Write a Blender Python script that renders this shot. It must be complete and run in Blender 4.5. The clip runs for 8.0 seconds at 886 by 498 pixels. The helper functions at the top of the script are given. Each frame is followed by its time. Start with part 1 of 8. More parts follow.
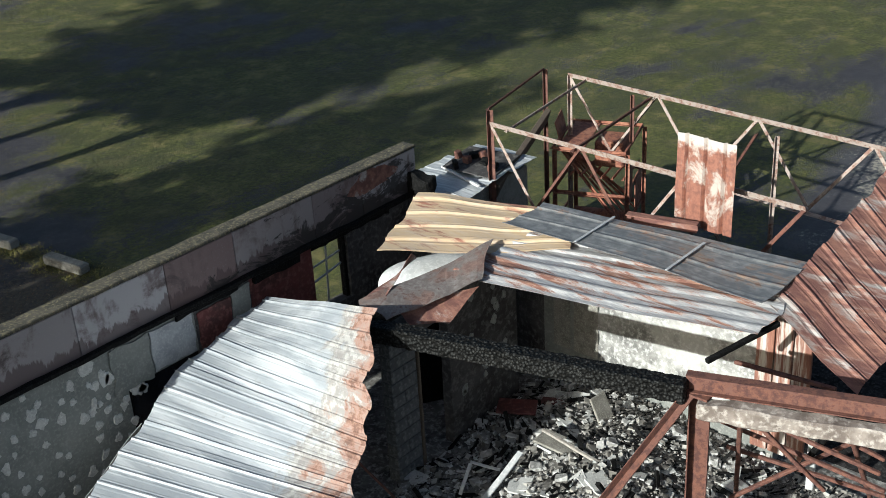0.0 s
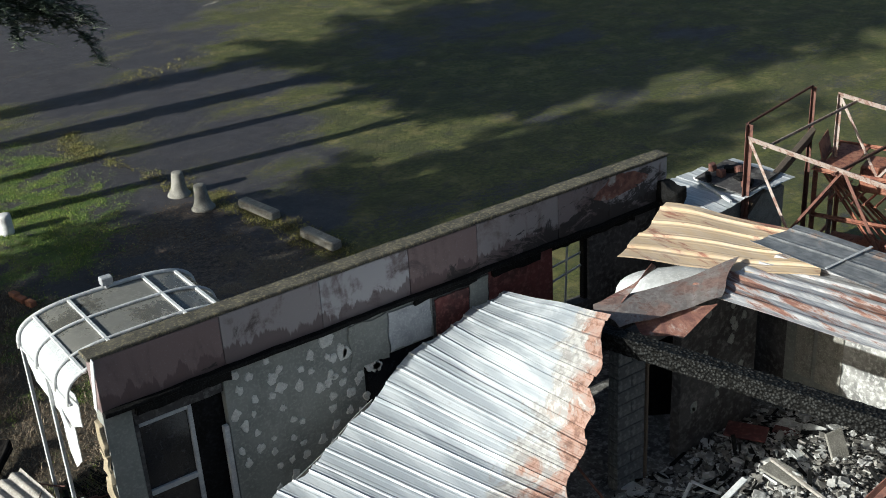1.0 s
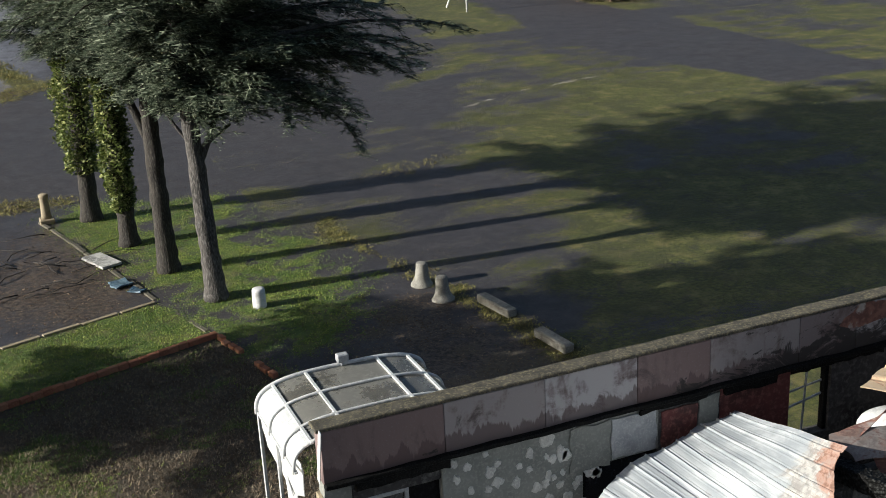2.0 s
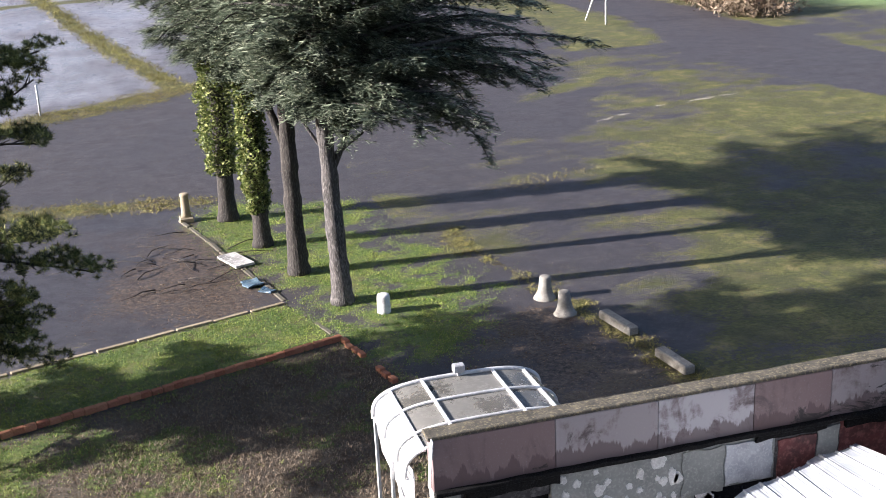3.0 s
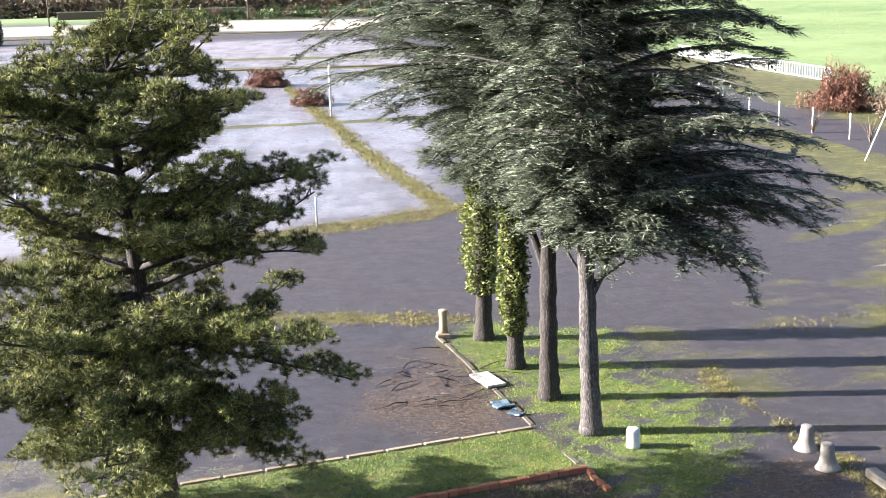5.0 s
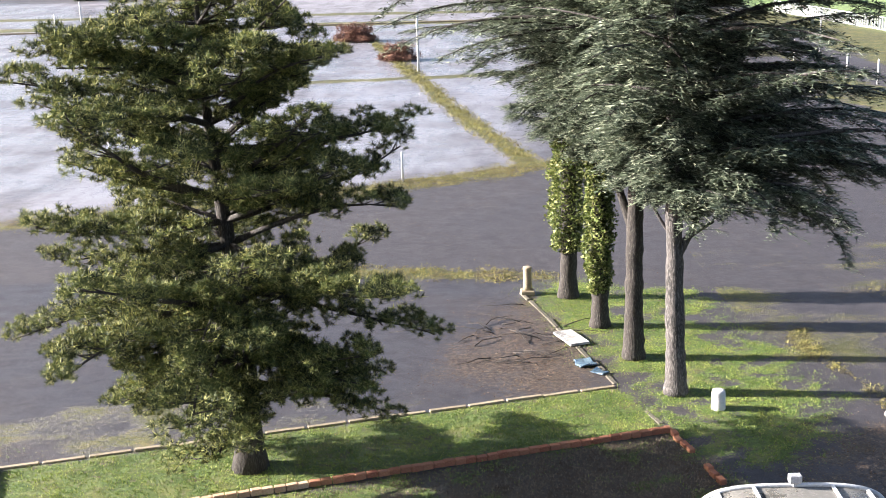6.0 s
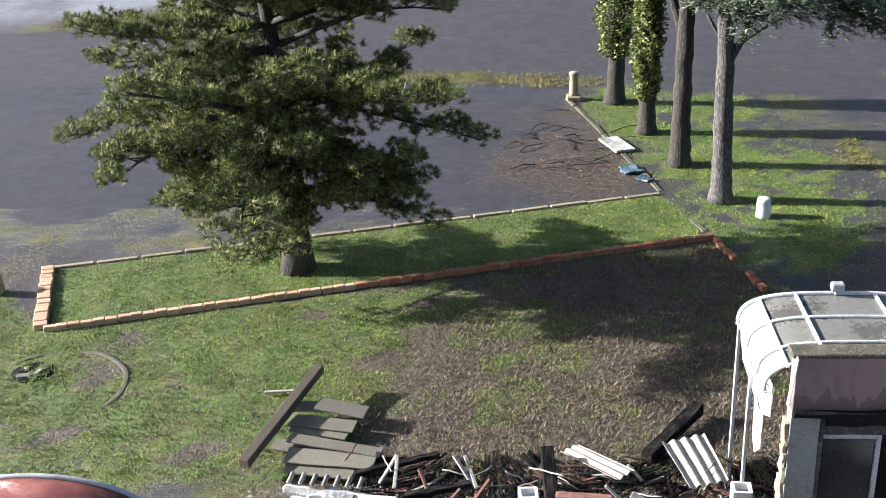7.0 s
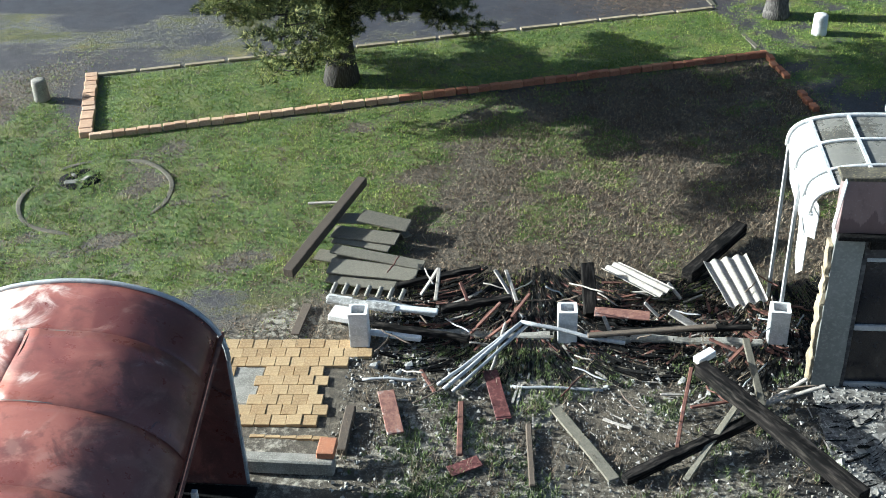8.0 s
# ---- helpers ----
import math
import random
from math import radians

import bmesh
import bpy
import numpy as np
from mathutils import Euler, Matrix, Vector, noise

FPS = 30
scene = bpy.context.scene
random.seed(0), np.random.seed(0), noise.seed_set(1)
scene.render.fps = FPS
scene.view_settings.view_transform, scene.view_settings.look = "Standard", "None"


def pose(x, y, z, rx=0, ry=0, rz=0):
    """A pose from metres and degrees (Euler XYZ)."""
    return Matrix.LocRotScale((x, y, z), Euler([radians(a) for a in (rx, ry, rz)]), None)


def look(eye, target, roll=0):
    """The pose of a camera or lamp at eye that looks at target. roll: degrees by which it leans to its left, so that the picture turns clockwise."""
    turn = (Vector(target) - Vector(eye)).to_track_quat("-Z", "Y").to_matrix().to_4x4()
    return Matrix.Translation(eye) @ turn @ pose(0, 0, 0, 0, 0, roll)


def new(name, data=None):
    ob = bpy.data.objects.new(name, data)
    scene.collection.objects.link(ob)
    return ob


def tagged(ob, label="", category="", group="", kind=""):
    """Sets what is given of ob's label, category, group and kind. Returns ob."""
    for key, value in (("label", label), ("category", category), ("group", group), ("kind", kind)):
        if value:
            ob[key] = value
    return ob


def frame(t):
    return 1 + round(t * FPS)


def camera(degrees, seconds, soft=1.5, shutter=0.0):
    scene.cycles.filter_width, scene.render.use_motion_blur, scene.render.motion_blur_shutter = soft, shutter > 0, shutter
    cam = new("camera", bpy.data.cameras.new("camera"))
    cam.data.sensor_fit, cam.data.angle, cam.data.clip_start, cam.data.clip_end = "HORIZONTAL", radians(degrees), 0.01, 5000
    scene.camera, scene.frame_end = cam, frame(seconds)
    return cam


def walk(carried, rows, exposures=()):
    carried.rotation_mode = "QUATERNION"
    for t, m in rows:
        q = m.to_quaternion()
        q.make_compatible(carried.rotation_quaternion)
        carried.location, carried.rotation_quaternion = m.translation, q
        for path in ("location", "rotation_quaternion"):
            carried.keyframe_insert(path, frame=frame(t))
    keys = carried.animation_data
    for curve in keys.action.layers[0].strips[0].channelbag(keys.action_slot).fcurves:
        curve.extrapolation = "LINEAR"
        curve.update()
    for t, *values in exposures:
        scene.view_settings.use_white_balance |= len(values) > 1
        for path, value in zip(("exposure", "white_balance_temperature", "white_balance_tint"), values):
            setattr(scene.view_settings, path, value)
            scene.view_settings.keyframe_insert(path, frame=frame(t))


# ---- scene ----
cam = camera(41.487, 8.0, soft=0.9)
PATH = [
    # seconds, x, y, z, then the turn of pose() in degrees
    (0.0, -3.405, -12.418, 10.000, 63.935, 3.127, -49.529),
    (0.5, -3.409, -12.480, 10.047, 64.067, 3.075, -43.140),
    (1.0, -3.353, -12.515, 10.030, 64.644, 3.135, -36.090),
    (1.5, -3.332, -12.557, 10.011, 67.649, 3.054, -29.181),
    (2.0, -3.317, -12.672, 9.976, 70.526, 2.768, -23.148),
    (2.2, -3.311, -12.719, 9.982, 70.594, 2.751, -21.173),
    (3.3, -3.215, -12.918, 10.141, 71.968, 2.339, -14.636),
    (3.5, -3.221, -12.909, 10.132, 72.840, 2.207, -13.364),
    (4.0, -3.246, -12.903, 10.159, 74.995, 2.068, -10.002),
    (4.5, -3.263, -12.852, 10.139, 76.985, 1.850, -6.603),
    (4.7, -3.254, -12.824, 10.130, 77.871, 1.732, -5.132),
    (5.8, -3.240, -12.751, 10.025, 77.833, 1.739, 0.685),
    (6.0, -3.245, -12.706, 10.049, 75.925, 1.691, 1.157),
    (6.5, -3.271, -12.722, 10.093, 71.619, 1.961, 2.021),
    (7.0, -3.289, -12.699, 10.068, 66.453, 1.937, 3.289),
    (7.5, -3.299, -12.678, 10.061, 62.192, 1.909, 4.525),
    (8.0, -3.315, -12.619, 10.050, 57.405, 1.943, 5.625),
]
EXPOSURES = [
    # seconds, stops, kelvin, tint
    (0.0, 0.72, 5700, 2), (1.5, 0.74, 5850, 3), (2.2, 0.90, 6050, 8), (3.3, 2.22, 5850, 19), (4.7, 2.54, 5950, 18),
    (5.8, 2.46, 6100, 16), (6.5, 2.24, 6000, 13), (7.2, 1.82, 5600, 8), (8.0, 1.66, 5400, 0),
]
walk(cam, [(row[0], pose(*row[1:])) for row in PATH], EXPOSURES)

# ---- light ----
SUN_ELEVATION, SUN_TO = 20.0, Vector((-1.0, 0.085, 0.0)).normalized()
sun_dir = Vector((SUN_TO.x * math.cos(radians(SUN_ELEVATION)), SUN_TO.y * math.cos(radians(SUN_ELEVATION)), math.sin(radians(SUN_ELEVATION))))
sun = new("sun", bpy.data.lights.new("sun", "SUN"))
sun.data.energy, sun.data.angle, sun.data.color = 5.0, radians(0.6), (1.0, 0.91, 0.78)
sun.matrix_world = look(sun_dir * 60, (0, 0, 0))
world = bpy.data.worlds.new("sky")
scene.world = world
world.use_nodes = True
_nt = world.node_tree
_sky = _nt.nodes.new("ShaderNodeTexSky")
_sky.sky_type, _sky.sun_disc = "NISHITA", False
_sky.sun_elevation = radians(SUN_ELEVATION)
_sky.sun_rotation = math.atan2(SUN_TO.x, SUN_TO.y)
_sky.air_density, _sky.dust_density = 1.0, 3.5
_nt.links.new(_sky.outputs["Color"], _nt.nodes["Background"].inputs["Color"])
_nt.nodes["Background"].inputs["Strength"].default_value = 0.052

# ---- materials ----
class Nodes:
    """Short hand for one node material."""

    def __init__(self, name, rough=0.8, metal=0.0):
        self.mat = bpy.data.materials.new(name)
        self.mat.use_nodes = True
        self.t = self.mat.node_tree
        self.bsdf = self.t.nodes["Principled BSDF"]
        self.bsdf.inputs["Roughness"].default_value = rough
        self.bsdf.inputs["Metallic"].default_value = metal
        self.co = self.t.nodes.new("ShaderNodeTexCoord").outputs["Object"]

    def link(self, a, b):
        self.t.links.new(a, b)

    def stretch(self, sx, sy, sz):
        n = self.t.nodes.new("ShaderNodeMapping")
        n.inputs["Scale"].default_value = (sx, sy, sz)
        self.link(self.co, n.inputs["Vector"])
        return n.outputs["Vector"]

    def noise(self, scale, detail=4.0, rough=0.6, vec=None, distort=0.0):
        n = self.t.nodes.new("ShaderNodeTexNoise")
        n.inputs["Scale"].default_value, n.inputs["Detail"].default_value = scale, detail
        n.inputs["Roughness"].default_value, n.inputs["Distortion"].default_value = rough, distort
        self.link(vec or self.co, n.inputs["Vector"])
        return n.outputs["Fac"]

    def voronoi(self, scale, feature="F1", out="Distance", vec=None, rnd=1.0):
        n = self.t.nodes.new("ShaderNodeTexVoronoi")
        n.feature = feature
        n.inputs["Scale"].default_value = scale
        n.inputs["Randomness"].default_value = rnd
        self.link(vec or self.co, n.inputs["Vector"])
        return n.outputs[out]

    def step(self, value, lo, hi, a=0.0, b=1.0):
        n = self.t.nodes.new("ShaderNodeMapRange")
        n.interpolation_type = "SMOOTHSTEP"
        for key, v in (("From Min", lo), ("From Max", hi), ("To Min", a), ("To Max", b)):
            n.inputs[key].default_value = v
        self.link(value, n.inputs["Value"])
        return n.outputs["Result"]

    def math(self, op, a, b=None):
        n = self.t.nodes.new("ShaderNodeMath")
        n.operation = op
        for i, v in enumerate((a, b)):
            if v is None:
                continue
            if isinstance(v, (int, float)):
                n.inputs[i].default_value = v
            else:
                self.link(v, n.inputs[i])
        return n.outputs[0]

    def mix(self, fac, a, b, blend="MIX"):
        n = self.t.nodes.new("ShaderNodeMix")
        n.data_type, n.blend_type = "RGBA", blend
        for key, v in ((0, fac), (6, a), (7, b)):
            if isinstance(v, (int, float)):
                n.inputs[key].default_value = v
            elif isinstance(v, tuple):
                n.inputs[key].default_value = (*v, 1.0)
            else:
                self.link(v, n.inputs[key])
        return n.outputs[2]

    def attr(self, name):
        n = self.t.nodes.new("ShaderNodeAttribute")
        n.attribute_name = name
        return n.outputs["Fac"]

    def random(self):
        return self.t.nodes.new("ShaderNodeObjectInfo").outputs["Random"]

    def island(self):
        return self.t.nodes.new("ShaderNodeNewGeometry").outputs["Random Per Island"]

    def done(self, color, rough=None, height=None, strength=0.4, dist=0.02, metal=None):
        self.link(color, self.bsdf.inputs["Base Color"])
        if rough is not None:
            self.link(rough, self.bsdf.inputs["Roughness"])
        if metal is not None:
            self.link(metal, self.bsdf.inputs["Metallic"])
        if height is not None:
            n = self.t.nodes.new("ShaderNodeBump")
            n.inputs["Strength"].default_value, n.inputs["Distance"].default_value = strength, dist
            self.link(height, n.inputs["Height"])
            self.link(n.outputs["Normal"], self.bsdf.inputs["Normal"])
        return self.mat


def grainy(name, dark, mid, light, scale=3.0, fine=40.0, rough=0.85, strength=0.4, dist=0.01, metal=0.0, vary=0.0, stretch=None):
    """A surface that wanders between three colours at two scales."""
    n = Nodes(name, rough, metal)
    vec = n.stretch(*stretch) if stretch else None
    a, b = n.noise(scale, 5, 0.65, vec), n.noise(fine, 3, 0.6, vec)
    c = n.mix(n.step(a, 0.35, 0.65), dark, mid)
    c = n.mix(n.step(b, 0.45, 0.72, 0.0, 0.75), c, light)
    if vary:
        c = n.mix(vary, c, n.mix(n.random(), dark, light))
    return n.done(c, n.step(a, 0.3, 0.7, rough - 0.1, min(1.0, rough + 0.1)), n.math("ADD", a, n.math("MULTIPLY", b, 0.5)), strength, dist)


def rusty(name, bare, rust, deep, amount, stretch=(1.0, 1.0, 1.0), scale=1.3, rough=0.45, metal=0.3, pale=None):
    """Sheet metal: bare zinc or old paint that has gone to rust in streaks and blotches."""
    n = Nodes(name, rough, metal)
    vec = n.stretch(*stretch)
    a, b, g = n.noise(scale, 6, 0.7, vec, 0.4), n.noise(scale * 5, 4, 0.65, vec), n.noise(70, 3, 0.6)
    m = n.math("ADD", n.math("MULTIPLY", a, 0.72), n.math("MULTIPLY", b, 0.28))
    cut = 0.5 + (0.5 - amount) * 0.42
    worn_sheen = n.step(m, cut - 0.05, cut + 0.05)
    bare_c = n.mix(n.step(b, 0.35, 0.7), bare, pale or tuple(min(1.0, v * 1.25) for v in bare))
    rust_c = n.mix(n.step(b, 0.4, 0.62), rust, deep)
    rust_c = n.mix(n.step(g, 0.45, 0.75, 0.0, 0.35), rust_c, tuple(v * 0.5 for v in deep))
    c = n.mix(worn_sheen, bare_c, rust_c)
    return n.done(c, n.step(worn_sheen, 0.0, 1.0, rough, 0.85), n.math("ADD", n.math("MULTIPLY", worn_sheen, 0.4), g), 0.25, 0.004, n.step(worn_sheen, 0.0, 1.0, metal, 0.0))


def leafy(name, dark, mid, light, rough=0.6, thin=0.0, vary_scale=0.9):
    n = Nodes(name, rough)
    a, r = n.noise(vary_scale, 4, 0.6), n.island()
    c = n.mix(n.step(a, 0.35, 0.65), dark, mid)
    c = n.mix(n.step(r, 0.55, 1.0, 0.0, 0.8), c, light)
    n.bsdf.inputs["Specular IOR Level"].default_value = 0.25
    if thin:
        through_leaf, both = n.t.nodes.new("ShaderNodeBsdfTranslucent"), n.t.nodes.new("ShaderNodeMixShader")
        both.inputs["Fac"].default_value = thin
        n.link(c, through_leaf.inputs["Color"])
        n.link(n.bsdf.outputs["BSDF"], both.inputs[1])
        n.link(through_leaf.outputs["BSDF"], both.inputs[2])
        n.link(both.outputs["Shader"], n.t.nodes["Material Output"].inputs["Surface"])
    return n.done(c)


def ground_material():
    n = Nodes("ground_mixed", 0.8)
    big, mid, fine, grit = n.noise(0.22, 5, 0.6), n.noise(1.4, 6, 0.7), n.noise(9, 5, 0.7), n.noise(80, 3, 0.7)
    streak = n.noise(0.55, 6, 0.7, n.stretch(0.35, 1.0, 1.0), 0.6)
    asphalt = n.mix(n.step(mid, 0.3, 0.7), (0.026, 0.023, 0.029), (0.056, 0.050, 0.058))
    asphalt = n.mix(n.step(n.noise(11, 6, 0.85), 0.54, 0.66, 0.0, 0.6), asphalt, (0.17, 0.155, 0.150))
    asphalt = n.mix(n.step(grit, 0.48, 0.70, 0.0, 0.6), asphalt, (0.15, 0.14, 0.14))
    asphalt = n.mix(n.step(n.noise(28, 4, 0.8), 0.40, 0.50, 0.55, 0.0), asphalt, (0.016, 0.014, 0.018))
    asphalt = n.mix(n.step(n.noise(3.6, 9, 0.82, None, 0.6), 0.44, 0.60, 0.55, 0.0), asphalt, (0.020, 0.018, 0.022))
    asphalt = n.mix(n.step(n.noise(1.9, 8, 0.8, n.stretch(0.5, 1.2, 1.0), 0.8), 0.55, 0.68, 0.0, 0.45), asphalt, (0.105, 0.097, 0.092))
    wet = n.math("MULTIPLY", n.attr("wet"), n.step(n.math("ADD", n.math("MULTIPLY", big, 0.6), n.math("MULTIPLY", mid, 0.4)), 0.28, 0.58))
    asphalt = n.mix(n.math("MULTIPLY", wet, 0.3), asphalt, (0.035, 0.037, 0.046))
    # Pale bluish tone on worn asphalt also paints in its sky reflection.
    asphalt = n.mix(n.math("MULTIPLY", n.attr("worn_sheen"), n.step(n.math("ADD", n.math("MULTIPLY", big, 0.4), n.math("MULTIPLY", n.noise(0.5, 6, 0.7, n.stretch(1.0, 0.18, 1.0), 0.4), 0.6)), 0.38, 0.60, 0.40, 1.0)), asphalt, (0.225, 0.222, 0.25))
    moss = n.mix(n.step(fine, 0.35, 0.7), (0.036, 0.046, 0.008), (0.120, 0.120, 0.026))
    moss = n.mix(n.step(mid, 0.45, 0.7, 0.0, 0.75), moss, (0.20, 0.165, 0.060))
    tiny = n.noise(34, 4, 0.75)
    lay = n.math("ADD", n.math("MULTIPLY", streak, 0.42), n.math("ADD", n.math("MULTIPLY", fine, 0.30), n.math("MULTIPLY", tiny, 0.28)))
    lay = n.math("ADD", 0.5, n.math("MULTIPLY", n.math("SUBTRACT", lay, 0.5), 2.3))
    m = n.math("ADD", lay, n.math("SUBTRACT", n.attr("moss"), 0.60))
    mossy = n.step(m, 0.40, 0.60)
    moss = n.mix(n.step(n.noise(0.5, 6, 0.7, None, 0.5), 0.42, 0.62, 0.0, 0.65), moss, (0.036, 0.040, 0.014))
    c = n.mix(mossy, asphalt, moss)
    fleck = n.math("MULTIPLY", n.step(n.noise(26, 3, 0.6), 0.60, 0.70), n.step(n.noise(0.9, 4, 0.6), 0.42, 0.60))
    c = n.mix(n.math("MULTIPLY", fleck, 0.5), c, (0.24, 0.20, 0.12))
    c = n.mix(n.step(n.noise(0.75, 7, 0.75, None, 1.2), 0.56, 0.66, 0.0, 0.55), c, (0.022, 0.020, 0.026))
    leafy_dirt = n.step(n.math("ADD", n.attr("litter"), n.math("MULTIPLY", n.math("SUBTRACT", n.noise(5, 6, 0.75), 0.5), 1.5)), 0.32, 0.52)
    c = n.mix(n.math("MULTIPLY", leafy_dirt, 0.95), c, n.mix(n.step(n.noise(8, 6, 0.85), 0.42, 0.60), (0.016, 0.013, 0.013), (0.125, 0.094, 0.072)))
    soil = n.mix(n.step(fine, 0.3, 0.7), (0.036, 0.030, 0.022), (0.108, 0.088, 0.062))
    soil = n.mix(n.step(grit, 0.5, 0.7, 0.0, 0.7), soil, (0.19, 0.16, 0.12))
    s = n.step(n.math("ADD", n.attr("soil"), n.math("MULTIPLY", n.math("SUBTRACT", fine, 0.5), 0.9)), 0.35, 0.62)
    c = n.mix(s, c, soil)
    grass = n.mix(n.step(fine, 0.3, 0.7), (0.030, 0.060, 0.010), (0.100, 0.150, 0.026))
    grass = n.mix(n.step(mid, 0.42, 0.7, 0.0, 0.7), grass, (0.16, 0.15, 0.05))
    grass = n.mix(n.step(n.noise(3.2, 6, 0.7, None, 0.8), 0.52, 0.66, 0.0, 0.8), grass, (0.075, 0.055, 0.035))
    g = n.step(n.math("ADD", n.attr("grass"), n.math("MULTIPLY", n.math("SUBTRACT", fine, 0.5), 0.8)), 0.35, 0.6)
    c = n.mix(g, c, grass)
    pale = n.step(n.math("ADD", n.attr("pale"), n.math("MULTIPLY", n.math("SUBTRACT", fine, 0.5), 1.3)), 0.45, 0.75)
    c = n.mix(pale, c, (0.36, 0.33, 0.27))
    c = n.mix(n.step(n.math("ADD", n.attr("burnt"), n.math("MULTIPLY", n.math("SUBTRACT", n.noise(4, 6, 0.75), 0.5), 1.2)), 0.35, 0.65, 0.0, 0.9), c, (0.014, 0.013, 0.013))
    field = n.mix(n.step(n.noise(0.05, 5, 0.6), 0.35, 0.65), (0.132, 0.200, 0.062), (0.190, 0.262, 0.098))
    c = n.mix(n.attr("field"), c, field)
    soft = n.math("MAXIMUM", n.math("MAXIMUM", s, g), mossy)
    dry = n.step(grit, 0.3, 0.7, 0.62, 0.88)
    rough = n.math("SUBTRACT", dry, n.math("MULTIPLY", wet, n.math("SUBTRACT", 0.52, n.math("MULTIPLY", soft, 0.52))))
    h = n.math("MULTIPLY", n.math("ADD", n.math("MULTIPLY", grit, 0.35), n.math("MULTIPLY", n.math("MULTIPLY", fine, soft), 1.6)), n.math("SUBTRACT", 1.0, n.math("MULTIPLY", wet, n.math("SUBTRACT", 0.92, n.math("MULTIPLY", soft, 0.92)))))
    return n.done(c, rough, h, 0.7, 0.03)


M = {}
M["ground"] = ground_material()


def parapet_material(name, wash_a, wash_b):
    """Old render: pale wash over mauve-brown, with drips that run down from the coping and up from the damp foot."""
    n = Nodes(name, 0.85)
    drip, blot, fine = n.noise(1.5, 5, 0.6, n.stretch(1.8, 1.8, 0.6), 0.5), n.noise(1.0, 6, 0.7, None, 0.8), n.noise(30, 4, 0.7)
    wash = n.mix(n.random(), wash_a, wash_b)
    stain = n.math("ADD", n.math("MULTIPLY", drip, 0.45), n.math("MULTIPLY", blot, 0.55))
    c = n.mix(n.step(stain, 0.50, 0.60, 0.0, 0.85), wash, (0.125, 0.090, 0.088))
    c = n.mix(n.step(blot, 0.58, 0.68, 0.0, 0.7), c, (0.06, 0.05, 0.05))
    c = n.mix(n.step(fine, 0.55, 0.75, 0.0, 0.3), c, (0.42, 0.40, 0.39))
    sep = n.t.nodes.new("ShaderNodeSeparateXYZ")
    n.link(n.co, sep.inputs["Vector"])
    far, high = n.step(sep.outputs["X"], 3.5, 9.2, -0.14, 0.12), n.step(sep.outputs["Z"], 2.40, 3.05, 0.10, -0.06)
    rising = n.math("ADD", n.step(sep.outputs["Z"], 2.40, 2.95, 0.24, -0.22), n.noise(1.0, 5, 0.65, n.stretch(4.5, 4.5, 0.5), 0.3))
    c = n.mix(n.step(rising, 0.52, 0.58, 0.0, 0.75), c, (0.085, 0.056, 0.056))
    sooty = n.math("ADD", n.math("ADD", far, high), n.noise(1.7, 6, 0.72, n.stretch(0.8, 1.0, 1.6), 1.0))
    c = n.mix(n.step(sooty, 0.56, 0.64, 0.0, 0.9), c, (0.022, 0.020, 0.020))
    return n.done(c, None, n.math("ADD", stain, fine), 0.3, 0.01)


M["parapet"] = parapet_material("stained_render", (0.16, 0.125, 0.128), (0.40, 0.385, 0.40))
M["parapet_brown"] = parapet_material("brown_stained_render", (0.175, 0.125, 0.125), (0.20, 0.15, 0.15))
M["coping"] = grainy("lichen_coping", (0.036, 0.033, 0.027), (0.080, 0.072, 0.056), (0.20, 0.175, 0.10), 4.0, 24.0, 0.95, 0.8, 0.02)
M["soot_wall"] = grainy("sooty_render", (0.035, 0.033, 0.034), (0.075, 0.072, 0.074), (0.15, 0.145, 0.14), 1.6, 12.0, 0.9, 0.5, 0.012)
M["plaster"] = grainy("grey_plasterboard", (0.150, 0.157, 0.148), (0.215, 0.222, 0.210), (0.28, 0.28, 0.265), 1.5, 25.0, 0.9, 0.2, 0.006)
M["dab"] = grainy("plaster_dab", (0.38, 0.38, 0.37), (0.50, 0.50, 0.485), (0.60, 0.60, 0.585), 5.0, 40.0, 0.95, 0.6, 0.012)
M["red_wall"] = grainy("faded_red_panel", (0.050, 0.014, 0.014), (0.115, 0.030, 0.029), (0.21, 0.085, 0.075), 2.0, 14.0, 0.7, 0.3, 0.006)
M["char"] = grainy("charred_timber", (0.004, 0.004, 0.004), (0.008, 0.008, 0.008), (0.022, 0.022, 0.023), 6.0, 40.0, 0.75, 0.9, 0.02)
def alligator_material():
    """Deeply charred timber, split into small shiny scales."""
    n = Nodes("alligatored_char", 0.42)
    cell, fine = n.voronoi(24.0), n.noise(60, 3, 0.6)
    c = n.mix(n.step(cell, 0.15, 0.55), (0.030, 0.031, 0.031), (0.004, 0.004, 0.004))
    return n.done(c, n.step(fine, 0.3, 0.7, 0.45, 0.8), n.math("SUBTRACT", 1.0, cell), 0.9, 0.03)


M["char_scales"] = alligator_material()
M["char_scales"].node_tree.nodes["Principled BSDF"].inputs["Specular IOR Level"].default_value = 0.14
M["half_char"] = grainy("half_charred_timber", (0.004, 0.004, 0.004), (0.010, 0.009, 0.009), (0.050, 0.044, 0.040), 2.6, 7.0, 0.85, 0.7, 0.012, stretch=(3.0, 3.0, 0.5))
M["dark_glass"] = grainy("sooted_glass", (0.006, 0.007, 0.011), (0.010, 0.011, 0.016), (0.020, 0.021, 0.026), 1.2, 10.0, 0.2, 0.05, 0.002)
M["frame_grey"] = grainy("grey_painted_metal", (0.26, 0.27, 0.29), (0.36, 0.37, 0.39), (0.46, 0.47, 0.49), 4.0, 30.0, 0.5, 0.1, 0.003)
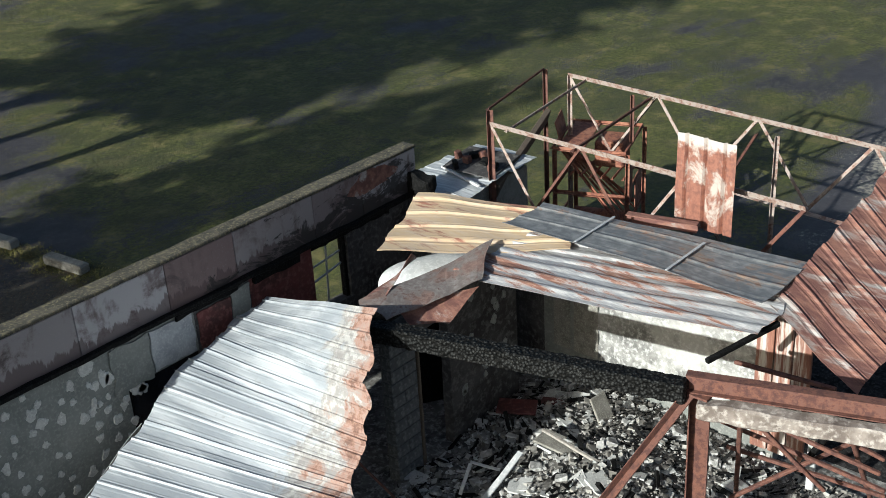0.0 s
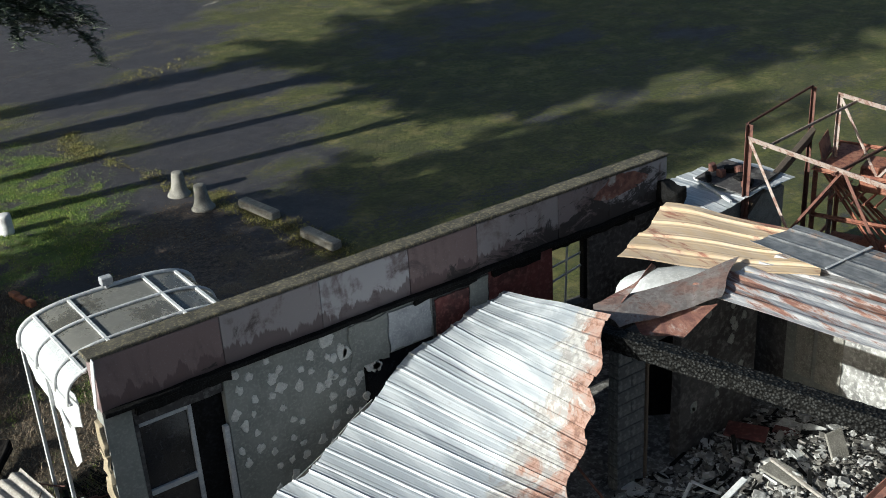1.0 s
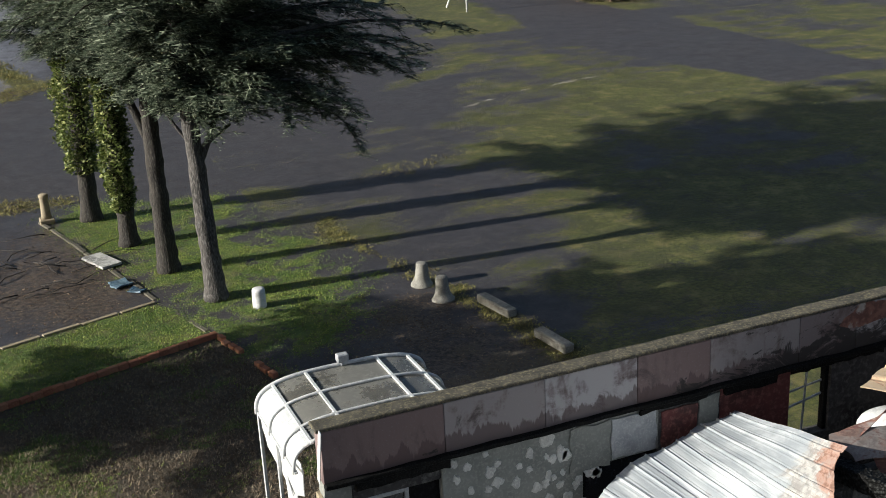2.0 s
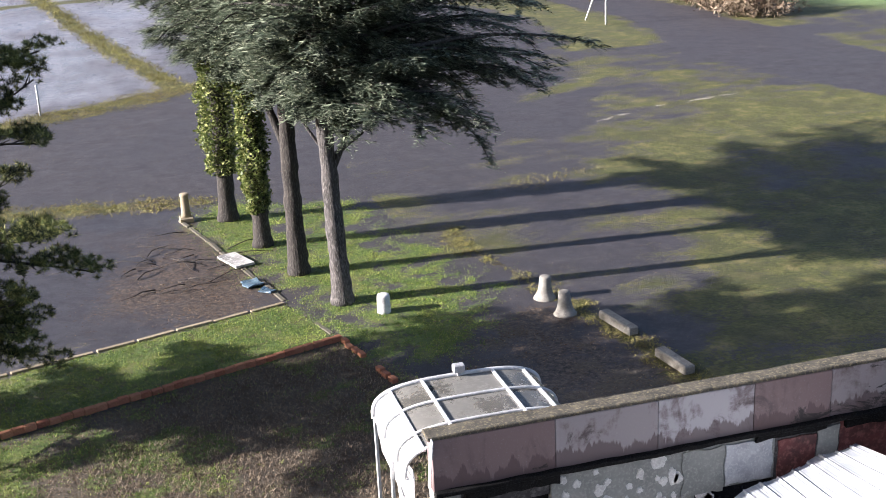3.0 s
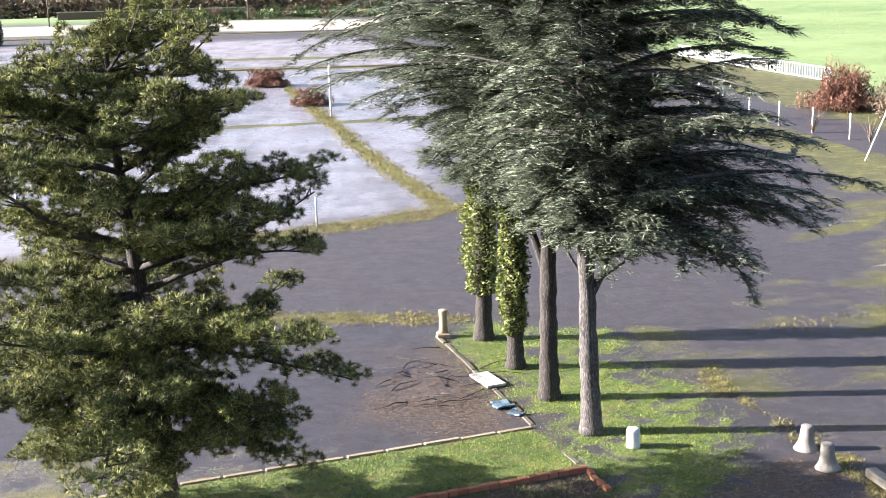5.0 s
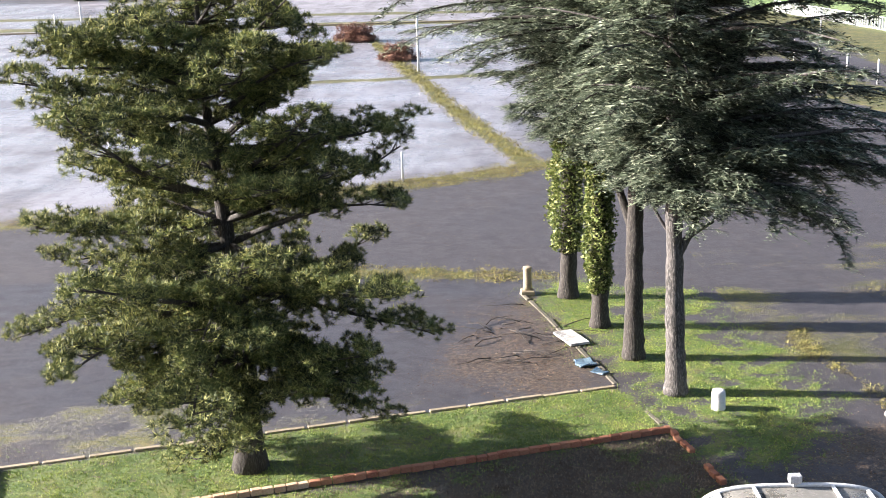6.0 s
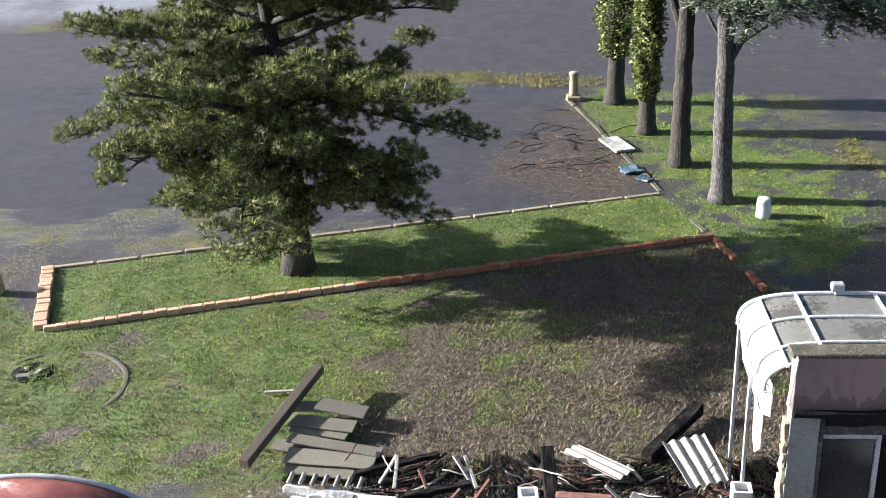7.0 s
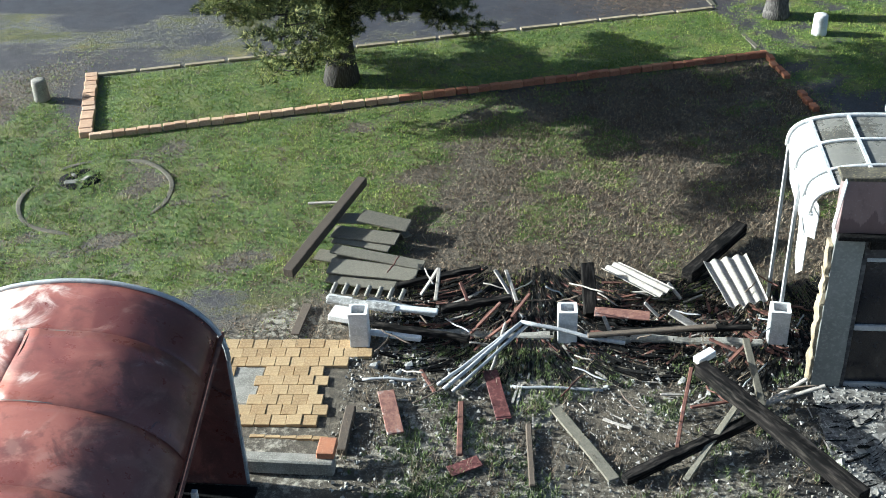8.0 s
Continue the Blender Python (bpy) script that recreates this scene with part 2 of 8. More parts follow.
M["white_metal"] = grainy("white_painted_metal", (0.40, 0.41, 0.42), (0.56, 0.57, 0.58), (0.68, 0.68, 0.68), 3.0, 22.0, 0.5, 0.15, 0.003)
M["white_paint"] = grainy("weathered_white_paint", (0.13, 0.128, 0.125), (0.42, 0.415, 0.40), (0.60, 0.60, 0.59), 1.7, 16.0, 0.85, 0.3, 0.008)
M["zinc"] = rusty("galvanised_sheet", (0.36, 0.375, 0.395), (0.32, 0.29, 0.27), (0.24, 0.21, 0.19), 0.24, (3.2, 0.3, 3.2), 1.4, 0.38, 0.2, (0.56, 0.575, 0.59))
def end_rust_material():
    """Bright zinc, grey with dirt before the free end, where it has gone to ragged rust."""
    n = Nodes("galvanised_sheet_rusted_at_the_end", 0.36, 0.2)
    run, fine = n.attr("run"), n.noise(60, 3, 0.6)
    streak, blot, speck = n.noise(1.3, 5, 0.65, n.stretch(3.2, 0.3, 3.2), 0.3), n.noise(2.4, 6, 0.7, None, 0.6), n.noise(9, 5, 0.7)
    c = n.mix(n.step(streak, 0.40, 0.66), (0.31, 0.335, 0.37), (0.50, 0.525, 0.555))
    c = n.mix(n.step(speck, 0.58, 0.72, 0.0, 0.45), c, (0.26, 0.25, 0.25))
    edge = n.math("ADD", run, n.math("MULTIPLY", n.math("SUBTRACT", blot, 0.5), 0.75))
    c = n.mix(n.step(edge, 0.70, 0.80, 0.0, 0.8), c, n.mix(n.step(speck, 0.42, 0.6), (0.22, 0.20, 0.185), (0.40, 0.385, 0.365)))
    rust = n.step(edge, 0.86, 0.96)
    c = n.mix(n.math("MULTIPLY", rust, n.step(speck, 0.36, 0.58, 0.45, 1.0)), c, n.mix(n.step(speck, 0.42, 0.62), (0.31, 0.155, 0.105), (0.15, 0.085, 0.065)))
    return n.done(c, n.step(edge, 0.7, 0.9, 0.36, 0.8), n.math("ADD", speck, fine), 0.2, 0.004, n.step(edge, 0.7, 0.9, 0.2, 0.0))


M["zinc_end"] = end_rust_material()
def hung_sheet_material():
    """Rust-brown sheet with bleached grey blotches and a whitened upper edge."""
    n = Nodes("rust_and_bleached_sheet", 0.7)
    run, blot, speck = n.attr("run"), n.noise(2.6, 6, 0.7, n.stretch(1.0, 1.0, 0.6), 0.5), n.noise(14, 5, 0.7)
    c = n.mix(n.step(speck, 0.40, 0.62), (0.24, 0.100, 0.066), (0.16, 0.066, 0.048))
    c = n.mix(n.step(blot, 0.52, 0.62, 0.0, 0.8), c, (0.42, 0.385, 0.35))
    top = n.math("ADD", run, n.math("MULTIPLY", n.math("SUBTRACT", n.noise(5, 5, 0.7), 0.5), 0.5))
    c = n.mix(n.step(top, 0.04, 0.14, 0.85, 0.0), c, (0.50, 0.47, 0.44))
    return n.done(c, None, n.math("ADD", blot, speck), 0.3, 0.006)


M["hung_sheet"] = hung_sheet_material()
M["block_grey"] = grainy("smoke_grey_block", (0.055, 0.060, 0.066), (0.105, 0.112, 0.120), (0.18, 0.185, 0.19), 2.4, 18.0, 0.9, 0.4, 0.008)
M["orange_sheet"] = rusty("scorched_ochre_sheet", (0.45, 0.335, 0.215), (0.40, 0.235, 0.15), (0.24, 0.11, 0.075), 0.36, (2.2, 0.4, 2.2), 1.1, 0.6, 0.0, (0.46, 0.37, 0.28))
M["streak_sheet"] = rusty("streaky_rust_sheet", (0.30, 0.30, 0.315), (0.27, 0.15, 0.105), (0.16, 0.075, 0.058), 0.42, (4.0, 0.35, 4.0), 1.3, 0.38, 0.3, (0.55, 0.545, 0.55))
M["mauve_sheet"] = rusty("grey_brown_sheet", (0.15, 0.125, 0.115), (0.20, 0.13, 0.11), (0.12, 0.075, 0.065), 0.45, (1.2, 1.2, 1.2), 2.0, 0.5, 0.2, (0.27, 0.25, 0.24))
M["dark_sheet"] = rusty("dark_grey_sheet", (0.13, 0.135, 0.145), (0.24, 0.17, 0.13), (0.16, 0.10, 0.075), 0.36, (1.4, 0.9, 1.4), 1.2, 0.45, 0.3, (0.25, 0.255, 0.26))
M["red_sheet"] = rusty("red_rust_sheet", (0.32, 0.30, 0.29), (0.235, 0.115, 0.085), (0.13, 0.058, 0.050), 0.68, (1.6, 0.4, 1.6), 1.0, 0.5, 0.2, (0.46, 0.44, 0.42))
M["pale_rust"] = rusty("pale_rusted_panel", (0.46, 0.41, 0.37), (0.27, 0.125, 0.085), (0.19, 0.085, 0.062), 0.60, (3.2, 3.2, 0.22), 1.6, 0.6, 0.0, (0.60, 0.57, 0.52))
M["rust_steel"] = rusty("rusted_steel", (0.120, 0.055, 0.042), (0.150, 0.064, 0.044), (0.075, 0.032, 0.027), 0.6, (1, 1, 1), 2.5, 0.75, 0.0)
M["orange_rust"] = rusty("orange_rusted_steel", (0.27, 0.125, 0.08), (0.29, 0.115, 0.065), (0.15, 0.055, 0.04), 0.55, (1, 1, 1), 2.5, 0.8, 0.0)
M["pale_steel"] = rusty("faded_painted_steel", (0.30, 0.25, 0.225), (0.25, 0.165, 0.13), (0.18, 0.10, 0.08), 0.45, (1, 1, 1), 6.0, 0.7, 0.0)
def tank_material():
    """Old red tank paint; sunlight painted on one side, ragged soot and shade opposite."""
    n = Nodes("faded_red_tank_paint", 0.3)
    big, mid, fine = n.noise(0.9, 5, 0.6, None, 0.6), n.noise(3.2, 5, 0.65), n.noise(45, 3, 0.6)
    c = n.mix(n.step(big, 0.38, 0.62), (0.165, 0.050, 0.042), (0.31, 0.112, 0.086))
    c = n.mix(n.step(n.noise(1.3, 5, 0.6, None, 1.0), 0.54, 0.64, 0.0, 0.6), c, (0.38, 0.20, 0.16))
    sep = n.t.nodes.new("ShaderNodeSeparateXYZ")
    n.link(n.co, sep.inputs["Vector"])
    # Near-white tint towards -x puts the sunlit side into the colour.
    sunlit_side = n.math("ADD", n.step(sep.outputs["X"], -9.9, -8.3, 0.36, -0.16), n.noise(1.6, 6, 0.68, None, 0.9))
    c = n.mix(n.step(sunlit_side, 0.46, 0.62, 0.0, 0.85), c, (0.62, 0.50, 0.45))
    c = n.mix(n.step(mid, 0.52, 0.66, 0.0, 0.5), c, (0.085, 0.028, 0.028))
    # Soot and the shaded slope are painted as one dark mask.
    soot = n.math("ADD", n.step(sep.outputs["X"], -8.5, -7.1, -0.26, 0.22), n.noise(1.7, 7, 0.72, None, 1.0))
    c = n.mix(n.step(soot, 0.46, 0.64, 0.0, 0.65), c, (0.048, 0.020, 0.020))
    c = n.mix(n.step(n.noise(2.2, 6, 0.7, n.stretch(1.0, 0.5, 1.0), 0.8), 0.62, 0.68, 0.0, 0.7), c, (0.020, 0.018, 0.026))
    c = n.mix(n.step(fine, 0.58, 0.75, 0.0, 0.3), c, (0.30, 0.20, 0.17))
    return n.done(c, n.step(mid, 0.3, 0.7, 0.24, 0.55), n.math("ADD", mid, n.math("MULTIPLY", fine, 0.3)), 0.25, 0.012)


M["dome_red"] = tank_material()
M["concrete"] = grainy("weathered_concrete", (0.15, 0.142, 0.125), (0.25, 0.24, 0.215), (0.37, 0.355, 0.32), 5.0, 45.0, 0.92, 0.5, 0.008)
M["burnt_concrete"] = grainy("burnt_concrete", (0.13, 0.105, 0.092), (0.27, 0.235, 0.21), (0.48, 0.445, 0.41), 3.0, 14.0, 0.9, 0.8, 0.02)
M["white_block"] = grainy("white_concrete_block", (0.50, 0.50, 0.50), (0.66, 0.66, 0.67), (0.76, 0.76, 0.77), 4.0, 40.0, 0.85, 0.4, 0.006)
M["kerb"] = grainy("pale_kerb_stone", (0.15, 0.120, 0.078), (0.28, 0.230, 0.155), (0.40, 0.345, 0.25), 4.0, 40.0, 0.9, 0.5, 0.006, vary=0.3)
M["scorch"] = grainy("scorch_mark", (0.012, 0.011, 0.011), (0.032, 0.030, 0.030), (0.085, 0.08, 0.08), 4.0, 18.0, 0.95, 0.4, 0.006)
M["kerb_dirty"] = grainy("dirty_kerb_stone", (0.040, 0.036, 0.026), (0.080, 0.073, 0.055), (0.17, 0.155, 0.12), 4.0, 30.0, 0.95, 0.6, 0.01, vary=0.3)
M["brick"] = grainy("orange_edging_brick", (0.22, 0.075, 0.040), (0.36, 0.13, 0.065), (0.46, 0.23, 0.13), 6.0, 40.0, 0.9, 0.5, 0.006, vary=0.45)
# Lit copy of the edging brick: sunlight put into a paler colour.
M["brick_pale"] = grainy("sunlit_edging_brick", (0.34, 0.20, 0.12), (0.48, 0.30, 0.19), (0.58, 0.44, 0.32), 6.0, 40.0, 0.9, 0.5, 0.006, vary=0.4)
M["paver"] = grainy("ochre_paver", (0.22, 0.140, 0.065), (0.36, 0.245, 0.120), (0.47, 0.36, 0.21), 5.0, 45.0, 0.9, 0.5, 0.005, vary=0.35)
M["bark"] = grainy("grey_bark", (0.022, 0.020, 0.019), (0.075, 0.068, 0.066), (0.22, 0.205, 0.195), 5.0, 26.0, 0.95, 1.0, 0.04, stretch=(1.6, 1.6, 0.35))
M["bark_dark"] = grainy("dark_bark", (0.014, 0.012, 0.011), (0.036, 0.031, 0.028), (0.10, 0.09, 0.08), 5.0, 26.0, 0.95, 1.0, 0.04, stretch=(1.6, 1.6, 0.35))
M["grey_board"] = grainy("weathered_board", (0.085, 0.076, 0.058), (0.155, 0.142, 0.110), (0.24, 0.225, 0.18), 5.0, 30.0, 0.9, 0.6, 0.008, vary=0.3, stretch=(4.0, 0.5, 4.0))
M["brown_board"] = grainy("brown_timber", (0.040, 0.029, 0.022), (0.090, 0.066, 0.049), (0.16, 0.13, 0.10), 5.0, 30.0, 0.9, 0.6, 0.008, vary=0.3, stretch=(4.0, 0.5, 4.0))
M["fibre"] = grainy("fibre_cement", (0.22, 0.20, 0.18), (0.36, 0.33, 0.30), (0.48, 0.46, 0.42), 4.0, 30.0, 0.9, 0.4, 0.006)
M["rubble"] = leafy("rubble_mix", (0.085, 0.080, 0.074), (0.20, 0.19, 0.175), (0.48, 0.465, 0.43), 0.95, vary_scale=6.0)
M["ash"] = grainy("ash_floor", (0.055, 0.052, 0.049), (0.17, 0.162, 0.152), (0.42, 0.41, 0.39), 2.0, 14.0, 0.95, 0.9, 0.03)
M["dark_board"] = grainy("dark_weathered_timber", (0.022, 0.016, 0.012), (0.050, 0.037, 0.028), (0.115, 0.090, 0.068), 5.0, 30.0, 0.9, 0.6, 0.008, vary=0.2, stretch=(4.0, 0.5, 4.0))
# Black for soot, and for openings whose shade is put into colour.
M["black"] = grainy("soot_and_shade_black", (0.004, 0.004, 0.004), (0.008, 0.008, 0.009), (0.018, 0.018, 0.02), 3.0, 22.0, 0.8, 0.4, 0.01)
M["blue_tarp"] = grainy("blue_plastic", (0.03, 0.07, 0.13), (0.09, 0.14, 0.18), (0.20, 0.26, 0.30), 6.0, 30.0, 0.35, 0.4, 0.01)

for key in ("char", "half_char", "black", "scorch", "ash", "soot_wall"):
    M[key].node_tree.nodes["Principled BSDF"].inputs["Specular IOR Level"].default_value = 0.08


M["cedar"] = leafy("cedar_needles", (0.014, 0.024, 0.018), (0.125, 0.158, 0.106), (0.48, 0.53, 0.39), thin=0.15, vary_scale=2.2)
M["pine"] = leafy("pine_needles", (0.012, 0.021, 0.009), (0.100, 0.128, 0.040), (0.50, 0.50, 0.165), thin=0.1, vary_scale=2.0)
M["ivy"] = leafy("ivy_leaves", (0.030, 0.050, 0.012), (0.150, 0.190, 0.050), (0.50, 0.52, 0.22), 0.5, thin=0.2, vary_scale=3.0)
M["blade"] = leafy("grass_blades", (0.060, 0.120, 0.014), (0.200, 0.280, 0.040), (0.46, 0.47, 0.14), 0.6, vary_scale=0.7)
M["dead_blade"] = leafy("dead_grass", (0.070, 0.052, 0.036), (0.155, 0.120, 0.085), (0.33, 0.275, 0.20), 0.85, vary_scale=1.6)
M["moss_blade"] = leafy("moss_tufts", (0.085, 0.085, 0.020), (0.175, 0.155, 0.040), (0.29, 0.24, 0.09), 0.8, vary_scale=0.5)
M["verge_blade"] = leafy("verge_moss_tufts", (0.085, 0.070, 0.028), (0.23, 0.215, 0.065), (0.42, 0.38, 0.15), 0.85, vary_scale=1.5)
M["weed"] = leafy("yard_weeds", (0.050, 0.078, 0.026), (0.13, 0.165, 0.060), (0.29, 0.31, 0.16), 0.8, vary_scale=1.3)
M["dry_leaf"] = leafy("dry_leaf_litter", (0.075, 0.046, 0.030), (0.165, 0.115, 0.075), (0.32, 0.25, 0.18), 0.9, vary_scale=0.6)
M["red_leaf"] = leafy("russet_twigs", (0.085, 0.036, 0.026), (0.17, 0.080, 0.055), (0.28, 0.17, 0.115), 0.8)
M["brown_leaf"] = leafy("brown_bramble", (0.10, 0.075, 0.050), (0.18, 0.135, 0.095), (0.28, 0.23, 0.17), 0.9)
M["green_leaf"] = leafy("hedge_leaves", (0.030, 0.055, 0.018), (0.07, 0.105, 0.035), (0.13, 0.17, 0.06), 0.7)


def pane_material(name, tint, clear):
    n = Nodes(name, 0.12)
    d = n.step(n.math("ADD", n.math("MULTIPLY", n.noise(1.6, 5, 0.65), 0.8), n.math("MULTIPLY", n.noise(22, 3, 0.6), 0.2)), 0.36, 0.62)
    n.bsdf.inputs["IOR"].default_value = 1.45
    n.link(n.step(d, 0.0, 1.0, clear, 0.05), n.bsdf.inputs["Transmission Weight"])
    c = n.mix(d, tint, tuple(v * 0.62 for v in tint))
    return n.done(c, n.step(d, 0.0, 1.0, 0.12, 0.5))


M["pane"] = pane_material("dusty_acrylic", (0.26, 0.255, 0.235), 0.75)
M["pane_white"] = pane_material("milky_acrylic", (0.62, 0.64, 0.66), 0.35)

# ---- building blocks ----
rng = np.random.default_rng(7)


def mesh_of(name, verts, faces, material, smooth=False):
    me = bpy.data.meshes.new(name)
    me.from_pydata([tuple(v) for v in verts] if not isinstance(verts, np.ndarray) else verts.tolist(), [], faces if not isinstance(faces, np.ndarray) else faces.tolist())
    me.materials.append(material)
    if smooth:
        me.polygons.foreach_set("use_smooth", [True] * len(me.polygons))
    me.update()
    return me


def put(name, me, parent=None, label="", m=None):
    ob = new(name, me)
    if m is not None:
        ob.matrix_world = m
    if parent is not None:
        ob.parent = parent
    return tagged(ob, label)


def from_bm(name, bm, material, smooth=False):
    me = bpy.data.meshes.new(name)
    bm.to_mesh(me)
    bm.free()
    me.materials.append(material)
    if smooth:
        me.polygons.foreach_set("use_smooth", [True] * len(me.polygons))
    return me


def part(name, bm, material, parent=None, label="", smooth=False):
    return put(name, from_bm(name, bm, material, smooth), parent, label)


def thing(name, label, category, place=(0, 0, 0), turn=0.0, group="", kind=""):
    ob = new(name)
    ob.matrix_world = pose(*place, 0, 0, turn)
    return tagged(ob, label, category, group, kind)


def box_bm(sx, sy, sz, bevel=0.01, at=(0, 0, 0), m=None):
    """A box with its base centre at the given place."""
    bm = bmesh.new()
    bmesh.ops.create_cube(bm, size=1.0)
    bmesh.ops.scale(bm, vec=(sx, sy, sz), verts=bm.verts)
    bmesh.ops.translate(bm, vec=(at[0], at[1], at[2] + sz / 2), verts=bm.verts)
    if bevel:
        bmesh.ops.bevel(bm, geom=bm.edges[:], offset=min(bevel, sx / 3, sy / 3, sz / 3), segments=1, affect="EDGES")
    if m is not None:
        bmesh.ops.transform(bm, matrix=m, verts=bm.verts)
    return bm


def jitter_bm(bm, amount, scale=3.0, seed=0.0):
    for v in bm.verts:
        v.co += noise.noise_vector(v.co * scale + Vector((seed, seed * 1.7, -seed))) * amount
    return bm


def along(a, b, roll=0.0):
    """A pose at a whose z axis points to b."""
    a, b = Vector(a), Vector(b)
    return Matrix.Translation(a) @ (b - a).to_track_quat("Z", "Y").to_matrix().to_4x4() @ pose(0, 0, 0, 0, 0, roll), (b - a).length


def bar_bm(a, b, w, d, bevel=0.006, roll=0.0):
    m, n = along(a, b, roll)
    return box_bm(w, d, n, bevel, m=m)


def l_bar_bm(a, b, w, t=0.008, roll=0.0):
    """An angle iron from a to b."""
    m, n = along(a, b, roll)
    pts = [(0, 0), (w, 0), (w, t), (t, t), (t, w), (0, w)]
    bm = bmesh.new()
    lo = [bm.verts.new((x, y, 0)) for x, y in pts]
    hi = [bm.verts.new((x, y, n)) for x, y in pts]
    for i in range(6):
        bm.faces.new((lo[i], lo[(i + 1) % 6], hi[(i + 1) % 6], hi[i]))
    bm.faces.new(lo[::-1])
    bm.faces.new(hi)
    bmesh.ops.transform(bm, matrix=m, verts=bm.verts)
    return bm


def i_bar_bm(a, b, w, h, t=0.012, roll=0.0):
    """A rolled H section from a to b; h along its own y."""
    m, n = along(a, b, roll)
    x, y, s = w / 2, h / 2, t / 2
    pts = [(-x, -y), (x, -y), (x, -y + t), (s, -y + t), (s, y - t), (x, y - t), (x, y), (-x, y), (-x, y - t), (-s, y - t), (-s, -y + t), (-x, -y + t)]
    bm = bmesh.new()
    lo = [bm.verts.new((p, q, 0)) for p, q in pts]
    hi = [bm.verts.new((p, q, n)) for p, q in pts]
    for i in range(12):
        bm.faces.new((lo[i], lo[(i + 1) % 12], hi[(i + 1) % 12], hi[i]))
    bm.faces.new(lo[::-1])
    bm.faces.new(hi)
    bmesh.ops.transform(bm, matrix=m, verts=bm.verts)
    return bm


def tube_data(points, radii, sides=8, cap=True):
    """Verts and faces of a tube along points."""
    pts = [Vector(p) for p in points]
    radii = [radii] * len(pts) if isinstance(radii, (int, float)) else radii
    verts, faces = [], []
    side = None
    for i, p in enumerate(pts):
        d = (pts[min(i + 1, len(pts) - 1)] - pts[max(i - 1, 0)]).normalized()
        if side is None:
            side = d.orthogonal().normalized()
        side = (side - d * side.dot(d)).normalized()
        other = d.cross(side)
        for k in range(sides):
            a = 2 * math.pi * k / sides
            verts.append(p + (side * math.cos(a) + other * math.sin(a)) * radii[i])
    for i in range(len(pts) - 1):
        for k in range(sides):
            a, b = i * sides + k, i * sides + (k + 1) % sides
            faces.append((a, b, b + sides, a + sides))
    if cap:
        faces.append(tuple(range(sides))[::-1])
        faces.append(tuple(len(verts) - sides + k for k in range(sides)))
    return verts, faces


def tube(name, points, radii, material, parent=None, label="", sides=8):
    return put(name, mesh_of(name, *tube_data(points, radii, sides), material, True), parent, label)


def grid_mesh(name, f, nu, nv, material, thick=0.0, smooth=False):
    """A sheet of nu x nv cells through f(u, v), u and v from 0 to 1, doubled to a thickness."""
    us, vs = np.linspace(0, 1, nu + 1), np.linspace(0, 1, nv + 1)
    p = np.array([[f(u, v) for v in vs] for u in us], float)
    du, dv = np.gradient(p, axis=0), np.gradient(p, axis=1)
    nrm = np.cross(du, dv)
    nrm /= np.linalg.norm(nrm, axis=-1, keepdims=True) + 1e-9
    top = p.reshape(-1, 3)
    w = nv + 1
    faces = [(i * w + j, (i + 1) * w + j, (i + 1) * w + j + 1, i * w + j + 1) for i in range(nu) for j in range(nv)]
    verts = top
    if thick:
        low = (p - nrm * thick).reshape(-1, 3)
        n = len(top)
        verts = np.vstack([top, low])
        faces += [tuple(n + k for k in q[::-1]) for q in list(faces)]
        rim = [i * w for i in range(nu + 1)] + [nu * w + j for j in range(1, nv + 1)] + [i * w + nv for i in range(nu - 1, -1, -1)] + [j for j in range(nv - 1, 0, -1)]
        faces += [(a, n + a, n + b, b) for a, b in zip(rim, rim[1:] + rim[:1])]
    return mesh_of(name, verts, faces, material, smooth)


def rib(s, pitch, height, flat=0.28):
    """A trapezoid rib profile at the distance s across a sheet."""
    k = abs((s / pitch) % 1.0 - 0.5) * 2
    return height * min(1.0, max(0.0, (flat + 0.16 - k) / 0.16)) if k < flat + 0.16 else 0.0


def seam(s, pitch, height):
    """A narrow raised rib once every pitch, and two faint ones between."""
    k = (s / pitch) % 1.0
    return height * max(0.0, 1 - abs(k - 0.5) / 0.11) + 0.12 * height * (0.2 < k < 0.3 or 0.7 < k < 0.8)


def wave(s, pitch, height):
    return height * 0.5 * (1 + math.cos(2 * math.pi * s / pitch))


def ribbed_sheet(name, a, b, c, d, material, pitch=0.25, height=0.035, profile=rib, sag=0.0, wobble=0.02, seed=0.0, nv=14, torn=0.0, per=8, thick=0.006):
    """A ribbed metal sheet over the corners a, b (one end), c, d (the other): ribs run from the edge a-b to the edge c-d."""
    a, b, c, d = (Vector(p) for p in (a, b, c, d))
    width = ((b - a).length + (d - c).length) / 2
    nu = max(8, int(width / pitch * per))
    up = ((b - a).cross(c - a)).normalized()
    if up.z < 0:
        up = -up

    def f(u, v):
        t0 = torn * noise.noise(Vector((u * width * 2.3, seed, 0))) if torn else 0.0
        t1 = torn * noise.noise(Vector((u * width * 2.3, seed, 9))) if torn else 0.0
        w = t0 + v * (1 + t1 - t0)
        p = a.lerp(b, u).lerp(c.lerp(d, u), w)
        n = noise.noise(Vector((u * width * 0.8 + seed, w * 2.5, seed)))
        return p + up * (profile(u * width, pitch, height) + wobble * 2 * n) + Vector((0, 0, -sag * 4 * w * (1 - w)))

    me = grid_mesh(name, f, nu, nv, material, thick)
    run = np.tile(np.linspace(0, 1, nv + 1), len(me.vertices) // (nv + 1))
    me.attributes.new("run", "FLOAT", "POINT").data.foreach_set("value", run.astype(np.float32))
    return me


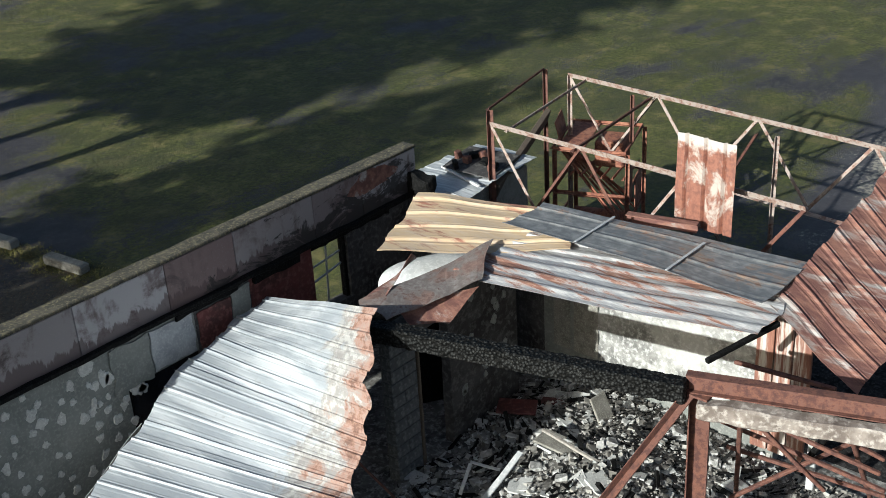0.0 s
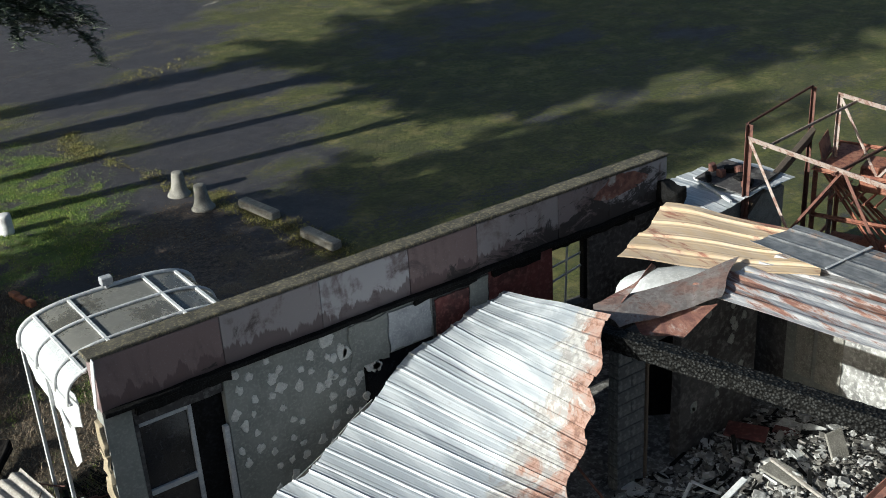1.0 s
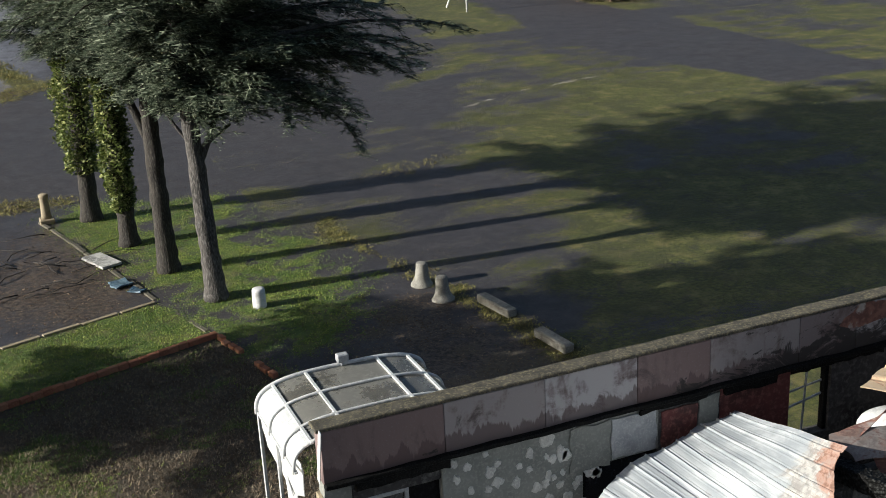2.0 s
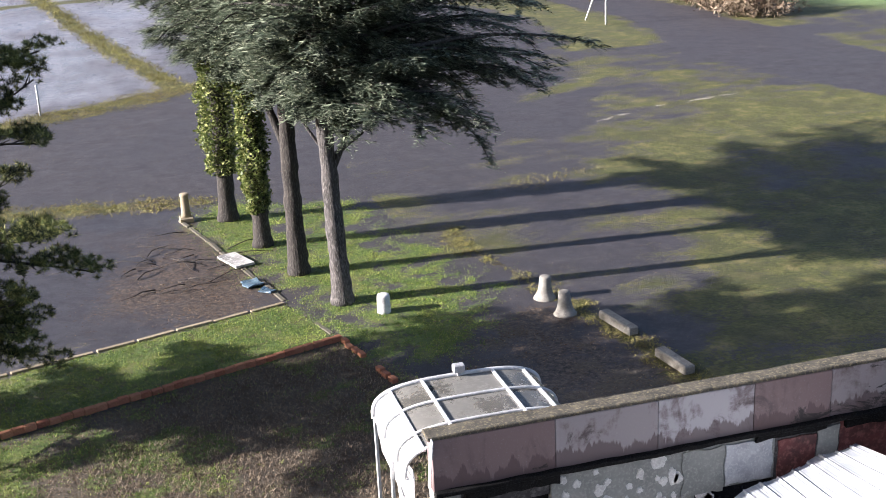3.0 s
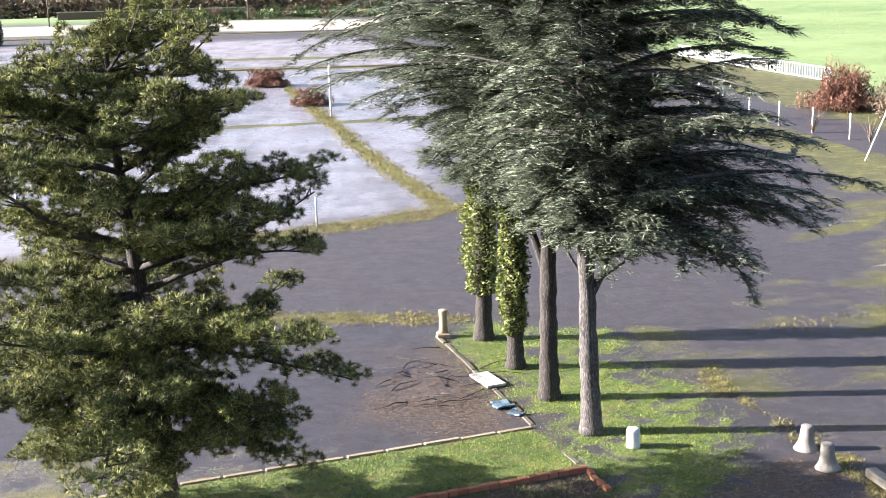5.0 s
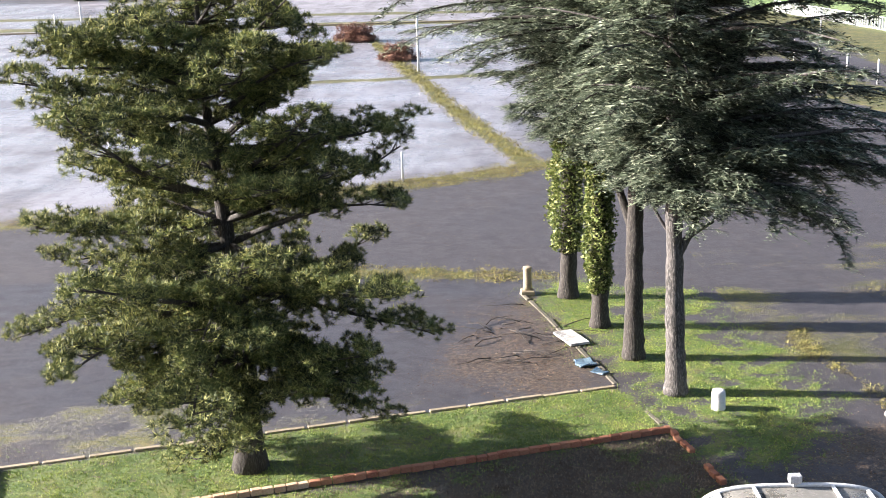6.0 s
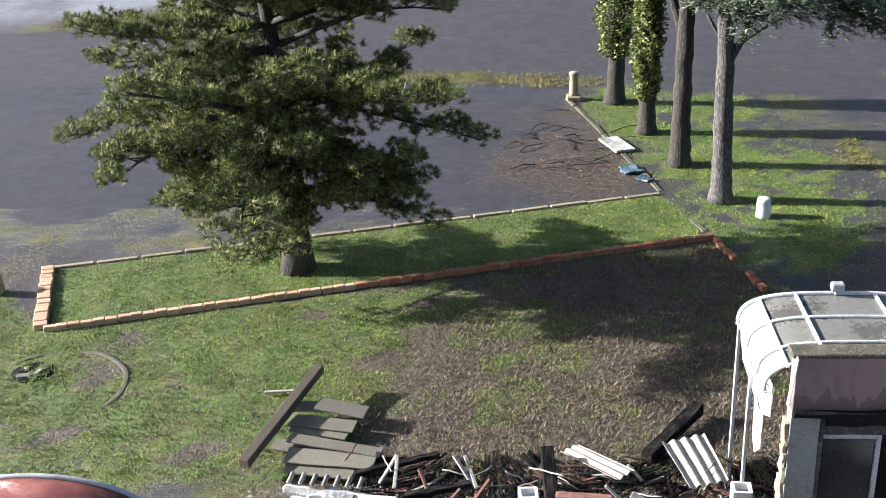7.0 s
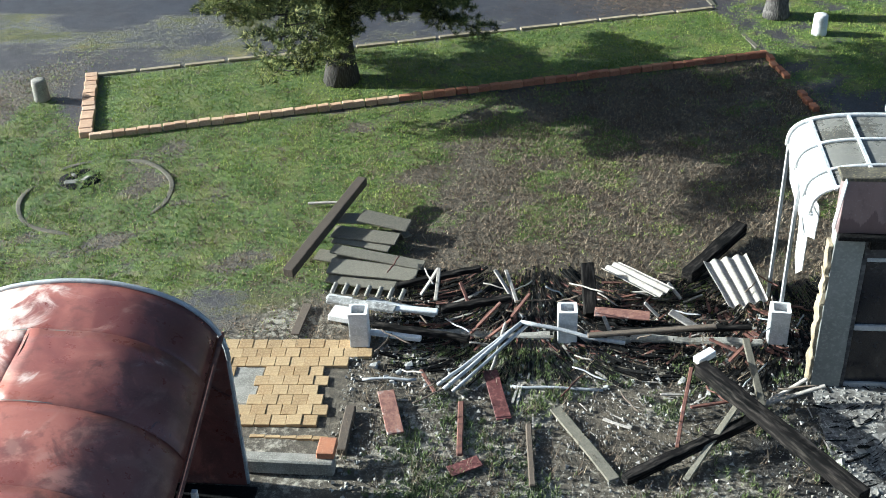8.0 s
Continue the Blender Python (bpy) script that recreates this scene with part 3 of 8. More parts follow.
def scatter(name, centres, normals_up, shape, sizes, material, spread=1.0, seed=1, yaw=None):
    """Many copies of a small shape (verts, faces) as one mesh, turned at random; spread 1 tips them any way, 0 keeps them upright."""
    r = np.random.default_rng(seed)
    n = len(centres)
    base, faces = np.array(shape[0], float), shape[1]
    yaw = r.uniform(0, 2 * np.pi, n) if yaw is None else np.asarray(yaw)
    tip, tip_dir = spread * r.normal(0, 0.7, n), r.uniform(0, 2 * np.pi, n)
    c, s = np.cos(yaw), np.sin(yaw)
    rot = np.zeros((n, 3, 3))
    rot[:, 0, 0], rot[:, 0, 1], rot[:, 1, 0], rot[:, 1, 1], rot[:, 2, 2] = c, -s, s, c, 1
    kx, ky = np.cos(tip_dir), np.sin(tip_dir)
    ct, st = np.cos(tip), np.sin(tip)
    tilt = np.zeros((n, 3, 3))
    tilt[:, 0, 0], tilt[:, 0, 1], tilt[:, 0, 2] = ct + kx * kx * (1 - ct), kx * ky * (1 - ct), ky * st
    tilt[:, 1, 0], tilt[:, 1, 1], tilt[:, 1, 2] = kx * ky * (1 - ct), ct + ky * ky * (1 - ct), -kx * st
    tilt[:, 2, 0], tilt[:, 2, 1], tilt[:, 2, 2] = -ky * st, kx * st, ct
    v = np.einsum("nij,njk,vk->nvi", tilt, rot, base) * np.asarray(sizes, float).reshape(n, 1, 1) + np.asarray(centres, float)[:, None, :]
    nb = len(base)
    off = (np.arange(n) * nb)[:, None]
    me = bpy.data.meshes.new(name)
    flat = [np.array(q) for q in faces]
    all_faces = []
    for q in flat:
        all_faces.extend((off + q).tolist())
    me.from_pydata(v.reshape(-1, 3).tolist(), [], all_faces)
    me.materials.append(material)
    return me


def field_noise(x, y, scale, seed=0.0):
    """Smooth noise on arrays, about -1 to 1."""
    r = np.random.default_rng(int(seed * 10) + 3)
    out = np.zeros_like(x)
    for k in range(7):
        a, f, p = r.uniform(0, 2 * np.pi), scale * 1.55 ** k * r.uniform(0.8, 1.2), r.uniform(0, 6.28, 2)
        out += np.sin((x * np.cos(a) + y * np.sin(a)) * f + p[0]) * np.cos((y * np.cos(a) - x * np.sin(a)) * f * 0.8 + p[1]) / 1.35 ** k
    return out / 2.2


def inside(x, y, poly):
    """Signed distance to a polygon, positive inside."""
    poly = np.array(poly, float)
    d, odd = np.full(x.shape, 1e9), np.zeros(x.shape, bool)
    for (ax, ay), (bx, by) in zip(poly, np.roll(poly, -1, axis=0)):
        ex, ey = bx - ax, by - ay
        t = np.clip(((x - ax) * ex + (y - ay) * ey) / (ex * ex + ey * ey), 0, 1)
        d = np.minimum(d, np.hypot(x - ax - t * ex, y - ay - t * ey))
        cross = (ay > y) != (by > y)
        with np.errstate(divide="ignore", invalid="ignore"):
            odd ^= cross & (x < ax + (y - ay) / (by - ay if by != ay else 1e-9) * ex)
    return np.where(odd, d, -d)


def near_line(x, y, pts):
    d = np.full(x.shape, 1e9)
    for (ax, ay), (bx, by) in zip(pts, pts[1:]):
        ex, ey = bx - ax, by - ay
        t = np.clip(((x - ax) * ex + (y - ay) * ey) / (ex * ex + ey * ey), 0, 1)
        d = np.minimum(d, np.hypot(x - ax - t * ex, y - ay - t * ey))
    return d


def soft(d, width):
    return np.clip(d / width * 0.5 + 0.5, 0, 1)

# ---- ground ----
BED = [(-13.24, 9.38), (0.10, 13.50), (0.85, 10.83), (-6.6, 8.47), (-12.32, 6.62)]
KERB_MOSS = [(5.4, 17.4), (5.2, 15.7), (5.5, 15.0), (5.8, 13.4), (6.0, 12.2), (6.5, 9.6), (6.9, 7.6), (7.2, 6.0)]
TREE_STRIP = [(-1.9, 22.0), (-0.6, 23.3), (3.4, 21.8), (4.2, 18.0), (4.4, 16.2), (6.1, 13.9), (5.6, 12.2), (4.2, 10.4), (3.2, 8.6), (1.5, 7.9), (0.1, 13.5)]
LAWN = [(-16.0, 3.2), (-13.9, 8.6), (-12.4, 6.6), (-6.6, 8.42), (0.85, 10.8), (2.2, 7.6), (2.4, 0.3), (-6.0, 1.6), (-9.0, 1.6), (-14.0, 1.0)]
YARD = [(-8.4, -3.2), (-8.4, 1.0), (-6.0, 2.2), (-0.2, 2.2), (0.0, -0.2), (0.4, -4.0), (-3.0, -7.0), (-8.0, -7.0)]
LITTER = [(-5.6, 15.2), (-3.4, 19.6), (-1.6, 21.0), (-0.4, 14.0), (-5.2, 12.3), (-9.0, 11.2)]
BROWN = [(1.4, 0.2), (1.2, 7.0), (3.2, 10.0), (5.8, 12.0), (6.6, 9.8), (7.2, 6.0), (9.0, 0.2)]


def rise(y):
    t = np.clip((y - 44) / 30.0, 0, 1)
    return 0.03 * np.clip(np.where(y < 74, t * t * (y - 44) * 0.68, y - 53.6), 0, 260)


def ground_z(x, y):
    return float(rise(np.array(float(y))))


def masks(x, y):
    n1, n2 = field_noise(x, y, 0.9, 1.0), field_noise(x, y, 0.25, 2.0)
    n3 = field_noise(x * 0.6, y, 2.2, 4.0)
    n4 = field_noise(x, y, 5.0, 7.0)
    bed, strip, lawn = inside(x, y, BED), inside(x, y, TREE_STRIP), inside(x, y, LAWN)
    grass = np.maximum(soft(bed, 0.25) * np.clip(0.86 + 0.35 * n4, 0.3, 1), soft(strip + 0.25 * n1, 0.9) * np.clip(0.70 + 0.34 * n1 + 0.40 * n3 + 0.5 * n4 - 0.25 * np.clip((x - 2.0) / 3.0, 0, 1), 0, 1))
    dry = np.clip((x + 6.6 - 0.35 * (y - 6) + 1.6 * n1) / 2.6, 0, 1)
    grass = np.maximum(grass, soft(lawn, 0.4) * (0.78 - 0.48 * dry + 0.36 * n1 + 0.45 * n3 + 0.40 * n4))
    west = soft(inside(x, y, [(-22, 3.0), (-13.2, 4.0), (-13.6, 10.4), (-15.5, 9.6), (-22, 7.5)]) + 0.6 * n1, 1.6)
    grass = np.maximum(grass, west * np.clip(0.45 + 0.5 * n1, 0, 0.9))
    yard = soft(inside(x, y, YARD), 0.5)
    grass = np.maximum(grass, yard * np.clip(0.16 + 0.45 * n1 + 0.35 * n4, 0, 0.7))
    soil = np.maximum.reduce([soft(lawn, 0.4) * (0.60 + 0.30 * dry), yard * 0.75, west * 0.8])
    soil = np.maximum(soil, soft(inside(x, y, BROWN) + 0.4 * n1, 1.2) * np.clip(0.42 + 0.3 * n1 + 0.35 * n4, 0, 0.85))
    soil = np.maximum(soil, np.clip((-y + 2.0) / 3.0, 0, 1) * (x < -8) * 0.7)
    moss = np.clip(0.41 + 0.38 * np.clip((x - 5.0 - 0.30 * np.clip(y - 6, 0, 40)) / 5.0, 0, 1) + 0.34 * n2 + 0.12 * n1 + 0.16 * n3 - 0.20 * np.clip((y - 22) / 10, 0, 1), 0, 0.8)
    moss = np.where((x < 4.0) & (y > 13.0), 0.12, moss)
    verge = soft(0.65 + 0.25 * n1 + 0.45 * n3 - near_line(x, y, [(-14, 25.4), (-6, 24.3), (-3.4, 23.8), (-1.2, 23.4)]), 0.6)
    far_edge = soft(1.2 + 0.4 * n1 + 0.5 * n3 - near_line(x, y, [(-22, 33.0), (-7.8, 38.6), (-0.4, 43.2), (8, 47.0)]), 0.8)
    strip2 = soft(0.68 + 0.2 * n1 - near_line(x, y, [(-0.4, 44.5), (-10.0, 93.0), (-15.0, 119.0)]), 0.6)
    cross = soft(1.1 + 0.3 * n1 - near_line(x, y, [(-30, 77.5), (-8.5, 79.6), (6, 81.5)]), 0.6)
    cross = np.maximum.reduce([cross, soft(3.0 + 0.6 * n1 - near_line(x, y, [(-120, 141), (-15, 131.5), (8, 129.5)]), 1.5), soft(2.6 + 0.6 * n1 - near_line(x, y, [(-120, 160), (-16, 147), (8, 144)]), 1.5), soft(4.0 + 0.6 * n1 - near_line(x, y, [(-120, 226), (-20, 207), (8, 203)]), 2.0)])
    lines = soft(0.35 + 0.3 * n1 - near_line(x, y, [(8.6, 21.0), (11.5, 21.8)]), 0.4) * 0.5
    lines = np.maximum(lines, soft(0.20 + 0.3 * n1 + 0.3 * n4 - near_line(x, y, KERB_MOSS), 0.3) * 0.95)
    isle = inside(x, y, [(19, 43.6), (24.7, 43.2), (26.4, 48), (27.4, 54), (26.5, 59.3), (25.6, 66), (24.5, 75), (23.8, 90), (22.3, 90), (22.0, 75), (22.0, 60), (21.0, 50)])
    isle = np.maximum(isle, 1.0 - near_line(x, y, [(13.5, 33.5), (17.5, 36.0), (19.5, 38.5)]))
    moss = np.maximum.reduce([moss, verge * 0.95, far_edge * 0.95, strip2, cross * 0.9, lines, soft(isle + 0.4 * n1, 1.0) * 0.85, soft(inside(x, y, [(12.0, 25.6), (18, 28.4), (24.0, 29.5), (22.0, 24.5), (15.0, 22.5)]) + 0.5 * n1, 2.0) * 0.85])
    moss = np.maximum(moss, soft(inside(x, y, [(32.8, 50), (31.4, 68), (29.6, 78), (28.6, 96), (26.0, 130), (34, 132), (39.4, 98), (40, 60), (36, 48)]) + 0.3 * n1, 2.0) * 0.95)
    pale = np.maximum(soft(0.08 + 0.22 * n1 + 0.2 * n4 - near_line(x, y, [(14.3, 28.2), (18.0, 29.7), (21.9, 30.5)]), 0.25), soft(0.25 + 0.2 * n1 - near_line(x, y, [(16.5, 36.8), (21.0, 37.0)]), 0.4) * 0.6)
    pale = np.maximum(pale, soft(0.1 + 0.15 * n1 - near_line(x, y, [(-12, 24.9), (-5.0, 24.2)]), 0.3) * 0.5)
    wet = np.clip(0.25 + 0.1 * soft(inside(x, y, BROWN), 1.0) + 0.75 * soft(inside(x, y, [(-60, 30), (-8, 40), (-0.5, 44.5), (4, 120), (-90, 200)]), 3.0) + 0.35 * (x < -1) * (y > 11) * (y < 24), 0, 1)
    litter = soft(inside(x, y, LITTER) + 0.9 * n1 + 0.7 * n4, 2.0) * np.clip(0.50 + 0.25 * n3 + 0.20 * (x + 3.8), 0.1, 1.0)
    litter = np.maximum.reduce([litter, verge * np.clip(0.40 + 0.3 * n3, 0, 1), far_edge * np.clip(0.42 + 0.35 * n3, 0, 1), soft(inside(x, y, BROWN) + 0.3 * n1, 1.0) * np.clip(0.52 + 0.35 * n3 + 0.25 * n4, 0, 0.9), 0.10 + 0.12 * n3])
    fieldm = np.maximum(soft(inside(x, y, [(38.5, 56), (39.8, 98), (34.8, 128), (30, 160), (60, 900), (900, 900), (900, 20), (60, 20)]), 2.0), soft(inside(x, y, [(-900, 330), (-60, 276), (40, 270), (60, 900), (-900, 900)]), 6.0))
    fieldm = np.maximum(fieldm, (np.hypot(x, y) > 320) * 1.0)
    path = soft(inside(x, y, [(15.5, -4.2), (20.5, -3.1), (31.0, -1.4), (33.0, -4.4), (22.6, -6.2), (17.0, -7.5)]) + 0.3 * n1, 0.8)
    moss = moss * (1 - 0.8 * path)
    pale = np.maximum(pale, yard * np.clip(0.52 + 0.25 * n1 + 0.25 * n4, 0, 0.8))
    pale = np.maximum(pale, path * np.clip(0.62 + 0.25 * n3 + 0.2 * n4, 0, 0.85))
    lane = soft(inside(x, y, [(24.4, 90), (24.9, 75), (26.3, 66), (27.0, 59.3), (27.8, 54.3), (26.7, 47.6), (25.1, 42.8), (25.0, 39), (25.6, 35), (27.0, 25), (32.4, 25), (32.5, 48), (32.0, 59.5), (30.6, 68.5), (28.6, 76), (28.0, 96), (24.0, 130), (22, 130)]) + 0.15 * n1, 0.6)
    moss = moss * (1 - 0.85 * lane)
    burnt = np.maximum(soft(0.75 + 0.3 * n1 - near_line(x, y, [(-5.6, 1.3), (-2.5, 1.2), (0.2, 1.3)]), 0.5) * 0.75, soft(0.9 + 0.3 * n1 - near_line(x, y, [(-0.9, -0.4), (0.2, -3.4), (2.5, -5.0)]), 0.8) * 0.65)
    # Where the pale asphalt and its painted sky sheen lie.
    worn_sheen = soft(inside(x, y, [(-90, 30), (-22, 34), (-8, 39.5), (-0.5, 44.5), (4, 120), (-5, 190), (-160, 190)]), 2.0) + 0.25 * path
    clear = np.maximum(soft(inside(x, y, [(-400, 286), (-70, 224), (-5, 214), (12, 212), (12, 258), (-70, 270), (-400, 330)]), 3.0), 0) * 0.9
    return dict(grass=grass * (1 - fieldm), moss=moss, soil=soil, pale=np.maximum(pale, clear), wet=wet, worn_sheen=worn_sheen, field=fieldm, litter=litter * (1 - fieldm), line=np.maximum.reduce([verge, far_edge, strip2 * 0.8, lines]), burnt=burnt)


def ramp_steps(lo, hi, fine_lo, fine_hi, step):
    """Even steps between the fine limits, growing steps on to the outer ones."""
    mid = np.arange(fine_lo, fine_hi + step / 2, step)
    out, s, p = [], step, fine_hi
    while p < hi:
        s *= 1.12
        p += s
        out.append(p)
    low, s, p = [], step, fine_lo
    while p > lo:
        s *= 1.12
        p -= s
        low.append(p)
    return np.array(low[::-1] + mid.tolist() + out)


gx = np.concatenate([ramp_steps(-900, -18, -60, -18, 1.2), np.arange(-17.72, 34, 0.28), ramp_steps(34, 900, 34, 60, 0.7)])
gy = np.concatenate([ramp_steps(-500, -10, -10, -10, 0.28), np.arange(-9.72, 46, 0.28), ramp_steps(46, 1200, 46, 150, 0.75)])
GX, GY = np.meshgrid(gx, gy, indexing="ij")
mk = masks(GX, GY)
GZ = rise(GY) + 0.03 * mk["grass"] * (0.6 + 0.6 * field_noise(GX, GY, 4.0, 5.0)) + 0.02 * mk["soil"] * field_noise(GX, GY, 3.0, 6.0)
ny = len(gy)
idx = np.arange(len(gx) * ny).reshape(len(gx), ny)
quads = np.stack([idx[:-1, :-1], idx[1:, :-1], idx[1:, 1:], idx[:-1, 1:]], -1).reshape(-1, 4)
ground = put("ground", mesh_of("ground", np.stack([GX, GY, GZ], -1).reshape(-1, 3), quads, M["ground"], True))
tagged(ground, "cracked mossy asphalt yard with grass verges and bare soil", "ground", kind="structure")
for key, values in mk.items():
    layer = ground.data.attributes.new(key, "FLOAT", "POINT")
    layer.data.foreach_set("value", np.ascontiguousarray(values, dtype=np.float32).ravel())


def strewn(n, box, key, power=1.0, seed=1, cut=0.0):
    """Places on the ground, thicker where the mask is strong."""
    r = np.random.default_rng(seed)
    x, y = r.uniform(box[0], box[1], n), r.uniform(box[2], box[3], n)
    w = np.clip(masks(x, y)[key], 0, 1)
    ok = (r.uniform(0, 1, n) < w ** power) & (w > cut)
    x, y = x[ok], y[ok]
    return np.stack([x, y, rise(y) + 0.015], -1), r.uniform(0.6, 1.4, len(x))


def tuft_shape(blades, spread, seed, thick=0.09):
    r = random.Random(seed)
    v, f = [], []
    for _ in range(blades):
        a, lean = r.uniform(0, 6.28), r.uniform(0.2, spread)
        bx, by = r.uniform(-0.3, 0.3), r.uniform(-0.3, 0.3)
        h, w = r.uniform(0.6, 1.1), thick
        k = len(v)
        v += [(bx - w * math.sin(a), by + w * math.cos(a), 0), (bx + w * math.sin(a), by - w * math.cos(a), 0), (bx + lean * math.cos(a), by + lean * math.sin(a), h)]
        f.append((k, k + 1, k + 2))
    return v, f


LEAF = ([(-0.5, 0, 0), (0, -0.28, 0.06), (0.5, 0, 0), (0, 0.28, 0.06)], [(0, 1, 2, 3)])
pts, sz = strewn(420000, (-16.5, 7.0, 0.3, 23.8), "grass", 1.9, 11, 0.15)
grass = put("grass", scatter("grass", pts, None, tuft_shape(3, 1.1, 3), sz * 0.042, M["blade"], 0.5, 12))
tagged(grass, "short winter grass in the bed and under the trees", "grass", kind="stuff")
pts, sz = strewn(120000, (-15.0, 8.0, 0.2, 13.0), "soil", 1.2, 21, 0.2)
pts2, sz2 = strewn(260000, (-12.0, 12.0, 8.0, 44.0), "litter", 1.5, 23, 0.05)
pts, sz = np.vstack([pts, pts2]), np.concatenate([sz, sz2 * 1.25])
litter = put("leaf_litter", scatter("leaf_litter", pts, None, LEAF, sz * 0.034, M["dry_leaf"], 0.5, 22))
pts, sz = strewn(140000, (-15.0, 3.0, 0.3, 11.0), "soil", 5.0, 61, 0.3)
dead = put("dead_grass", scatter("dead_grass", pts, None, tuft_shape(3, 1.5, 9), sz * 0.055, M["dead_blade"], 0.5, 62))
tagged(dead, "tan dead grass between green tufts", "grass", kind="stuff")
tagged(litter, "brown dry leaf litter on bare soil", "leaf litter", kind="stuff")
pts, sz = strewn(60000, (-6.2, 0.2, -4.5, 0.4), "grass", 1.5, 31, 0.12)
weeds = put("weeds", scatter("weeds", pts, None, tuft_shape(6, 1.4, 5), sz * 0.065, M["weed"], 0.5, 32))
r3 = np.random.default_rng(35)
px, py = r3.uniform(-6.0, 0.2, 900), r3.uniform(-3.6, 0.9, 900)
keep = field_noise(px, py, 2.4, 9.0) > -0.05
pts = np.stack([px[keep], py[keep], np.full(keep.sum(), 0.01)], -1)
stalks = put("dead_weeds", scatter("dead_weeds", pts, None, tuft_shape(7, 0.9, 15, 0.03), r3.uniform(0.08, 0.20, len(pts)), M["dead_blade"], 0.4, 36))
tagged(stalks, "tall pale dead weed stalks among the rubble", "weeds", kind="stuff")
tagged(weeds, "rough green weeds among the rubble", "weeds", kind="stuff")
pts, sz = strewn(90000, (-14.0, 28.0, 13.0, 46.0), "moss", 2.2, 41, 0.45)
moss_tufts = put("moss", scatter("moss", pts, None, tuft_shape(4, 1.4, 8), sz * 0.032, M["moss_blade"], 0.5, 42))
tagged(moss_tufts, "yellow-green moss tufts on old asphalt", "moss", kind="stuff")
pts, sz = strewn(150000, (-22.0, 12.0, 20.0, 48.0), "line", 1.2, 71, 0.1)
pts2, sz2 = strewn(40000, (-13.0, 1.0, 46.0, 112.0), "line", 1.0, 73, 0.2)
pts, sz = np.vstack([pts, pts2]), np.concatenate([sz, sz2 * 2.2])
pts2, sz2 = strewn(60000, (3.5, 8.5, 5.0, 18.5), "line", 1.0, 74, 0.2)
pts, sz = np.vstack([pts, pts2]), np.concatenate([sz, sz2 * 0.6])
verge_moss = put("verge_moss", scatter("verge_moss", pts, None, tuft_shape(4, 1.4, 14), sz * 0.065, M["verge_blade"], 0.5, 72))
tagged(verge_moss, "tan and yellow-green moss along the asphalt edges", "moss", kind="stuff")

# ---- the burnt building: walls ----
def setting(name, label, category="wall"):
    return tagged(new(name), label, category, kind="structure")


def slab(name, x0, x1, y0, y1, z0, z1, material, parent, label="", bevel=0.008, rough=0.0, cuts=0):
    bm = box_bm(x1 - x0, y1 - y0, z1 - z0, bevel, ((x0 + x1) / 2, (y0 + y1) / 2, z0))
    if rough:
        bmesh.ops.subdivide_edges(bm, edges=[e for e in bm.edges if e.calc_length() > 0.25], cuts=cuts or 5, use_grid_fill=True)
        jitter_bm(bm, rough, 2.6, x0 + z0)
    return part(name, bm, material, parent, label)


facade = setting("wall_north", "roofless burnt outer wall with a stained parapet and open windows")
IN, OUT = -0.17, 0.05
slab("pier", 0.0, 0.37, IN, OUT, 0.0, 2.40, M["plaster"], facade, rough=0.012)
slab("lintel", 0.37, 1.60, IN + 0.02, OUT, 2.04, 2.40, M["soot_wall"], facade, rough=0.02)
slab("wall_panel", 1.60, 3.70, IN, OUT, 0.0, 2.40, M["plaster"], facade)
slab("wall_panel", 3.70, 4.92, IN, OUT, 0.0, 0.55, M["soot_wall"], facade, rough=0.01)
slab("lintel", 3.70, 4.92, IN, OUT, 1.62, 2.40, M["plaster"], facade)
slab("wall_panel", 4.92, 5.95, IN, OUT, 0.0, 2.40, M["soot_wall"], facade)
slab("wall_panel", 5.95, 7.20, IN, OUT, 0.0, 2.40, M["red_wall"], facade)
slab("wall_panel", 7.20, 7.95, IN, OUT, 0.0, 1.15, M["soot_wall"], facade, rough=0.01)
slab("lintel", 7.20, 7.95, IN, OUT, 2.24, 2.40, M["black"], facade, rough=0.015)
slab("wall_panel", 7.95, 9.62, IN, OUT, 0.0, 2.40, M["soot_wall"], facade, rough=0.01)
# parapet: rendered panels with open joints under a coping
joints = [0.0, 1.66, 3.12, 4.55, 5.75, 7.30, 8.35, 9.62]
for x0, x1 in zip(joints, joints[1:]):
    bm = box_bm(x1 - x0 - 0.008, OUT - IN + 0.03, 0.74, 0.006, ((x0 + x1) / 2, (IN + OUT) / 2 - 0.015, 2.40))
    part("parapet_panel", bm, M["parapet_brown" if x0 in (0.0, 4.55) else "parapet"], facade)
bm = box_bm(9.70, 0.285, 0.055, 0.012, (4.80, -0.06, 3.14))
bmesh.ops.subdivide_edges(bm, edges=[e for e in bm.edges if e.calc_length() > 1], cuts=60)
part("coping", jitter_bm(bm, 0.012, 5.0, 2.0), M["coping"], facade, "lichen-covered concrete coping")
bm = box_bm(9.6, 0.10, 0.07, 0.01, (4.80, IN - 0.07, 2.36))
bmesh.ops.subdivide_edges(bm, edges=[e for e in bm.edges if e.calc_length() > 1], cuts=40)
part("ledge", jitter_bm(bm, 0.02, 4.0, 5.0), M["char"], facade, "burnt ceiling batten")
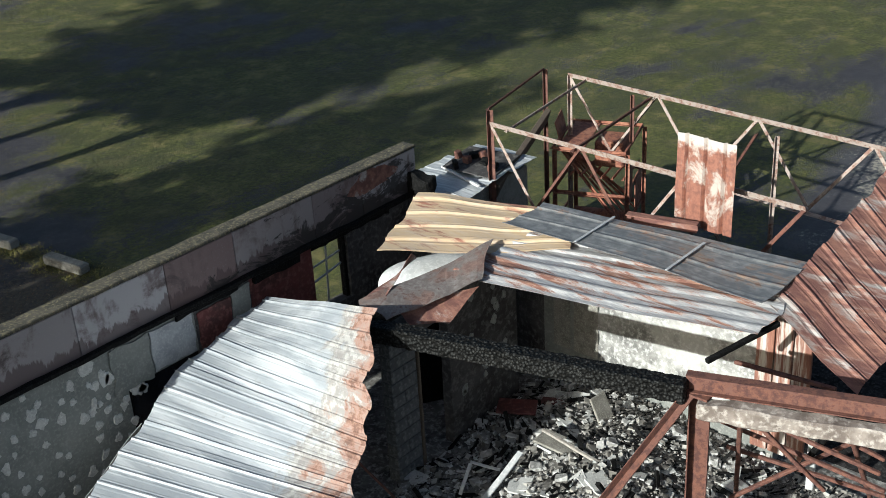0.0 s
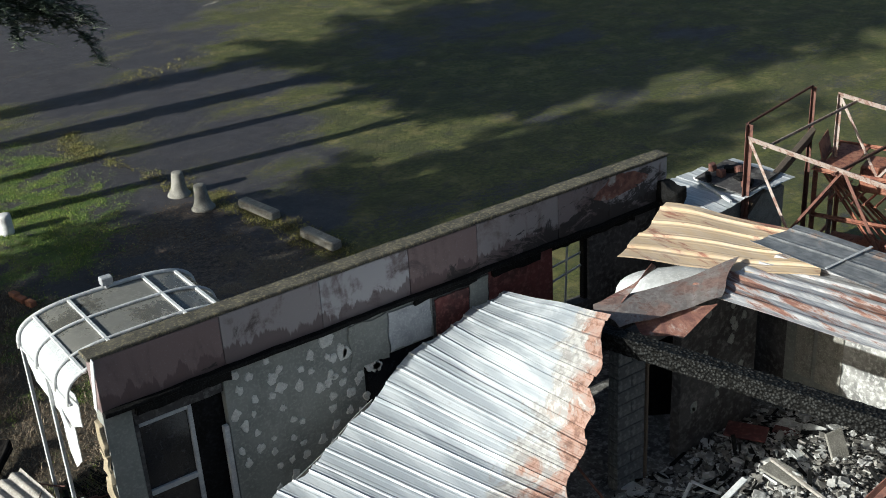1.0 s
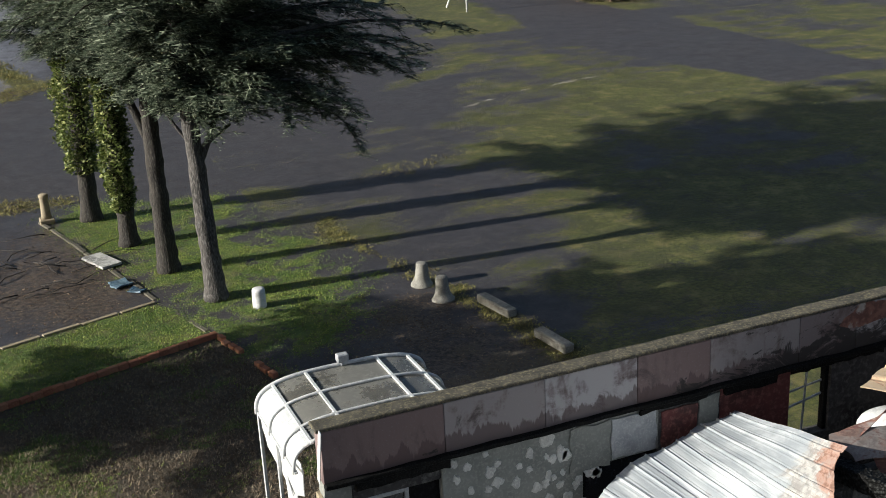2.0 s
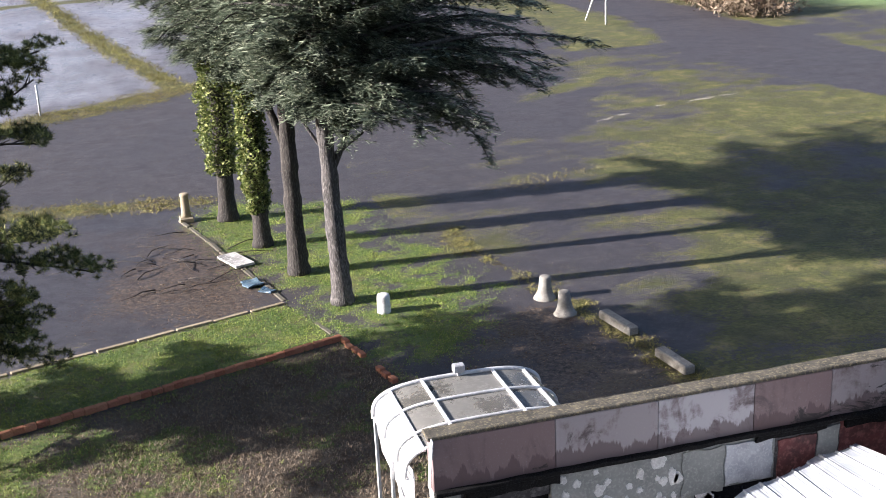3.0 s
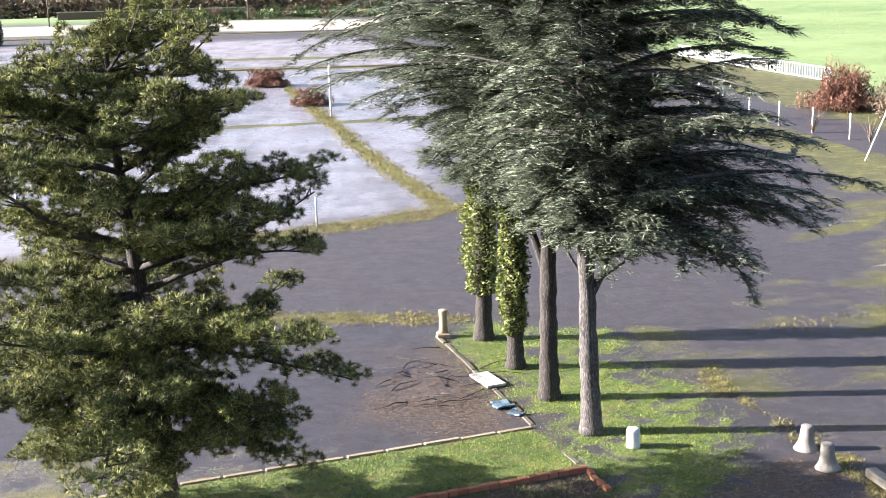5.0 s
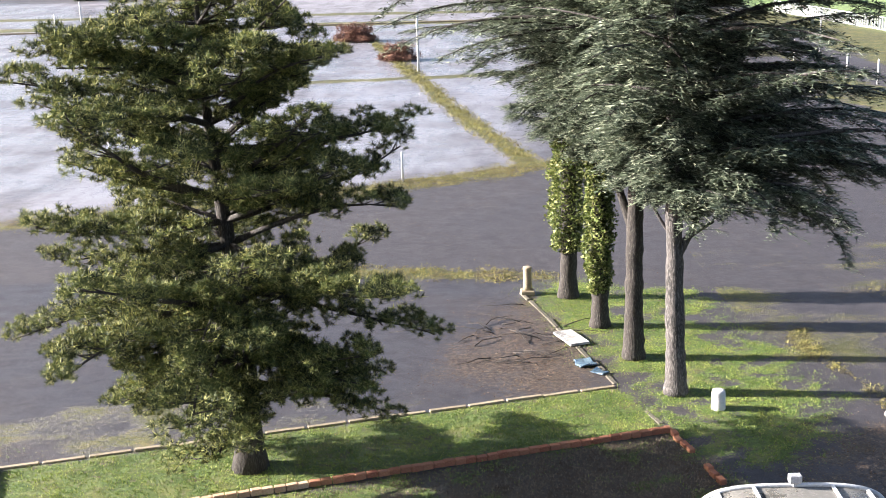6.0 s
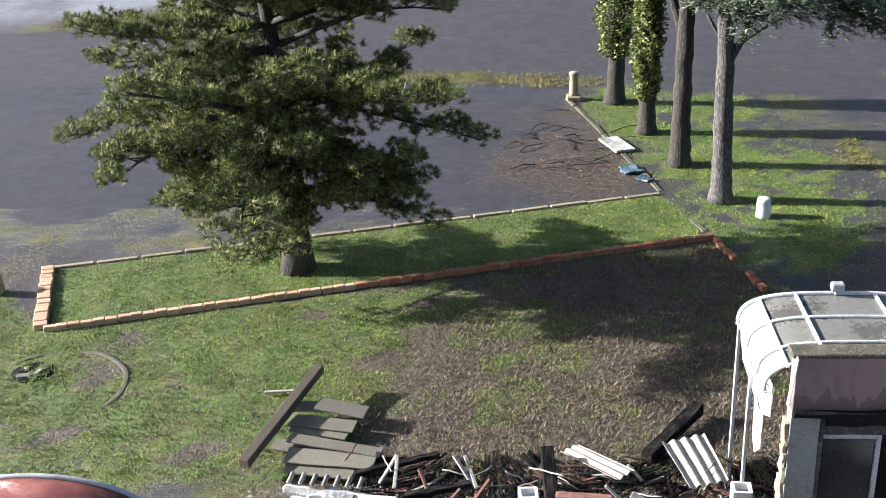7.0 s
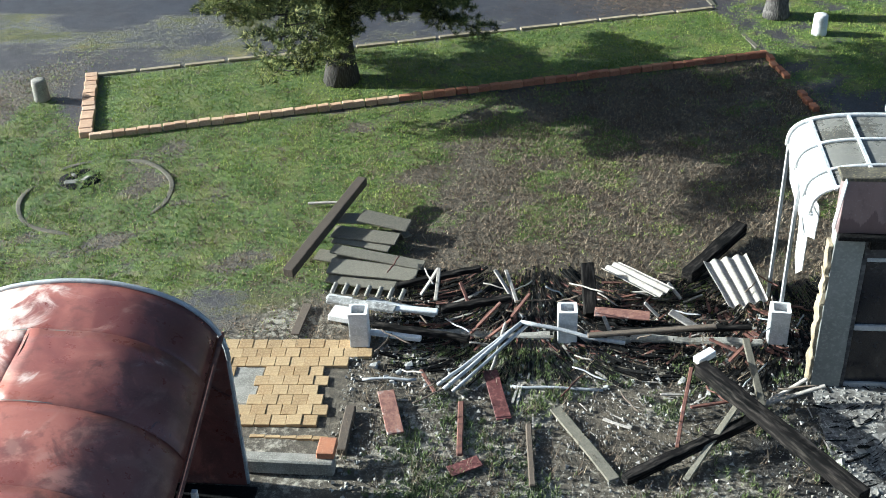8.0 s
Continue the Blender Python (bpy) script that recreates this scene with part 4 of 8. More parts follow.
for x0, x1, z0, z1 in ((6.0, 6.9, 2.22, 2.37), (7.2, 8.9, 2.27, 2.40), (4.6, 5.7, 2.26, 2.36), (0.4, 1.7, 2.22, 2.36)):
    bm = box_bm(x1 - x0, 0.07, z1 - z0, 0.01, ((x0 + x1) / 2, IN - 0.04, z0))
    bmesh.ops.subdivide_edges(bm, edges=[e for e in bm.edges if e.calc_length() > 0.5], cuts=14)
    part("burnt_batten", jitter_bm(bm, 0.035, 5.0, x0), M["char"], facade)
# bare patches and torn linings on the wall
for name, x0, x1, z0, z1, mat, lab in (
    ("lining", 4.15, 4.86, 1.66, 2.26, "frame_grey", "pale torn wall lining"),
    ("lining", 4.95, 5.55, 1.60, 2.20, "red_wall", "flaking red wall lining"),
    ("lining", 5.58, 5.92, 1.55, 2.26, "plaster", ""),
    ("lining", 3.50, 4.12, 1.60, 2.28, "plaster", ""),
):
    bm = box_bm(x1 - x0, 0.02, z1 - z0, 0.003, ((x0 + x1) / 2, IN - 0.012, z0))
    bmesh.ops.subdivide_edges(bm, edges=[e for e in bm.edges if e.calc_length() > 0.2], cuts=7, use_grid_fill=True)
    for v in bm.verts:
        v.co += Vector((noise.noise(v.co * 5.0), 0.0, noise.noise(v.co * 5.0 + Vector((9, 0, 0))))) * 0.04
    part(name, bm, M[mat], facade, lab)


def blob_bm(cx, cz, y, r, seed, facing=-1.0, axis="y"):
    """A flat dab of plaster on a wall, with an uneven outline."""
    bm = bmesh.new()
    n = 13
    ring, top = [], []
    for k in range(n):
        a = 2 * math.pi * k / n
        q = r * (0.8 + 0.55 * noise.noise(Vector((math.cos(a) * 1.3 + seed, math.sin(a) * 1.3, seed))))
        px, pz = cx + q * math.cos(a), cz + q * 1.15 * math.sin(a)
        ring.append(bm.verts.new((px, y, pz)))
        top.append(bm.verts.new((cx + (px - cx) * 0.8, y + facing * 0.014, cz + (pz - cz) * 0.8)))
    for k in range(n):
        bm.faces.new((ring[k], ring[(k + 1) % n], top[(k + 1) % n], top[k]))
    bm.faces.new(top)
    bmesh.ops.recalc_face_normals(bm, faces=bm.faces[:])
    if axis == "x":
        bmesh.ops.transform(bm, matrix=pose(0, 0, 0, 0, 0, 90), verts=bm.verts)
    return bm


r = random.Random(4)
k = 0
for i in range(9):
    for j in range(8):
        x, z = 1.75 + i * 0.235 + r.uniform(-0.07, 0.07), 0.25 + j * 0.28 + (0.13 if i % 2 else 0) + r.uniform(-0.06, 0.06)
        if z < 2.25 and r.random() < 0.85:
            part("plaster_dab", blob_bm(x, z, IN + 0.001, r.uniform(0.055, 0.10), k * 1.3), M["dab"], facade)
            k += 1
for i in range(26):
    part("plaster_dab", blob_bm(3.45 + r.uniform(-0.35, 0.5), 1.75 + r.uniform(-0.35, 0.5), IN - 0.0 if i % 2 else IN - 0.001, r.uniform(0.05, 0.11), 60 + i * 1.1), M["dab"], facade)

# rust bloom on the parapet
for x, z, rad in ((8.55, 2.92, 0.30), (8.85, 2.96, 0.26)):
    bm = blob_bm(0, 0, 0, 1.0, x * 5.0)
    bmesh.ops.scale(bm, vec=(rad * 1.5, 0.10, rad * 0.6), verts=bm.verts)
    bmesh.ops.translate(bm, vec=(x, IN - 0.031 - 0.006 * (x > 8.7), z), verts=bm.verts)
    part("rust_bloom", bm, M["red_sheet"], facade, "brown rust bloom")

# door with its pane, in the opening beside the pier
door = setting("door_1", "grey metal door with a sooted pane and a mid rail", "door")
slab("pane", 0.44, 1.08, -0.10, -0.085, 0.06, 1.98, M["dark_glass"], door, "sooted black pane", 0.0)
for x0, x1, z0, z1 in ((0.37, 0.43, 0.0, 2.04), (1.08, 1.14, 0.0, 2.04), (0.43, 1.08, 0.93, 1.01), (0.43, 1.08, 0.0, 0.08), (0.43, 1.08, 1.98, 2.04)):
    slab("frame_bar", x0, x1, -0.14, -0.05, z0, z1, M["frame_grey"] if x0 > 0.4 else M["soot_wall"], door)
# Added black filler paints the darkness of the open gap.
slab("board", 1.14, 1.60, -0.06, -0.03, 0.0, 2.04, M["black"], door, "black filler for the dark opening")
slab("frame_bar", 1.50, 1.58, -0.20, -0.13, 0.0, 1.55, M["frame_grey"], door)
window = setting("window_1", "burnt-out window opening with a dark broken pane", "window")
slab("pane", 3.74, 4.88, -0.06, -0.045, 0.6, 1.58, M["dark_glass"], window, "sooted pane", 0.0)
slab("frame_bar", 3.70, 3.75, -0.13, -0.02, 0.55, 1.62, M["char"], window)
slab("frame_bar", 4.87, 4.92, -0.13, -0.02, 0.55, 1.62, M["char"], window)
window = setting("window_2", "open window hole with bent grey frame bars", "window")
slab("frame_bar", 7.88, 7.95, -0.13, -0.02, 1.15, 2.24, M["char"], window)
part("frame_bar", bar_bm((7.22, -0.05, 1.62), (7.90, -0.05, 1.74), 0.035, 0.03), M["frame_grey"], window)
part("frame_bar", bar_bm((7.22, -0.05, 1.88), (7.90, -0.05, 1.96), 0.03, 0.03), M["frame_grey"], window)
part("frame_bar", bar_bm((7.55, -0.05, 1.16), (7.60, -0.05, 2.24), 0.03, 0.03), M["frame_grey"], window)

# end wall and inner walls
end_wall = setting("wall_east", "soot-black end wall of concrete blocks")
slab("wall_panel", 9.42, 9.62, -3.0, IN, 0.0, 2.42, M["soot_wall"], end_wall, rough=0.012)
bm = box_bm(0.24, 0.5, 0.36, 0.02, (9.50, -0.40, 2.40))
bmesh.ops.subdivide_edges(bm, edges=bm.edges[:], cuts=4, use_grid_fill=True)
part("broken_corner", jitter_bm(bm, 0.07, 4.0, 3.0), M["char"], end_wall)
inner = setting("wall_inner", "sooty inner block wall with a doorway")
slab("wall_panel", 7.00, 8.55, -3.05, -2.88, 0.0, 2.62, M["soot_wall"], inner, rough=0.01)
slab("lintel", 6.35, 7.00, -3.05, -2.88, 2.15, 2.62, M["soot_wall"], inner, rough=0.01)
slab("door_jamb", 6.33, 6.37, -3.08, -2.86, 0.0, 2.15, M["brown_board"], inner)
for i in range(14):
    part("plaster_dab", blob_bm(7.15 + r.uniform(0, 1.25), 0.7 + r.uniform(0, 1.7), -3.052, r.uniform(0.05, 0.09), 120 + i), M["plaster"], inner)
white_wall = setting("wall_white", "inner wall with peeling white paint")
slab("wall_panel", 9.22, 9.40, -6.9, -3.05, 0.0, 2.72, M["plaster"], white_wall, rough=0.0)
bm = box_bm(0.012, 2.55, 1.72, 0.002, (9.212, -5.35, 0.42))
bmesh.ops.subdivide_edges(bm, edges=[e for e in bm.edges if e.calc_length() > 0.4], cuts=16, use_grid_fill=True)
for v in bm.verts:
    if v.co.z > 1.9:
        v.co.z += 0.22 * noise.noise(Vector((v.co.y * 2.6, 0, 1)))
    if v.co.y > -4.3:
        v.co.y += 0.25 * noise.noise(Vector((0, v.co.z * 2.6, 4)))
part("paint_coat", bm, M["white_paint"], white_wall, "peeling white paint")
for i in range(18):
    bm = blob_bm(0, 0, 0, r.uniform(0.08, 0.20), 200 + i * 1.7)
    bmesh.ops.transform(bm, matrix=pose(9.216, -6.5 + r.uniform(0, 3.2), 2.20 + r.uniform(-0.2, 0.4), 0, 0, -90), verts=bm.verts)
    part("paint_flake", bm, M["dab"], white_wall)
for y0, y1 in ((-3.55, -3.25), (-4.05, -3.62)):
    slab("wall_board", 9.19, 9.215, y0, y1, 0.7, 2.6, M["concrete"], white_wall)
for y in (-6.72, -6.98, -7.24):
    slab("cladding_strip", 9.10, 9.16, y - 0.12, y + 0.12, 0.3, 2.6, M["pale_rust"], white_wall, "rust-streaked cladding strip")

floor = put("floor", mesh_of("floor", [(0.02, -12, 0.0), (9.7, -12, 0.0), (9.7, -0.17, 0.0), (0.02, -0.17, 0.0), (0.02, -12, 0.03), (9.7, -12, 0.03), (9.7, -0.17, 0.03), (0.02, -0.17, 0.03)],
                             [(4, 5, 6, 7), (0, 1, 5, 4), (1, 2, 6, 5), (2, 3, 7, 6), (3, 0, 4, 7)], M["ash"]))
tagged(floor, "ash-covered concrete floor of the ruin", "floor", kind="structure")

bm = box_bm(4.6, 9.6, 0.03, 0.0, (12.0, -5.0, 0.0))
bmesh.ops.subdivide_edges(bm, edges=bm.edges[:], cuts=24, use_grid_fill=True)
for v in bm.verts:
    edge = max(abs(v.co.x - 12.0) / 2.3, abs(v.co.y + 5.0) / 4.8)
    v.co.x += 0.5 * edge * noise.noise(v.co * 0.9) if v.co.x > 10.2 else 0.0
    v.co.z += (0.03 * noise.noise(v.co * 3.0) if edge < 0.95 else 0.0) * (v.co.z > 0.01)
tagged(part("burnt_floor", bm, M["scorch"]), "black burnt floor under the lattice frame", "floor", kind="structure")

# pier of concrete blocks beside the inner doorway
pier = setting("wall_pier", "pier of sooty hollow concrete blocks")
block = from_bm("block", box_bm(0.50, 0.19, 0.19, 0.008), M["block_grey"])
half = from_bm("block", box_bm(0.245, 0.19, 0.19, 0.008), M["block_grey"])
for c in range(12):
    z = 0.03 + c * 0.2
    if c % 2:
        put("block", block, pier, m=pose(6.07, -2.96, z))
    else:
        put("block", half, pier, m=pose(5.945, -2.96, z))
        put("block", half, pier, m=pose(6.197, -2.96, z))

# ---- fallen roof ----
def sheet_thing(name, label, *args, group="", **kw):
    ob = put(name, ribbed_sheet(name, *args, **kw))
    return tagged(ob, label, "roof sheet", group)


# bright sheets that have slid off the wall head towards the yard
WALL_EDGE = [Vector((6.13, -0.29, 1.98)), Vector((5.18, -0.41, 1.85)), Vector((4.45, -0.47, 1.68)), Vector((3.36, -0.76, 1.30)), Vector((2.29, -1.03, 1.00)), Vector((1.30, -1.39, 0.80))]
ROOM_EDGE = [Vector((5.39, -3.36, 3.10)), Vector((4.74, -3.69, 2.44)), Vector((4.60, -3.80, 1.82)), Vector((4.04, -4.04, 1.36)), Vector((3.07, -4.45, 1.22)), Vector((2.11, -4.85, 1.15))]
for i in range(5):
    lift = Vector((0, 0, 0.014 * i))
    over = 1.04
    p = [WALL_EDGE[i] + lift, WALL_EDGE[i].lerp(WALL_EDGE[i + 1], over) + lift, ROOM_EDGE[i] + lift, ROOM_EDGE[i].lerp(ROOM_EDGE[i + 1], over) + lift]
    sheet_thing("roof_sheet", "bright galvanised ribbed roof sheet with a rusty torn end", *p, M["zinc_end"], group="slid roof sheets", pitch=0.235, height=0.030, profile=seam, wobble=0.016, seed=i * 3.1, nv=26, torn=0.05, per=12)
tagged(put("roof_flashing", grid_mesh("roof_flashing", lambda u, v: Vector((3.5 - 1.9 * u, -0.66 - 0.55 * u + 0.10 * v, 1.36 - 0.50 * u - 0.16 * v + 0.02 * math.sin(9 * u))), 16, 3, M["white_metal"], 0.008)),
       "bent white metal flashing along the roof sheets", "flashing")
# sheets still lying over the back rooms
sheet_thing("roof_sheet", "scorched ochre corrugated roof sheet", (8.55, -1.22, 2.99), (6.80, -2.02, 2.92), (9.18, -3.49, 3.02), (8.25, -4.25, 2.97), M["orange_sheet"], pitch=0.36, height=0.040, profile=seam, wobble=0.035, seed=2.0, nv=20, torn=0.04, per=14)
sheet_thing("roof_sheet", "streaky grey and rust roof sheet over the back rooms", (8.45, -3.50, 2.99), (6.88, -3.21, 2.89), (9.45, -7.11, 2.95), (7.90, -7.20, 2.84), M["streak_sheet"], pitch=0.26, height=0.03, wobble=0.03, seed=7.0, nv=24, torn=0.03, sag=0.04)
sheet_thing("roof_sheet", "dark grey roof sheet with standing seams", (9.05, -3.20, 3.12), (8.26, -3.08, 3.08), (9.50, -7.10, 3.06), (8.28, -7.02, 3.00), M["dark_sheet"], pitch=0.40, height=0.022, profile=seam, wobble=0.03, seed=5.0, nv=20, per=14, torn=0.02)
for k, y in enumerate((-4.3, -5.7)):
    tagged(part("seam_strip", bar_bm((9.15, y - 0.05, 3.15 - 0.02 * k), (8.26, y, 3.105 - 0.02 * k), 0.04, 0.012), M["frame_grey"]), "bright metal joint strip on the dark roof sheet", "roof strip", "joint strips")
sheet_thing("ridge_flashing", "curled grey-brown ridge flashing", (7.80, -3.25, 3.03), (6.92, -3.73, 2.93), (5.68, -2.72, 2.82), (5.66, -3.23, 2.74), M["mauve_sheet"], pitch=1.6, height=0.03, profile=wave, wobble=0.05, seed=3.3, nv=14, torn=0.06)
sheet_thing("rust_strip", "torn rust-red roof strip hanging", (5.94, -3.16, 2.74), (6.96, -3.69, 2.84), (5.95, -3.32, 2.58), (6.47, -3.60, 2.50), M["red_sheet"], pitch=0.9, height=0.04, profile=wave, wobble=0.05, seed=8.3, nv=8, torn=0.25)
sheet_thing("rust_strip", "folded rust-brown roof strip standing up", (5.70, -2.70, 2.78), (5.80, -3.00, 2.80), (7.00, -2.55, 2.86), (6.75, -2.70, 3.12), M["red_sheet"], pitch=0.9, height=0.04, profile=wave, wobble=0.04, seed=9.3, nv=8, torn=0.10)
white_tank = thing("white_tank", "smooth white plastic tank lying in the ruin", "tank", (7.95, -2.0, 1.98), -32)
bm = bmesh.new()
bmesh.ops.create_uvsphere(bm, u_segments=28, v_segments=16, radius=1.0)
for v in bm.verts:
    v.co = Vector((math.copysign(abs(v.co.x) ** 0.7, v.co.x) * 0.86, math.copysign(abs(v.co.y) ** 0.8, v.co.y) * 0.40, math.copysign(abs(v.co.z) ** 0.8, v.co.z) * 0.34))
part("shell", bm, M["white_metal"], white_tank, smooth=True)
bm = box_bm(0.9, 0.5, 1.62, 0.02, (0, 0, -1.95))
part("stand", bm, M["black"], white_tank, "sooty block stand")
# leaning red-rust sheets
LEAN = [Vector((12.05, -7.03, 3.50)), Vector((8.50, -7.04, 2.87)), Vector((10.65, -8.68, 3.00)), Vector((8.01, -8.37, 2.35))]
for i in range(3):
    u0, u1 = i / 3, (i + 1.03) / 3
    lift = Vector((0, 0, 0.015 * i))
    a, b = LEAN[0].lerp(LEAN[1], u0) + lift, LEAN[0].lerp(LEAN[1], u1) + lift
    c, d = LEAN[2].lerp(LEAN[3], u0) + lift, LEAN[2].lerp(LEAN[3], u1) + lift
    sheet_thing("roof_sheet", "red-rusted ribbed roof sheet tipped to one side", a, b, c, d, M["red_sheet"], group="tipped roof sheets", pitch=0.34, height=0.04, profile=seam, wobble=0.02, seed=20 + i, nv=10, torn=0.06, per=14)
sheet_thing("roof_sheet", "upright rust-streaked metal sheet", (10.0, -4.82, 4.22), (10.02, -5.70, 4.20), (10.0, -4.80, 2.86), (10.0, -5.70, 2.84), M["hung_sheet"], pitch=0.29, height=0.045, profile=seam, wobble=0.012, seed=31, nv=10, torn=0.02, per=16)

tagged(part("rust_channel", i_bar_bm((9.55, -4.30, 2.98), (9.78, -5.30, 2.98), 0.14, 0.12, 0.012), M["red_sheet"]), "rust-red steel channel lying behind the roof sheets", "steel channel")
# charred roof beam
beam = thing("charred_beam", "charred alligatored timber beam spanning the room", "beam")
m4, n4 = along((5.52, -3.0, 2.62), (6.55, -7.0, 2.66))
bm = box_bm(0.26, 0.27, n4, 0.02)
bmesh.ops.subdivide_edges(bm, edges=[e for e in bm.edges if e.calc_length() > 1], cuts=110)
bmesh.ops.subdivide_edges(bm, edges=[e for e in bm.edges if 0.12 < e.calc_length() < 0.3], cuts=4, use_grid_fill=True)
for v in bm.verts:
    q = Vector((v.co.x * 17, v.co.y * 17, v.co.z * 13))
    v.co -= Vector((v.co.x, v.co.y, 0)).normalized() * (0.03 * (noise.voronoi(q)[0][0] ** 0.7))
bmesh.ops.transform(bm, matrix=m4, verts=bm.verts)
part("timber", bm, M["char_scales"], beam)

# steel post with its burnt lintel
post = thing("steel_post", "rust-brown rolled steel post carrying a concrete-cased lintel", "steel post")
part("column", i_bar_bm((6.72, -7.08, 0.03), (6.72, -7.08, 2.60), 0.24, 0.24, 0.016, 25), M["rust_steel"], post)
part("head_plate", box_bm(0.34, 0.34, 0.03, 0.004, (6.72, -7.08, 2.60)), M["rust_steel"], post)
part("lintel_beam", i_bar_bm((6.62, -6.95, 2.74), (7.55, -9.6, 2.74), 0.14, 0.22, 0.014), M["rust_steel"], post)
bm = box_bm(0.20, 0.22, 2.6, 0.02, m=along((6.55, -7.15, 2.50), (7.40, -9.6, 2.50))[0])
bmesh.ops.subdivide_edges(bm, edges=[e for e in bm.edges if e.calc_length() > 1], cuts=30)
part("casing", jitter_bm(bm, 0.035, 4.0, 4.0), M["burnt_concrete"], post, "spalled concrete casing")
part("brace", l_bar_bm((6.62, -7.0, 2.62), (4.62, -6.35, 0.95), 0.10, 0.012), M["rust_steel"], post)

# ---- trees ----
def spray_shape(blades, seed, flat=0.35, width=0.10):
    """A small spray: narrow blades that spread from one point."""
    q = random.Random(seed)
    v, f = [], []
    for _ in range(blades):
        a, e, n = q.uniform(0, 6.28), q.uniform(-flat, flat * 1.4), q.uniform(0.55, 1.0)
        d = Vector((math.cos(a) * math.cos(e), math.sin(a) * math.cos(e), math.sin(e)))
        s = Vector((-math.sin(a), math.cos(a), q.uniform(-0.6, 0.6))).normalized() * width
        k = len(v)
        v += [(0, 0, 0), tuple(d * n * 0.5 + s), tuple(d * n), tuple(d * n * 0.5 - s)]
        f.append((k, k + 1, k + 2, k + 3))
    return v, f


def frond_shape(seed):
    """A drooping frond: one axis with short side twigs, all of thin needle blades."""
    q = random.Random(seed * 7 + 1)
    v, f = [], []

    def blade(a, b, w):
        a, b = Vector(a), Vector(b)
        s = (b - a).cross(Vector((q.uniform(-0.4, 0.4), q.uniform(-0.4, 0.4), 1))).normalized() * w
        n = len(v)
        v.extend([tuple(a - s), tuple(a + s), tuple(b)])
        f.append((n, n + 1, n + 2))

    blade((0, 0, 0), (1.0, 0.05, -0.30), 0.04)
    for i in range(6):
        t = i / 5
        o = Vector((t, 0.08 * math.sin(3 * t), 0.10 * t - 0.42 * t * t))
        for side in (-1, 1):
            n = 0.36 * (1 - 0.55 * t) * q.uniform(0.6, 1.2)
            blade(o, o + Vector((n * q.uniform(0.5, 1.0), side * n, q.uniform(-0.4, 0.2) * n)), 0.066)
    return v, f


def tuft_ball(needles, seed):
    """A round brush of short needles at the end of a twig, thickest upwards and outwards."""
    q = random.Random(seed)
    v, f = [], []
    for k in range(needles):
        e = math.asin(-0.45 + 1.45 * (k + 0.5) / needles)
        a = k * 2.39996 + q.uniform(-0.3, 0.3)
        d = Vector((math.cos(a) * math.cos(e), math.sin(a) * math.cos(e), math.sin(e))) * q.uniform(0.8, 1.0)
        s = Vector((-math.sin(a), math.cos(a), q.uniform(-0.8, 0.8))).normalized() * 0.062
        n = len(v)
        v += [tuple(d * 0.12 + s), tuple(d * 0.12 - s), tuple(d)]
        f.append((n, n + 1, n + 2))
    return v, f


class Wood:
    """Gathers trunk and limbs of one tree into one mesh."""

    def __init__(self):
        self.v, self.f = [], []

    def add(self, points, radii, sides=7):
        v, f = tube_data(points, radii, sides)
        k = len(self.v)
        self.v += v
        self.f += [tuple(k + i for i in q) for q in f]


def limb_points(a, azimuth, length, lift, droop, q, steps=8):
    """A limb from a that first rises and then droops."""
    pts, p = [Vector(a)], Vector(a)
    for i in range(steps):
        t = (i + 1) / steps
        e = lift - droop * t * t
        az = azimuth + q.uniform(-0.16, 0.16)
        p = p + Vector((math.cos(az) * math.cos(e), math.sin(az) * math.cos(e), math.sin(e))) * (length / steps)
        pts.append(p.copy())
    return pts


